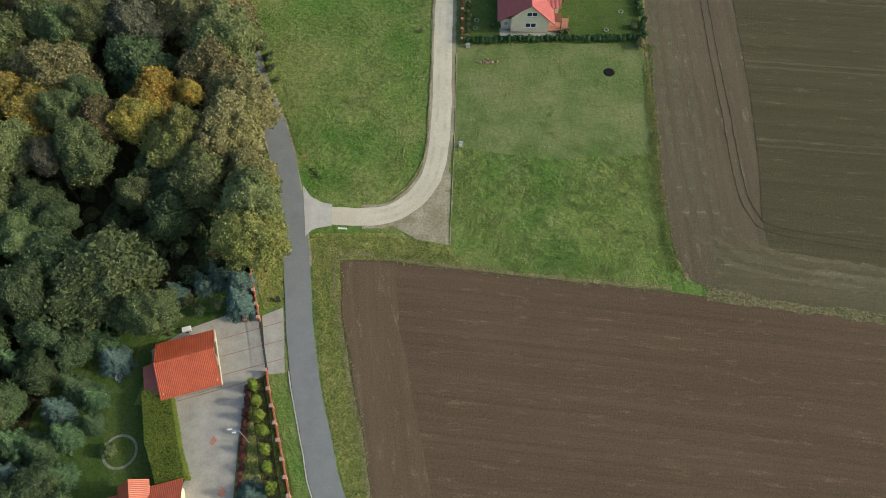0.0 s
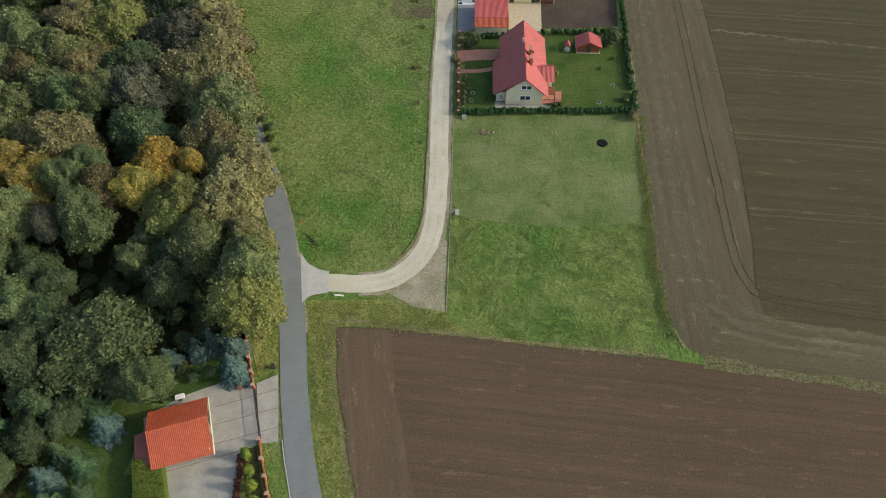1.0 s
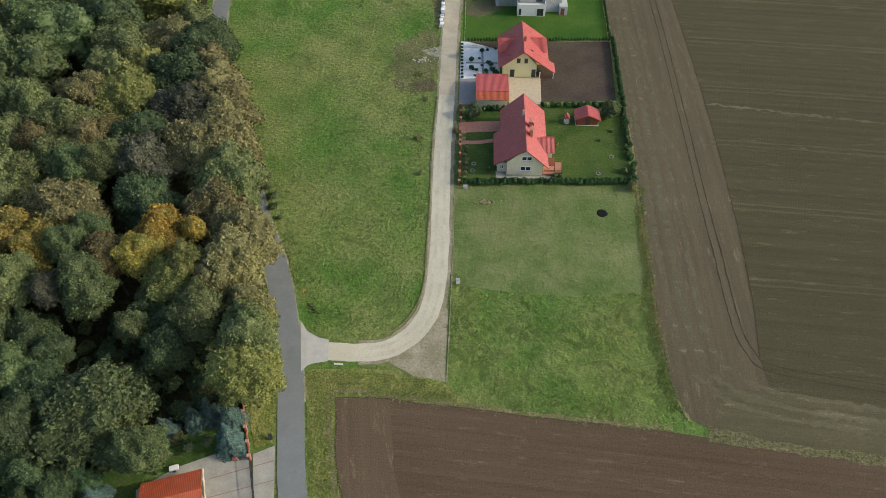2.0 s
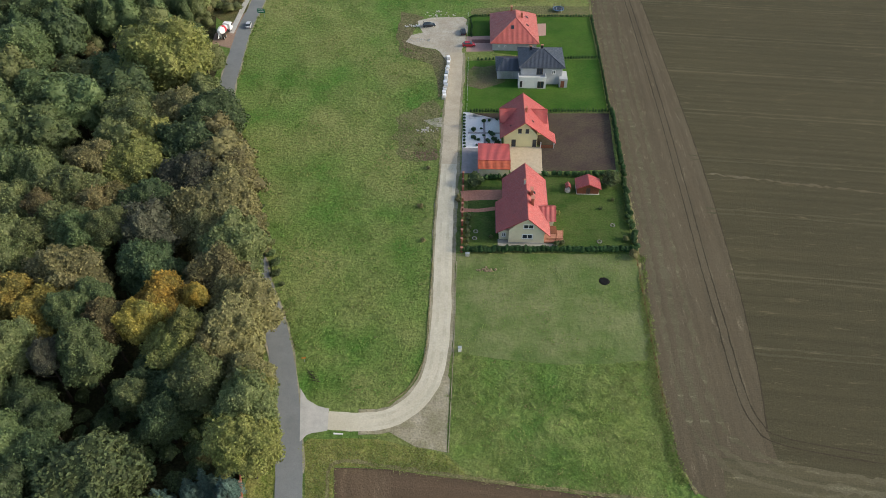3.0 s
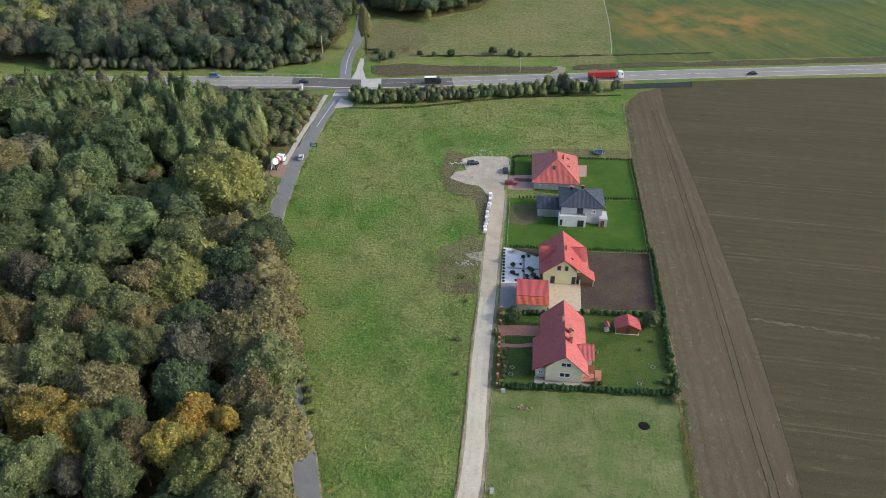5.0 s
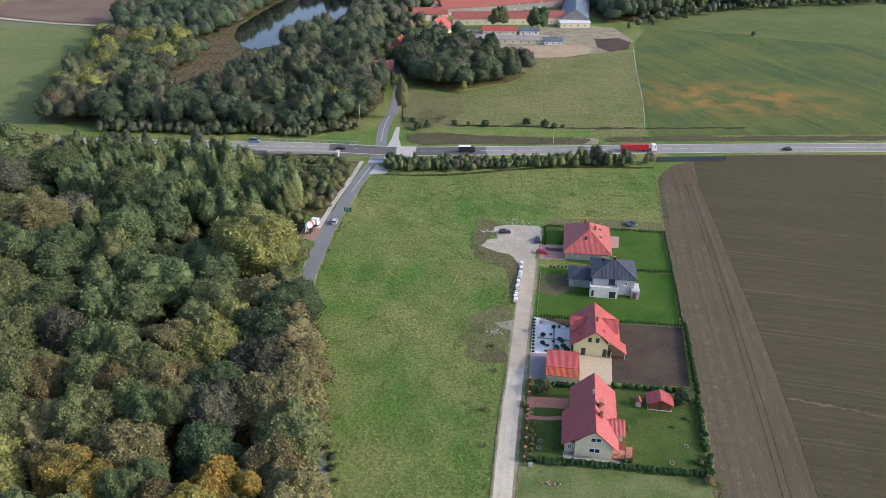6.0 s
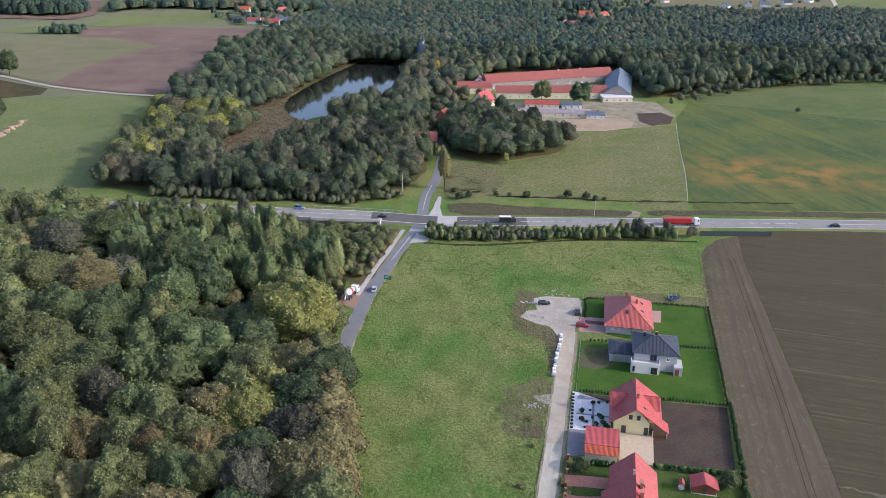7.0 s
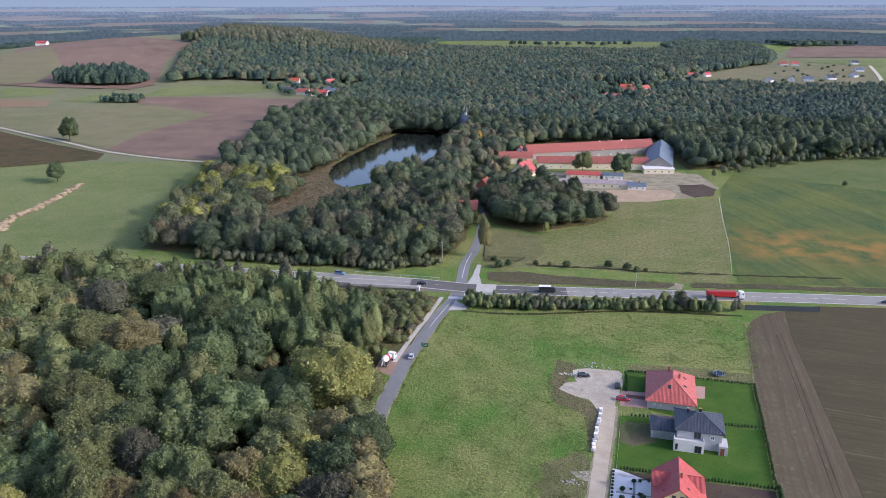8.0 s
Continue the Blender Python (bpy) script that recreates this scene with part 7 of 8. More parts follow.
for x, y, n_, s_, mt, nm, lb in ((10.6, 123.0, 26, 1.6, "sand", "rubble_heap", "low heap of sandy rubble in the meadow"), (-6, 230.2, 30, 2.4, "stone", "rubble_heap", "pale rubble heap beside the turning area"), (-8.5, 240.5, 22, 2.0, "white_stone", "rubble_heap", "white rubble heap at the turning area"), (-3.5, 178.5, 22, 2.2, "stone", "rubble_heap", "scattered stones beside the lane"), (-5.2, 172, 14, 1.4, "scrub", "soil_heap", "small heap of brown soil in the meadow"), (1.0, 248.6, 26, 4.0, "stone", "rubble_heap", "row of broken concrete at the turning area")):
    bm = bmesh.new()
    for _ in range(n_):
        a, d, k_ = heap.uniform(0, 6.3), s_ * heap.random() ** 0.7, heap.uniform(0.1, 0.32)
        m_ = Matrix.Translation((math.cos(a) * d * 1.5, math.sin(a) * d * 0.6, k_ * 0.5)) @ Euler((heap.random() * 3, heap.random() * 3, 0)).to_matrix().to_4x4() @ Matrix.Diagonal((k_ * 1.4, k_, k_ * 0.8, 1))
        bmesh.ops.create_icosphere(bm, subdivisions=1, radius=1.0, matrix=m_)
    o = part(nm, bm, M[mt])
    o.matrix_basis = pose(x, y, 0.02)
    tagged(o, lb, "rubble heap", kind="stuff")

# scrub beside the upper road and along the forest edge
sc = random.Random(77)
for x, y in list(scatter([(-71, 258), (-69, 296), (-108, 300), (-106, 288), (-86, 262)], 5.2, 62)) + list(scatter([(-76, 216), (-77, 226), (-80, 240), (-88, 250), (-90, 230), (-84, 214)], 5.0, 63)):
    bush(x, y, sc.uniform(0.7, 1.6), sc.choice(["leaf_olive", "leaf_brown", "leaf_green", "leaf_green", "leaf_olive"]), "scrubby bush on the roadside slope", sc.uniform(0.7, 1.2), group="roadside scrub")
for x, y in [(-36.2 - 20.5 * k / 18 + 0.3 * (-1) ** k, 119 + 60 * k / 18) for k in range(19)]:
    bush(x, y, sc.uniform(0.5, 0.95), sc.choice(["leaf_green", "leaf_olive"]), "roadside bush at the meadow's edge", sc.uniform(0.5, 0.8), group="roadside bushes")

# ---- vehicles ----
M["car_red"] = plain_mat("red_car_paint", (0.38, 0.02, 0.03), 0.25, 0.6, vary=0.05, relief=0)
M["car_black"] = plain_mat("black_car_paint", (0.02, 0.022, 0.028), 0.25, 0.6, vary=0.05, relief=0)
M["car_silver"] = plain_mat("silver_car_paint", (0.55, 0.56, 0.58), 0.3, 0.6, 0.3, vary=0.05, relief=0)
M["car_blue"] = plain_mat("blue_van_paint", (0.12, 0.25, 0.42), 0.3, 0.6, vary=0.05, relief=0)
M["truck_red"] = plain_mat("red_truck_paint", (0.45, 0.025, 0.03), 0.4, 0.5, vary=0.08)
M["truck_white"] = plain_mat("white_truck_paint", (0.75, 0.75, 0.74), 0.4, 0.5, vary=0.05)
M["rubber"] = plain_mat("tyre_rubber", (0.02, 0.02, 0.02), 0.9, 0.2)
M["tail"] = plain_mat("tail_lamp", (0.35, 0.01, 0.01), 0.3, 0.5, relief=0)
M["sign_green"] = plain_mat("green_sign", (0.01, 0.17, 0.085), 0.5, 0.4, vary=0.05, relief=0)


def wheel(parent, x, y, r, w):
    t = part("wheel", cyl(0, 0, -w / 2, w / 2, r, n=16), M["rubber"], parent)
    t.matrix_basis = pose(x, y, r, 90)
    part("rim", cyl(0, 0, -w / 2 - 0.01, w / 2 + 0.01, r * 0.6, n=12), M["steel"], t)


def loft(sections):
    """A shell through rectangular sections (x, half width low, half width high, z low, z high)."""
    bm = bmesh.new()
    rings = []
    for x, a, b, z0, z1 in sections:
        rings.append([bm.verts.new(p) for p in ((x, -a, z0), (x, a, z0), (x, b, z1), (x, -b, z1))])
    for p, q in zip(rings[:-1], rings[1:]):
        for i in range(4):
            bm.faces.new((p[i], p[(i + 1) % 4], q[(i + 1) % 4], q[i]))
    bm.faces.new(rings[0][::-1])
    bm.faces.new(rings[-1])
    bmesh.ops.recalc_face_normals(bm, faces=bm.faces)
    bmesh.ops.bevel(bm, geom=list(bm.edges), offset=0.05, segments=2, affect="EDGES")
    return bm


def car(x, y, z, turn, paint, label, van=False):
    c = empty("van" if van else "car", pose(x, y, z, 0, 0, turn), label, "van" if van else "car")
    L, hh = (2.45, 1.9) if van else (2.15, 1.47)
    part("body", loft([(-L, 0.78, 0.72, 0.35, 0.85), (-L + 0.25, 0.88, 0.84, 0.25, 0.95), (0.2, 0.9, 0.86, 0.22, 0.95), (L - 0.9, 0.89, 0.82, 0.24, 0.9), (L - 0.15, 0.84, 0.74, 0.28, 0.72), (L, 0.74, 0.66, 0.35, 0.62)]), paint, c)
    back = -L + 0.1 if van else -L + 0.35
    part("glasshouse", loft([(back, 0.78, 0.6, 0.92, 1.0), (back + 0.45, 0.8, 0.64, 0.92, hh - 0.06), (0.3, 0.8, 0.64, 0.92, hh - 0.05), (1.2, 0.78, 0.6, 0.92, 0.98)]), M["glass"], c, "tinted windows")
    part("roof", box(back + 0.5, 0.25, -0.62, 0.62, hh - 0.07, hh, 0.03), paint, c)
    for s in (-1, 1):
        for u in (-L + 0.75, L - 0.8):
            wheel(c, u, 0.8 * s, 0.32, 0.2)
        part("headlight", box(L - 0.22, L - 0.04, 0.42 * s - 0.14, 0.42 * s + 0.14, 0.58, 0.7, 0.02), M["pvc"], c)
        part("tail_light", box(-L - 0.01, -L + 0.1, 0.55 * s - 0.12, 0.55 * s + 0.12, 0.68, 0.82, 0.02), M["tail"], c)
    return c


def cab(parent, x, paint, high=2.9, z0=0.6):
    part("cab", loft([(x, 1.22, 1.2, z0, high), (x + 1.5, 1.22, 1.18, z0, high), (x + 2.2, 1.2, 1.1, z0, high - 0.35), (x + 2.35, 1.18, 1.12, z0, high - 1.2)]), paint, parent)
    part("windscreen", box(x + 2.18, x + 2.34, -1.0, 1.0, high - 1.3, high - 0.45), M["glass"], parent)
    for s in (-1, 1):
        part("side_window", box(x + 1.2, x + 1.9, 1.19 * s - 0.03, 1.19 * s + 0.03, high - 1.3, high - 0.55), M["glass"], parent)


car(9.9, 226.3, 0.08, 2, M["car_red"], "red hatchback car parked on the pink drive")
car(8.3, 234.9, 0.09, 92, M["car_black"], "dark blue car parked at the turning area")
c = car(-3.2, 239.8, 0.09, 12, M["car_black"], "black car parked with open boot lid")
b = part("boot_lid", box(-0.6, 0.05, -0.6, 0.6, -0.03, 0.03, 0.02), M["car_black"], c)
b.matrix_basis = pose(-1.5, 0, 1.5, 0, 35)
car(-64.9, 241, 0.12, 96, M["car_silver"], "silver car driving on the narrow road")
car(-118, 311.8, 2.5, 2, M["car_blue"], "light blue van on the main road", True)
car(-78, 309, 1.75, 5, M["car_black"], "black car on the main road")
car(120, 333.5, 0.1, 187, M["car_black"], "dark car on the main road")
t = empty("tipper_truck", pose(54, 325.2, 0.1, 0, 0, 8), "long red tipper truck with white cab on the road", "truck")
part("trailer", loft([(-8.3, 1.25, 1.25, 1.2, 3.3), (3.6, 1.25, 1.25, 1.2, 3.3), (3.9, 1.2, 1.2, 1.4, 3.2)]), M["truck_red"], t)
part("load_cover", box(-8.1, 3.4, -1.1, 1.1, 3.3, 3.36, 0.02), M["tail"], t)
part("chassis", box(-8.2, 7.0, -0.5, 0.5, 0.75, 1.15), M["dark"], t)
for i in range(12):
    part("rib", box(-8 + i, -7.9 + i, -1.31, -1.24, 1.3, 3.2), M["truck_red"], t)
cab(t, 5.2, M["truck_white"], 3.4)
for u in (-6.8, -5.5, -4.2, 2.6, 3.8, 6.6):
    for s in (-1, 1):
        wheel(t, u, 1.0 * s, 0.5, 0.35)
t = empty("box_truck", pose(-22.5, 315.6, 0.1, 0, 0, 8) @ Matrix.Diagonal((0.8, 0.9, 0.9, 1)), "dark box truck with white roof on the road", "truck")
part("box_body", box(-4.6, 2.0, -1.2, 1.2, 0.9, 3.3, 0.04), M["car_black"], t)
part("box_roof", box(-4.6, 2.0, -1.22, 1.22, 3.3, 3.4, 0.02), M["truck_white"], t)
part("chassis", box(-4.5, 4.0, -0.45, 0.45, 0.6, 0.9), M["dark"], t)
cab(t, 2.2, M["car_black"], 2.7)
for u in (-3.2, 3.4):
    for s in (-1, 1):
        wheel(t, u, 0.98 * s, 0.45, 0.3)
t = empty("concrete_mixer", pose(-71.9, 235, 0.1, 0, 0, 80), "white concrete mixer truck with red-striped drum", "truck")
part("chassis", box(-4.2, 4.2, -0.5, 0.5, 0.7, 1.0), M["dark"], t)
cab(t, 2.4, M["truck_white"], 2.9)
prof = [(-3.9, 0.55), (-3.0, 1.0), (-1.6, 1.3), (-0.2, 1.25), (1.2, 0.95), (2.0, 0.55)]
dr = None
for i, ((xa, ra), (xb, rb)) in enumerate(zip(prof[:-1], prof[1:])):
    bm = bmesh.new()
    m = Matrix.Translation(((xa + xb) / 2, 0, 0)) @ Euler((0, math.pi / 2, 0)).to_matrix().to_4x4()
    bmesh.ops.create_cone(bm, cap_ends=True, segments=18, radius1=ra, radius2=rb, depth=xb - xa, matrix=m)
    s = part("drum_section", bm, M["truck_red"] if i == 2 else M["truck_white"], t)
    s.matrix_basis = pose(0, 0, 2.35, 0, 8)
part("chute", rod(bmesh.new(), (-4.0, 0, 2.4), (-5.0, 0, 1.2), 0.22), M["truck_white"], t)
part("ladder", box(-4.3, -4.2, -0.9, -0.5, 1.0, 3.0), M["steel"], t)
for u in (-2.9, -1.6, 2.0, 3.3):
    for s in (-1, 1):
        wheel(t, u, 1.0 * s, 0.5, 0.32)

# ---- road furniture and markings ----
for a, b, off, w in ((1, 14, -5.2, 0.18), (1, 14, 5.0, 0.18)):
    ribbon("road_line", MAIN[a:b], off, off + w, 0.125, M["line"], 6.0, 0, "white edge line on the main road", 0.02)
ml = spline(MAIN, 6.0)
ms = sides(ml)
for i in range(len(ml) - 1):
    x, y, z = ml[i]
    if -330 < x < 200 and not -72 < x < -52:
        d = ml[i + 1] - ml[i]
        o = part("lane_dash", box(-2.0, 2.0, -0.1, 0.1, 0, 0.008), M["line"])
        o.matrix_basis = pose(x, y, z + 0.15, 0, 0, math.degrees(math.atan2(d[1], d[0])))
        structure(o, "white dash on the main road")
for i in range(7):
    o = part("zebra_stripe", box(-0.25, 0.25, -1.6, 1.6, 0, 0.008), M["line"])
    o.matrix_basis = pose(-63.6 + i * 0.95, 300.6, 0.14, 0, 0, -2)
    structure(o, "white stripe of the pedestrian crossing")
ribbon("road_line", [(-64.6, 268), (-63.2, 283), (-62, 295)], -0.08, 0.08, 0.135, M["line"], 4.0, 0, "white centre line on the side road", 0.02)
ribbon("road_line", [(-62.8, 325), (-64.8, 345), (-65, 362)], -0.08, 0.08, 0.135, M["line"], 4.0, 0, "white centre line on the side road", 0.02)
sheet("junction_paving", [(-53.5, 308.4), (-45, 309.4), (-45.6, 319.6), (-54.4, 318.6)], 0.36, M["concrete"], "pale concrete strip across the main road")
sheet("traffic_island", [(-59.6, 317.4), (-52.5, 319.2), (-55.5, 330), (-57.2, 345), (-59, 345), (-58.6, 326)], 0.13, M["concrete"], "pale pavement beside the side road", wobble=0.3)
sheet("foot_path", [(-57.5, 303.4), (-51, 304.4), (-43, 309), (-44, 310), (-52, 307.4), (-58.4, 306.5)], 0.2, M["concrete"], "pale footpath beside the junction")
sheet("foot_path", [(-61, 286), (-54, 288), (-53.4, 293), (-58.6, 295.5), (-60, 297)], 0.2, M["concrete"], "pale paved entrance beside the road")
ribbon("pavement", [(-70, 236), (-69.2, 257), (-67.8, 280), (-66.8, 300)], -0.9, 0.9, 0.16, M["concrete"], 3.0, 0.05, "pale pavement beside the road")
sheet("farm_track", [(30, 331), (36, 331.6), (37.4, 338), (33, 341), (30.6, 338)], 0.12, M["grit"], "gravel field entrance")
BANK = ground_mat("shaded_bank", (0.100, 0.104, 0.054), (0.124, 0.110, 0.066), (0.150, 0.138, 0.082), 0.08, 0.4, 1.6, relief=0.3)
sheet("road_bank", [(-52.6, 335.7), (-38.1, 339.4), (-16.1, 337.4), (33.3, 338.8), (31, 331.6), (-15.6, 326.9), (-42.3, 322.9), (-50.3, 325.6)], 0.16, BANK, "brownish grass bank of the main road", wobble=1.2)
ribbon("road_bank", [(40, 339), (91, 345.5), (300, 371)], -3.5, 2.5, 0.18, BANK, 6.0, 0.6, "brownish grass bank of the main road")
sheet("bank_top", [(-46.3, 341.5), (-30.7, 347.6), (-6.4, 349.2), (34.1, 349.8), (35.3, 339.6), (-16.1, 337.8), (-38.1, 339.8)], 0.17, M["lush"], "fresh green grass above the road bank", wobble=1.0)
ribbon("ditch", [(-31, 349.6), (-1.4, 351.9), (29.2, 352.6), (60, 356), (110, 362)], -0.8, 0.9, 0.19, M["forest_floor"], 3.0, 0.4, "dark overgrown ditch at the pasture's edge")
sheet("rough_corner", [(-61, 378), (-36.1, 375.2), (-36.1, 362.5), (-41.8, 346.5), (-52.2, 341), (-57.0, 350)], 0.18, M["weeds"], "rough brownish grass beside the side road", wobble=2.0)
for x, y, k in ((-31, 350.5, 1.1), (-24.3, 350.7, 1.0), (-16.1, 350.3, 1.5), (3.7, 354.4, 1.5), (12.4, 353.1, 1.5), (16.9, 351.2, 1.2), (21.1, 352.5, 0.8), (-48, 343, 1.6), (-44, 347, 1.3), (-52, 352, 1.2)):
    bush(x, y, k, "leaf_dark" if k > 1.05 else "leaf_olive", "wild bush beside the ditch", 1.0, group="ditch bushes")
# one dark strip for the ditch and the hedge's painted shadow
ribbon("ditch", [(-55, 287.6), (-38, 288), (-18.6, 292.4), (3.6, 299.6), (26.3, 303.6), (58, 306.6)], -0.9, 0.7, 0.06, M["forest_floor"], 3.0, 0.2, "overgrown ditch below the hedge, hedge shadow painted into its dark strip")
ribbon("road_bank", [(-50, 308.5), (-14, 311.5), (34, 317.5), (66, 321)], -3, 3, 0.06, M["verge"], 6.0, 0.5, "grass bank of the main road")
br = empty("bridge", pose(0, 0, 0), "low concrete road bridge with dark opening and railing", "bridge")
part("deck_beam", prism([(-108, 301.2), (-79, 303.6), (-79, 304.4), (-108, 302)], 1.5, 2.7), M["concrete"], br)
for x, y in ((-108.5, 302.2), (-78.6, 304.6)):
    part("abutment", box(x - 0.7, x + 0.7, y - 1.2, y + 2, 0, 2.4, 0.05), M["concrete"], br)
# added dark panel behind the opening, standing in for shade under the deck
part("shade_panel", prism([(-108, 306), (-79, 308), (-79, 308.3), (-108, 306.3)], 0, 1.6), M["dark"], br)
for z in (3.1, 3.5):
    part("rail", rod(bmesh.new(), (-140, 299.2, z), (-78, 303.8, z - 0.5), 0.05, 6), M["steel"], br)
for i in range(22):
    u = i / 21
    part("rail_post", box(-140 + 62 * u - 0.05, -140 + 62 * u + 0.05, 299.15 + 4.6 * u, 299.25 + 4.6 * u, 1.6, 3.5 - 0.5 * u), M["steel"], br)
gr = empty("guard_rail", pose(0, 0, 0), "steel guard rail beside the main road", "guard rail")
part("rail", rod(bmesh.new(), (-112, 315.6, 2.9), (-72, 319.4, 1.6), 0.12, 6), M["steel"], gr)
for i in range(12):
    part("post", box(-112 + 3.6 * i - 0.05, -112 + 3.6 * i + 0.05, 315.5 + 0.345 * i, 315.65 + 0.345 * i, 0.2, 2.9 - 0.117 * i), M["steel"], gr)
nb = empty("noise_barrier", pose(60, 313.5, 0, 0, 0, 8), "dark grey noise barrier with posts along the field", "barrier")
for i in range(11):
    part("post", box(i * 3 - 0.09, i * 3 + 0.09, -0.12, 0.12, 0, 2.4), M["dark"], nb)
    if i < 10:
        part("panel", box(i * 3 + 0.09, i * 3 + 2.91, -0.06, 0.06, 0.05, 2.3), plain_mat("barrier_panel", (0.05, 0.065, 0.075), 0.7, vary=0.2) if i == 0 else bpy.data.materials["barrier_panel"], nb)
for x, y, hh in ((-76.5, 344, 11), (-65.6, 392, 10), (16, 331, 7), (-29, 262, 0)):
    if hh:
        p = empty("utility_pole", pose(x, y, 0), "pale concrete utility pole with a crossarm", "pole", "utility poles")
        part("shaft", cyl(0, 0, 0, hh, 0.16, 0.1), M["stone"], p)
        part("crossarm", box(-0.7, 0.7, -0.05, 0.05, hh - 0.5, hh - 0.38), M["steel"], p)
s = empty("road_sign", pose(-61.4, 247.5, 0, 0, 0, -8), "green direction sign on two posts beside the road", "sign")
for u in (-0.9, 0.9):
    part("post", cyl(u, 0, 0, 3.3, 0.05), M["steel"], s)
part("panel", box(-1.35, 1.35, -0.12, -0.05, 1.7, 3.3, 0.03), M["sign_green"], s)
for z in (2.2, 2.75):
    part("text_bar", box(-1.0, 0.9, -0.135, -0.121, z, z + 0.22), M["pvc"], s)

# pallets of wrapped material along the lane
pal = random.Random(3)
for i, y in enumerate([194.8, 196.4, 198.1, 199.9, 201.6, 203.2, 205.0, 206.8, 208.6, 210.6, 212.4, 214.8, 217.0, 218.6]):
    p = empty("pallet", pose(1.35 + (y - 194) * 0.075 + pal.uniform(-0.2, 0.2), y, 0, 0, 0, pal.uniform(-10, 8)), "white wrapped pallet stacked beside the lane", "pallet", "pallets along the lane")
    for u in (-0.45, 0, 0.45):
        part("runner", box(u - 0.06, u + 0.06, -0.6, 0.6, 0, 0.14), M["timber"], p)
    hh = pal.uniform(0.5, 1.15)
    part("load", box(-0.55, 0.55, -0.65, 0.65, 0.14, hh, 0.08), M["truck_white"] if i % 4 else M["steel"], p)
    if i % 3 == 0:
        part("top_bag", box(-0.4, 0.45, -0.4, 0.5, hh, hh + 0.28, 0.1), M["stone"], p)
tp = empty("trampoline", pose(42.2, 250.8, 0), "round blue trampoline with safety net", "trampoline")
part("bed", cyl(0, 0, 0.78, 0.82, 1.75, n=28), M["car_black"], tp)
bm = bmesh.new()
for i in range(28):
    a, b = i * math.tau / 28, (i + 1) * math.tau / 28
    rod(bm, (1.85 * math.cos(a), 1.85 * math.sin(a), 0.84), (1.85 * math.cos(b), 1.85 * math.sin(b), 0.84), 0.13, 6)
part("rim_pad", bm, M["car_blue"], tp)
for i in range(6):
    a = i * math.tau / 6
    part("pole", cyl(1.95 * math.cos(a), 1.95 * math.sin(a), 0, 2.3, 0.035, n=6), M["steel"], tp)
bm = bmesh.new()
for i in range(36):
    a = i * math.tau / 36
    rod(bm, (1.95 * math.cos(a), 1.95 * math.sin(a), 0.9), (1.95 * math.cos(a), 1.95 * math.sin(a), 2.25), 0.02, 4)
part("net", bm, M["dark"], tp)

# ---- beyond the main road ----
M["green_field"] = ground_mat("green_field", (0.128, 0.172, 0.056), (0.160, 0.200, 0.072), (0.195, 0.205, 0.088), 0.012, 0.06, 0.8, fine_amt=0.3)
M["pale_field"] = ground_mat("pale_stubble", (0.150, 0.160, 0.075), (0.190, 0.172, 0.095), (0.225, 0.205, 0.120), 0.006, 0.04, 0.8, fine_amt=0.2)
M["brown_field"] = ground_mat("brown_field", (0.150, 0.106, 0.082), (0.195, 0.138, 0.104), (0.25, 0.180, 0.130), 0.006, 0.035, 0.8, fine_amt=0.2)
M["dark_field"] = ground_mat("dark_field", (0.055, 0.055, 0.025), (0.075, 0.062, 0.030), (0.12, 0.085, 0.035), 0.01, 0.08, 0.8, fine_amt=0.25)
M["ochre_field"] = ground_mat("ochre_field", (0.22, 0.155, 0.09), (0.25, 0.18, 0.11), (0.20, 0.16, 0.09), 0.01, 0.08, 0.8, fine_amt=0.15)
M["crop"] = field_mat("yellowing_crop", (0.058, 0.108, 0.042), (0.105, 0.138, 0.040), (0.20, 0.175, 0.055), 1.15, 0.5, 0.10, relief=0.3)
nt = M["crop"].node_tree
bs = nt.nodes["Principled BSDF"]
old = bs.inputs["Base Color"].links[0].from_socket
geo = nt.nodes.new("ShaderNodeNewGeometry")
far_ = nt.nodes.new("ShaderNodeVectorMath")
far_.operation = "DISTANCE"
sq = nt.nodes.new("ShaderNodeMapping")
sq.inputs["Scale"].default_value = (0.45, 1.0, 1.0)
nt.links.new(geo.outputs["Position"], sq.inputs["Vector"])
nt.links.new(sq.outputs[0], far_.inputs[0])
far_.inputs[1].default_value = (112 * 0.45, 410, 0)
mr = nt.nodes.new("ShaderNodeMapRange")
mr.inputs["From Min"].default_value, mr.inputs["From Max"].default_value = 38, 6
nt.links.new(far_.outputs["Value"], mr.inputs["Value"])
mul = nt.nodes.new("ShaderNodeMath")
mul.operation = "MULTIPLY"
nt.links.new(mr.outputs[0], mul.inputs[0])
nt.links.new(noise_fac(nt, place_tex(nt), 0.06, 5, 0.40, 0.62), mul.inputs[1])
nt.links.new(mix(nt, mul.outputs[0], old, (0.34, 0.19, 0.055)), bs.inputs["Base Color"])
M["reed"] = ground_mat("brown_reeds", (0.175, 0.145, 0.085), (0.150, 0.140, 0.072), (0.21, 0.165, 0.10), 0.04, 0.3, 1.5, relief=0.5)
M["pale_green"] = ground_mat("dull_grassland", (0.150, 0.170, 0.085), (0.175, 0.190, 0.100), (0.20, 0.195, 0.12), 0.006, 0.05, 0.8, fine_amt=0.15)
sheet("field_far_grass", [(-640, 440), (-404, 520), (-300, 545), (-345, 722), (-300, 860), (-330, 1080), (-600, 955), (-690, 1180), (-760, 1420), (-1150, 1620), (-1700, 1500), (-1500, 700)], 0.2, M["pale_green"], "dull green grassland between fields", cut=5)
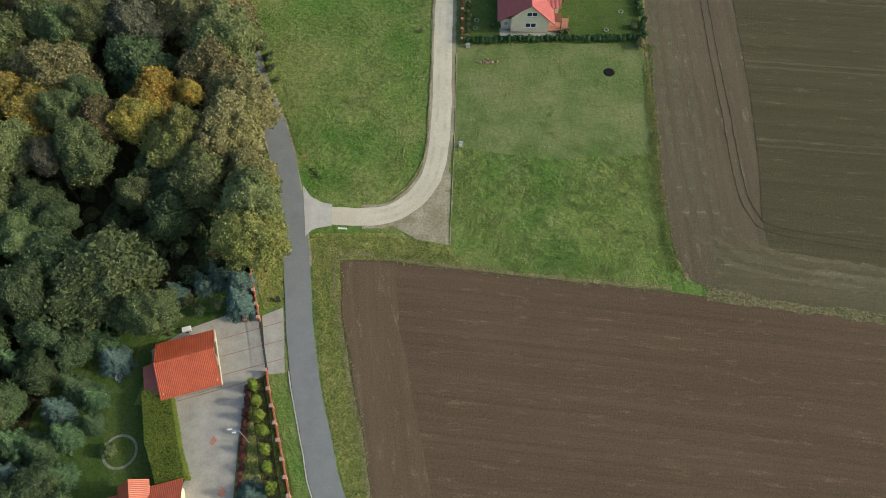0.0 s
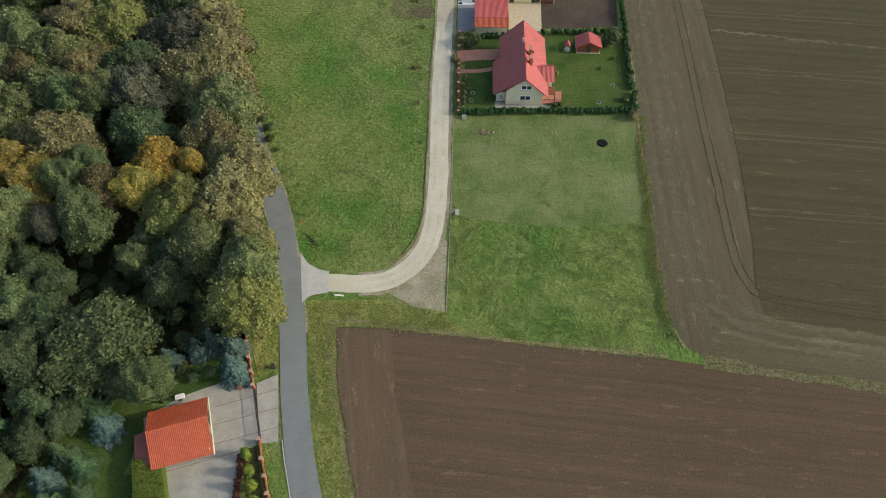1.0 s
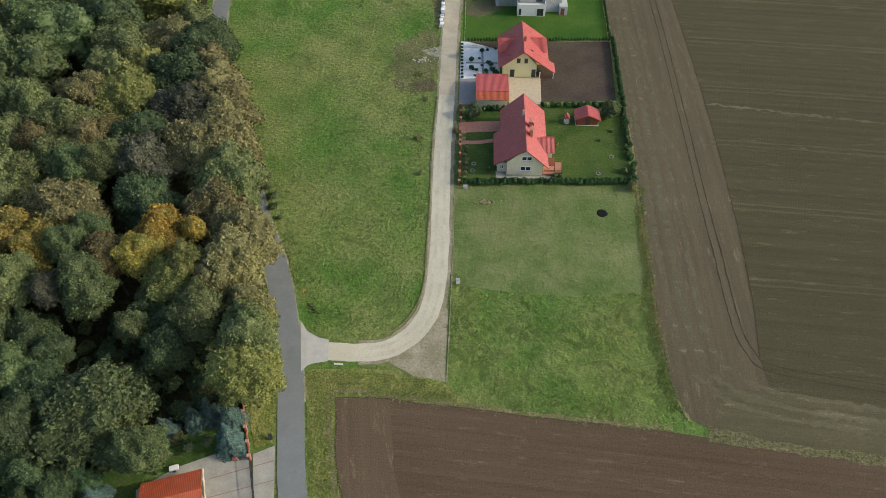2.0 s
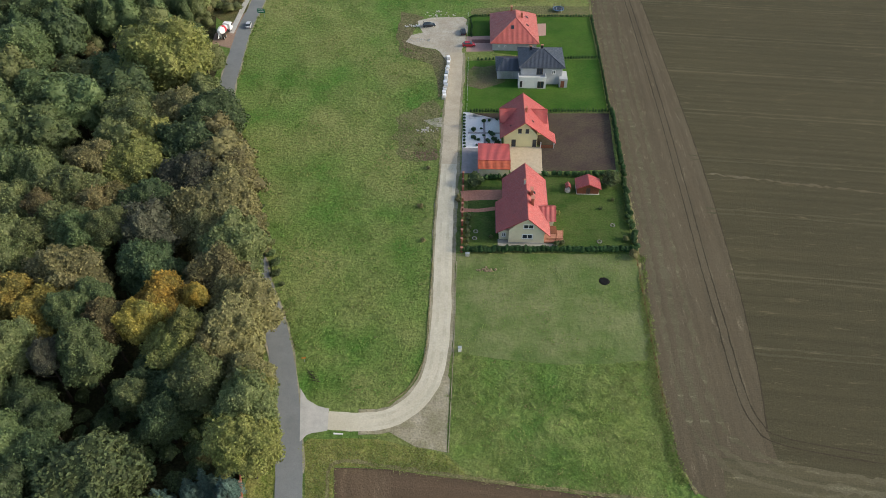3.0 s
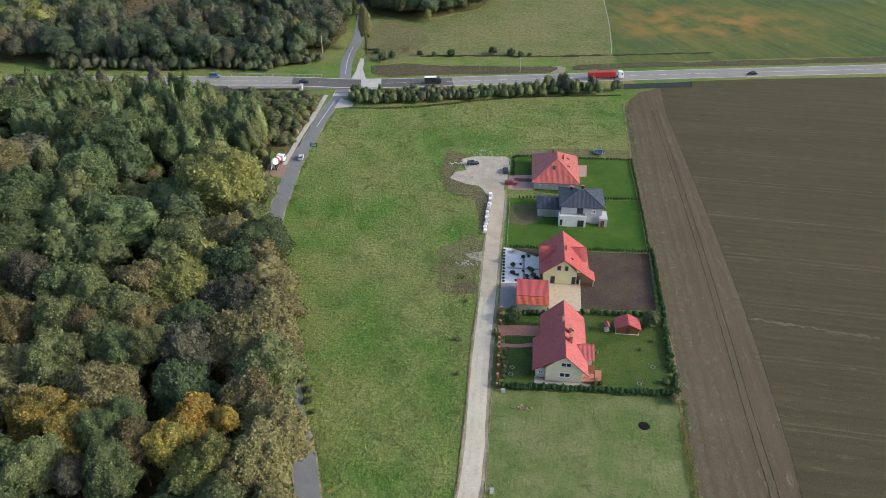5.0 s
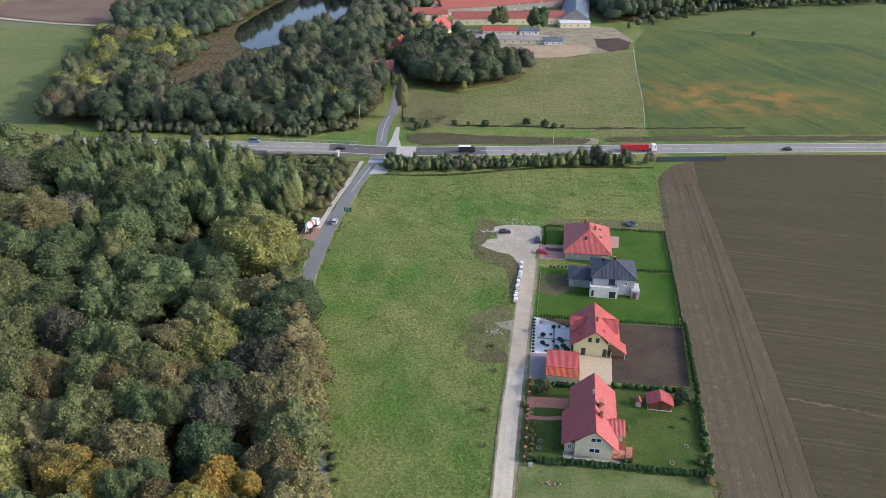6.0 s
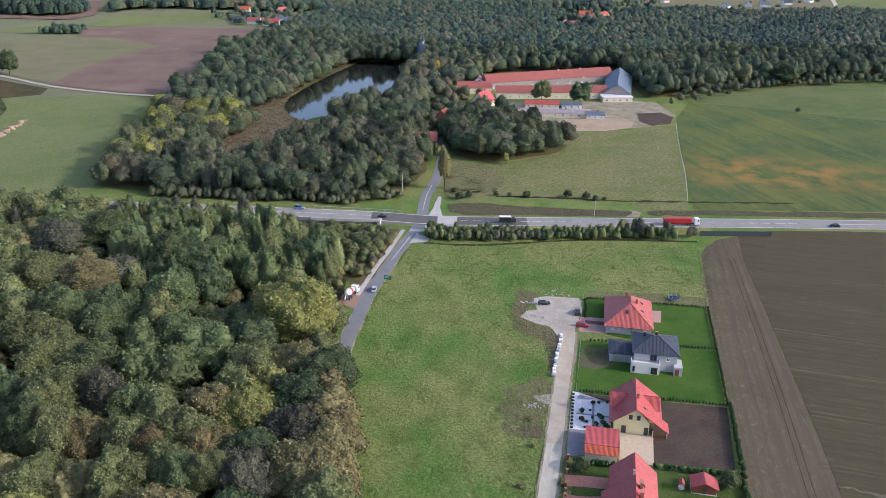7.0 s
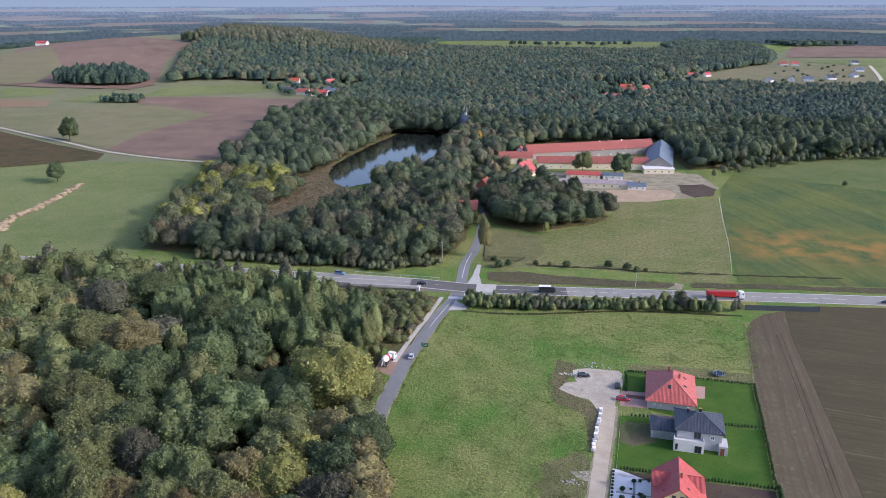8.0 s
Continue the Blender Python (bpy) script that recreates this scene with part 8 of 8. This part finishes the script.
sheet("field_far_grass", [(60, 1120), (230, 1100), (380, 1180), (700, 1040), (1000, 1300), (1200, 2300), (480, 2270), (330, 1840), (200, 1500), (90, 1330)], 0.3, M["pale_green"], "dull green grassland between fields", cut=5)
sheet("field_pasture", [(-235, 322), (-232, 332), (-246, 375), (-286, 522), (-305, 533), (-353, 538), (-418, 556), (-404, 525), (-458, 484), (-640, 430), (-640, 290), (-308, 305)], 0.15, M["green_field"], "bright green pasture", cut=1)
sheet("field_dark", [(-600, 630), (-486, 578), (-414, 550), (-404, 527), (-458, 486), (-640, 440), (-760, 640)], 0.3, M["dark_field"], "dark fallow field with brown patches", cut=2)
sheet("field_pale", [(-720, 690), (-594, 642), (-423, 568), (-440, 655), (-431, 768), (-394, 834), (-542, 796), (-665, 730)], 0.5, M["pale_field"], "pale greenish stubble field", cut=2)
sheet("field_brown", [(-423, 564), (-353, 546), (-306, 543), (-303, 571), (-300, 620), (-345, 720), (-366, 758), (-352, 802), (-302, 851), (-364, 905), (-429, 890), (-515, 800), (-431, 766), (-442, 655)], 0.55, M["brown_field"], "reddish brown ploughed field", cut=2)
sheet("field_brown", [(-545, 800), (-394, 836), (-429, 890), (-500, 880), (-590, 840)], 0.6, M["brown_field"], "brown fallow strip", cut=2)
sheet("field_green", [(-584, 860), (-585, 927), (-509, 973), (-457, 1008), (-430, 960), (-446, 946), (-546, 864)], 0.6, M["green_field"], "narrow bright green field", cut=2)
sheet("field_green", [(-784, 850), (-727, 865), (-687, 835), (-734, 794)], 0.6, M["green_field"], "narrow bright green field", cut=2)
sheet("field_green", [(-655, 795), (-633, 861), (-588, 867), (-600, 803)], 0.6, M["green_field"], "narrow green field", cut=2)
sheet("field_ochre", [(-760, 800), (-725, 786), (-667, 800), (-642, 759), (-687, 738), (-790, 740)], 0.6, M["ochre_field"], "ochre stubble strip", cut=2)
sheet("field_hill", [(-830, 870), (-1024, 1163), (-1130, 1400), (-852, 1290), (-740, 1250), (-690, 1090), (-610, 930), (-620, 891), (-736, 870)], 1.2, M["brown_field"], "reddish brown ploughed hill", cut=4)
sheet("field_hill_grass", [(-1300, 1000), (-1000, 1100), (-968, 1179), (-810, 1005), (-764, 888), (-830, 868), (-1000, 860)], 1.6, M["pale_field"], "pale grassy hillside", cut=4)
ribbon("track", [(-800, 735), (-594, 637), (-486, 589), (-416, 557), (-353, 541), (-305, 536)], -1.9, 1.9, 0.7, plain_mat("chalky_track", (0.38, 0.34, 0.26), 0.95), 8.0, 0.2, "pale chalky farm track")
sheet("field_meadow_north", [(-44, 330), (60, 345), (61, 358), (65, 398), (72, 507), (44, 490), (-6, 488), (0, 450), (-3, 427), (-40, 400), (-62, 408), (-60, 360)], 0.12, ground_mat("grazed_meadow", (0.125, 0.165, 0.050), (0.180, 0.192, 0.072), (0.225, 0.205, 0.100), 0.02, 0.07, 0.6, fine_amt=0.4, relief=0.3), "grazed olive-green meadow", cut=1)
sheet("field_crop", [(62, 346), (300, 376), (420, 440), (330, 520), (185, 549), (129, 571), (90, 580), (76, 530), (68, 447)], 0.14, M["crop"], "field of yellowing green crop", cut=1)
sheet("field_meadow_east", [(92, 582), (129, 573), (185, 551), (330, 522), (420, 640), (300, 700), (222, 676), (172, 663), (133, 631), (95, 604)], 0.16, ground_mat("east_meadow", (0.088, 0.135, 0.040), (0.125, 0.158, 0.055), (0.155, 0.170, 0.070), 0.02, 0.1, 0.8, fine_amt=0.3), "green meadow below the wood", cut=1)
sheet("rough_scrub", [(-57, 352), (-34, 355), (-28, 372), (-36, 398), (-56, 405), (-61, 385)], 0.18, M["weeds"], "brownish rough grass beside the side road", wobble=3.0)
sheet("reed_bed", [(-214, 348), (-166, 344), (-150, 380), (-148, 425), (-160, 472), (-176, 480), (-192, 496), (-204, 522), (-210, 560), (-222, 590), (-226, 505), (-224, 450), (-216, 390)], 0.3, M["reed"], "brown reed bed beside the pond", wobble=2.0)
M["reed_blade"] = leaf_mat("reed_blades", (0.215, 0.172, 0.105), (0.180, 0.160, 0.090), 0.2, 0.6, 0.0)
tufts("reeds", [(-212, 360), (-166, 355), (-152, 390), (-152, 425), (-164, 466), (-178, 478), (-196, 498), (-210, 545), (-214, 600), (-226, 590), (-224, 505), (-222, 440)], 12000, ["reed_blade", "leaf_olive"], 0.6, 77, "brown reeds and low willow beside the pond", clump=0.05, bias=0.4)
water, nt, bs = mat_base("pond_water", 0.06, 0.5)
bs.inputs["Base Color"].default_value = (0.018, 0.022, 0.018, 1)
bump(nt, bs, noise_fac(nt, place_tex(nt), 0.8, 3), 0.15, 0.02)
sheet("pond", [(-203, 520), (-190, 495), (-176, 480), (-165, 495), (-152, 515), (-142, 540), (-140, 590), (-146, 650), (-160, 714), (-198, 708), (-206, 640), (-209, 580), (-209, 545)], 0.35, water, "dark pond reflecting the sky", wobble=2.0)
sheet("farm_yard", [(-52, 560), (-36, 512), (-6, 500), (43, 496), (62, 505), (76, 535), (66, 575), (50, 580), (30, 572)], 0.14, M["grit"], "bare gravel farmyard", wobble=1.0)
sheet("riding_arena", [(-6, 498), (-3, 484), (10, 482), (26, 485), (43, 496), (46, 512), (40, 520), (18, 518), (0, 512)], 0.3, M["sand"], "sandy riding arena", wobble=0.8)
sheet("soil_pile_ground", [(49, 536), (66, 543), (73, 530), (70, 512), (57, 503), (50, 514)], 0.3, M["yard"], "churned brown soil", wobble=1.5)


def plain_house(x, y, w, d, eave, ridge, turn, wall, roof, label, name="house", windows=3, base=None):
    """A gabled house with its ridge along its length w."""
    z = float(ground_z(x, y)) if base is None else base
    o = empty(name, pose(x, y, z, 0, 0, turn - 90), label, name.replace("_", " "))
    gable_block(o, -d / 2, d / 2, -w / 2, w / 2, eave, 0, ridge - 0.15, M[wall])
    e = 0.5
    k = (ridge - eave) / (d / 2)
    slope(o, (d / 2 + e, -w / 2 - e, eave - e * k), (d / 2 + e, w / 2 + e, eave - e * k), (0, w / 2 + e, ridge), (0, -w / 2 - e, ridge), roof["Y"], course=0.8)
    slope(o, (-d / 2 - e, w / 2 + e, eave - e * k), (-d / 2 - e, -w / 2 - e, eave - e * k), (0, -w / 2 - e, ridge), (0, w / 2 + e, ridge), roof["Y"], course=0.8)
    for i in range(windows):
        v = -w / 2 + (i + 0.5) * w / windows
        for u, f in ((d / 2, "e"), (-d / 2, "w")):
            window(o, (u, v, min(1.0, eave * 0.3)), 1.3, min(1.5, eave * 0.5), f)
    if windows:
        window(o, (0, -w / 2, eave * 0.75), 1.3, 1.3, "s")
        chimney(o, 0.3, w * 0.15, ridge - 1, ridge + 0.9)
    return o


plain_house(-12, 583, 84, 12, 5.0, 9.0, 9, "cream", R_BRICK, "long cream farm wing with brick-red roof", "farm_wing", 12)
rear = plain_house(-16, 632, 112, 14, 6.0, 11.5, 27, "stonewall", R_BRICK, "long old barn with brick-red roof", "barn", 10)
for v in (9, 29):
    part("fire_wall", prism([(-7.6, v - 0.3), (7.6, v - 0.3), (7.6, v + 0.3), (-7.6, v + 0.3)], 5.2, 6.0), M["white"], rear)
    part("fire_wall", prism([(-0.8, v - 0.3), (0.8, v - 0.3), (0.8, v + 0.3), (-0.8, v + 0.3)], 6.0, 12.0), M["white"], rear)
plain_house(40, 618, 74, 20, 5.0, 11.5, 86, "stonewall", R_STEEL, "big barn with blue-grey steel roof", "barn", 6)
an = empty("annex", pose(37, 577, 0, 0, 0, 9), "low annex with white flat roof", "annex")
part("wall", box(-11, 11, -5, 5, 0, 3.6), M["cream"], an)
part("roof", box(-11.5, 11.5, -5.5, 5.5, 3.6, 3.9, 0.05), M["truck_white"], an)
for i in range(4):
    window(an, (-8 + i * 5, -5, 1.0), 1.8, 1.4, "s")
plain_house(-7, 524, 48, 13, 3.2, 4.6, 2, "cream", two_way("roof_pale", (0.36, 0.30, 0.28), period=0.6), "long low stable with pale roof", "stable", 9)
plain_house(-17, 548, 24, 9, 3.2, 5.0, 3, "cream", R_RED, "low stable with red roof", "stable", 5)
plain_house(4, 549, 14, 9, 3.2, 4.6, 3, "white", R_STEEL, "low shed with pale blue roof", "shed", 3)
plain_house(20, 522, 12, 12, 3.0, 4.4, 3, "white", R_STEEL, "low shed with pale blue roof", "shed", 3)
plain_house(-82, 431, 15, 10, 5.5, 9.5, 5, "brick", R_BRICK, "red brick house with brick-red roof", windows=4)
plain_house(-78, 478, 9, 9, 8.0, 12.5, 80, "brick", R_ORANGE, "tall brick house with orange-red roof", windows=2)
plain_house(-60, 545, 16, 13, 4.0, 11.0, 70, "cream", R_RED, "house with steep dark red roof", windows=3)
plain_house(-72, 590, 26, 10, 5.0, 9.0, 12, "cream", R_BRICK, "farmhouse with brick-red roof", windows=5)
plain_house(-71, 612, 10, 8, 5.5, 9.5, 95, "white", R_RED, "white house with red roof", windows=2)
ch = empty("chapel", pose(-134, 702, 0, 0, 0, 30), "grey chapel with slate roof and spire among trees", "chapel")
gable_block(ch, -6, 6, -9, 9, 11, 0, 20, R_DARK["X"])
slope(ch, (6.6, -9.6, 11.4), (6.6, 9.6, 11.4), (0, 9.6, 20.2), (0, -9.6, 20.2), R_DARK["Y"], course=0.8)
slope(ch, (-6.6, 9.6, 11.4), (-6.6, -9.6, 11.4), (0, -9.6, 20.2), (0, 9.6, 20.2), R_DARK["Y"], course=0.8)
part("turret", cyl(0, 0, 19.4, 22.6, 1.3, 1.1, 8), M["greywall"], ch)
part("spire", cyl(0, 0, 22.6, 29.5, 1.7, 0.05, 8), R_DARK["Y"], ch)
part("window", box(-0.8, 0.8, -9.06, -9.02, 6, 11), M["glass"], ch)
for x, y, w, d, rf, tn in ((-447, 1024, 16, 10, R_ORANGE, 10), (-420, 945, 14, 9, R_DARK, 30), (-398, 940, 16, 10, R_BRICK, 0), (-374, 937, 20, 10, R_RED, 12), (-397, 1038, 14, 10, R_CORAL, 60), (-374, 965, 12, 9, R_DARK, 70), (-360, 958, 12, 9, R_STEEL, 20)):
    plain_house(x, y, w, d, 4.0, 8.0, tn, "white", rf, "village house with coloured roof far off", windows=3)
for x, y, w, d, rf, tn in ((127, 1329, 16, 10, R_CORAL, 5), (151, 1344, 12, 9, R_RED, 40), (61, 1396, 16, 10, R_RED, 5), (18, 1122, 16, 10, R_ORANGE, 10), (43, 1113, 18, 11, R_ORANGE, 60), (5, 1003, 12, 10, R_BRICK, 30), (22, 1085, 14, 10, R_BRICK, 5), (-8, 1010, 10, 9, R_CORAL, 70)):
    plain_house(x, y, w, d, 4.5, 8.5, tn, "white", rf, "hamlet house with red roof among trees", windows=3)
for x, y, rf, tn in ((235, 1271, R_DARK, 60), (273, 1296, R_DARK, 80), (299, 1302, R_STEEL, 5), (340, 1337, R_DARK, 20), (386, 1384, R_DARK, 50), (425, 1496, R_STEEL, 10), (463, 1666, R_DARK, 15), (341, 1613, R_CORAL, 5), (320, 1609, R_BRICK, 5)):
    plain_house(x, y, 14, 11, 4.2, 8.5, tn, "white", rf, "new white house with grey roof", windows=3)
plain_house(-1040, 1245, 20, 12, 5, 9, 10, "white", R_RED, "white hilltop house with red roof", windows=3)
sheet("hamlet_soil", [(83, 1137), (98, 1232), (202, 1326), (172, 1170)], 0.8, M["dark_field"], "dark ploughed hamlet field", cut=2)
sheet("hamlet_meadow", [(139, 1312), (205, 1484), (314, 1608), (494, 1672), (420, 1330), (374, 1205), (226, 1160), (197, 1238)], 0.8, M["pale_field"], "pale meadow beside the new houses", cut=2)
sheet("far_meadow", [(-500, 1900), (-200, 1890), (0, 1910), (150, 1960), (130, 2200), (120, 2440), (-440, 2420)], 1.0, M["green_field"], "bright green meadow beyond the far forest", cut=4)
sheet("far_brown", [(368, 1832), (457, 2224), (742, 2404), (1100, 2300), (700, 1900), (583, 1875)], 0.9, M["brown_field"], "far brown field", cut=2)
sheet("far_green", [(356, 1716), (572, 1839), (800, 1800), (480, 1300), (405, 1282), (481, 1629)], 0.9, M["green_field"], "far green field", cut=2)
ribbon("far_road", [(481, 1629), (430, 1400), (380, 1200)], -3, 3, 1.2, M["gravel"], 20, 0, "pale new road beside the houses")
ribbon("far_road", [(75, 1134), (88, 1220), (98, 1304)], -3, 3, 1.2, M["gravel"], 20, 0, "pale road into the hamlet")
for poly, mt in (([(-560, 2390), (-370, 2400), (-60, 2480), (-70, 2540), (-420, 2480)], "green_field"), ([(-1700, 2000), (-1250, 1950), (-1050, 2250), (-1250, 2330)], "pale_field"), ([(100, 2440), (330, 2400), (380, 2500), (150, 2560)], "brown_field")):
    sheet("far_field", poly, 2.5, M[mt], "distant farm field between woods", cut=4)
for i, (x, y, r, hh, mt) in enumerate(((-483, 596, 9, 22, "leaf_dark"), (-382, 453, 7, 15, "leaf_dark"), (-302, 552, 8, 16, "leaf_dark"), (-58, 358, 3.6, 22, "leaf_brown"), (-91, 357, 6, 15, "leaf_gold"), (-18, 560, 7, 17, "leaf_olive"), (10, 556, 8, 18, "leaf_dark"), (-112, 640, 6, 16, "leaf_orange"), (-100, 632, 4, 14, "leaf_brown"), (-31, 404, 2, 7, "leaf_gold"), (133, 640, 3, 9, "leaf_gold"), (176, 660, 13, 17, "leaf_dark"), (161, 558, 1.8, 4, "leaf_dark"), (-70, 405, 3, 10, "leaf_olive"))):
    ch_ = hh * 0.85
    tree("tree", x, y, MID_ME[i % 4], hh - ch_, ch_ / 9.0, r / 4.2, mt, f"lone {WORDS[mt]} tree beyond the main road", i * 63, "lone trees")
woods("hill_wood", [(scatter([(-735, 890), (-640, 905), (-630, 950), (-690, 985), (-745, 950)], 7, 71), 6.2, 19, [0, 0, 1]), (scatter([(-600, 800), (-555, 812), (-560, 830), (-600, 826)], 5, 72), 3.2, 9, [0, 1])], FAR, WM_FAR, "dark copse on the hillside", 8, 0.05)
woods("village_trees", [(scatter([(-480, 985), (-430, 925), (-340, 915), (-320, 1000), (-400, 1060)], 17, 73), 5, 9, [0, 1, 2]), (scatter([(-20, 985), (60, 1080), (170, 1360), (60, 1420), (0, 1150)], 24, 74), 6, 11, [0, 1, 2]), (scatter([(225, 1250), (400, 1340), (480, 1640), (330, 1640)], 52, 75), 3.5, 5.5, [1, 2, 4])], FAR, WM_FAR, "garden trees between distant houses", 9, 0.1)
ribbon("straw_row", [(-330, 340), (-344, 365), (-346, 390), (-354, 423), (-362, 452)], -3.4, 3.4, 0.25, M["ochre_field"], 3.0, 1.2, "row of spread straw across the pasture")
rows = random.Random(15)
bm = bmesh.new()
for x, y in spline([(-330, 340), (-344, 365), (-346, 390), (-354, 423), (-362, 452)], 1.5)[:, :2]:
    k_ = rows.uniform(0.8, 2.2)
    bmesh.ops.create_icosphere(bm, subdivisions=1, radius=1.0, matrix=Matrix.Translation((x + rows.uniform(-2.6, 2.6), y, 0.4)) @ Matrix.Diagonal((k_ * 1.3, k_, k_ * 0.5, 1)))
tagged(part("straw_heaps", bm, ground_mat("pale_straw", (0.42, 0.34, 0.21), (0.50, 0.42, 0.27), (0.33, 0.24, 0.14), 0.1, 0.5, 2.0)), "row of straw heaps across the pasture", "straw", kind="stuff")
HOUSES = [(-82, 431, 11), (-78, 478, 8), (-60, 545, 12), (-72, 590, 15), (-71, 612, 8), (-66, 400, 4), (-68, 440, 4), (-74, 470, 4)]
woods("farmstead_trees", [(scatter([(-104, 470), (-90, 430), (-70, 450), (-62, 505), (-44, 520), (-46, 555), (-66, 570), (-92, 606), (-112, 560)], 9.5, 81, HOUSES), 4.8, 11, [0, 1, 2, 1, 4, 2])], FARM, WM_MID, "green and olive trees round the farmstead", 12)
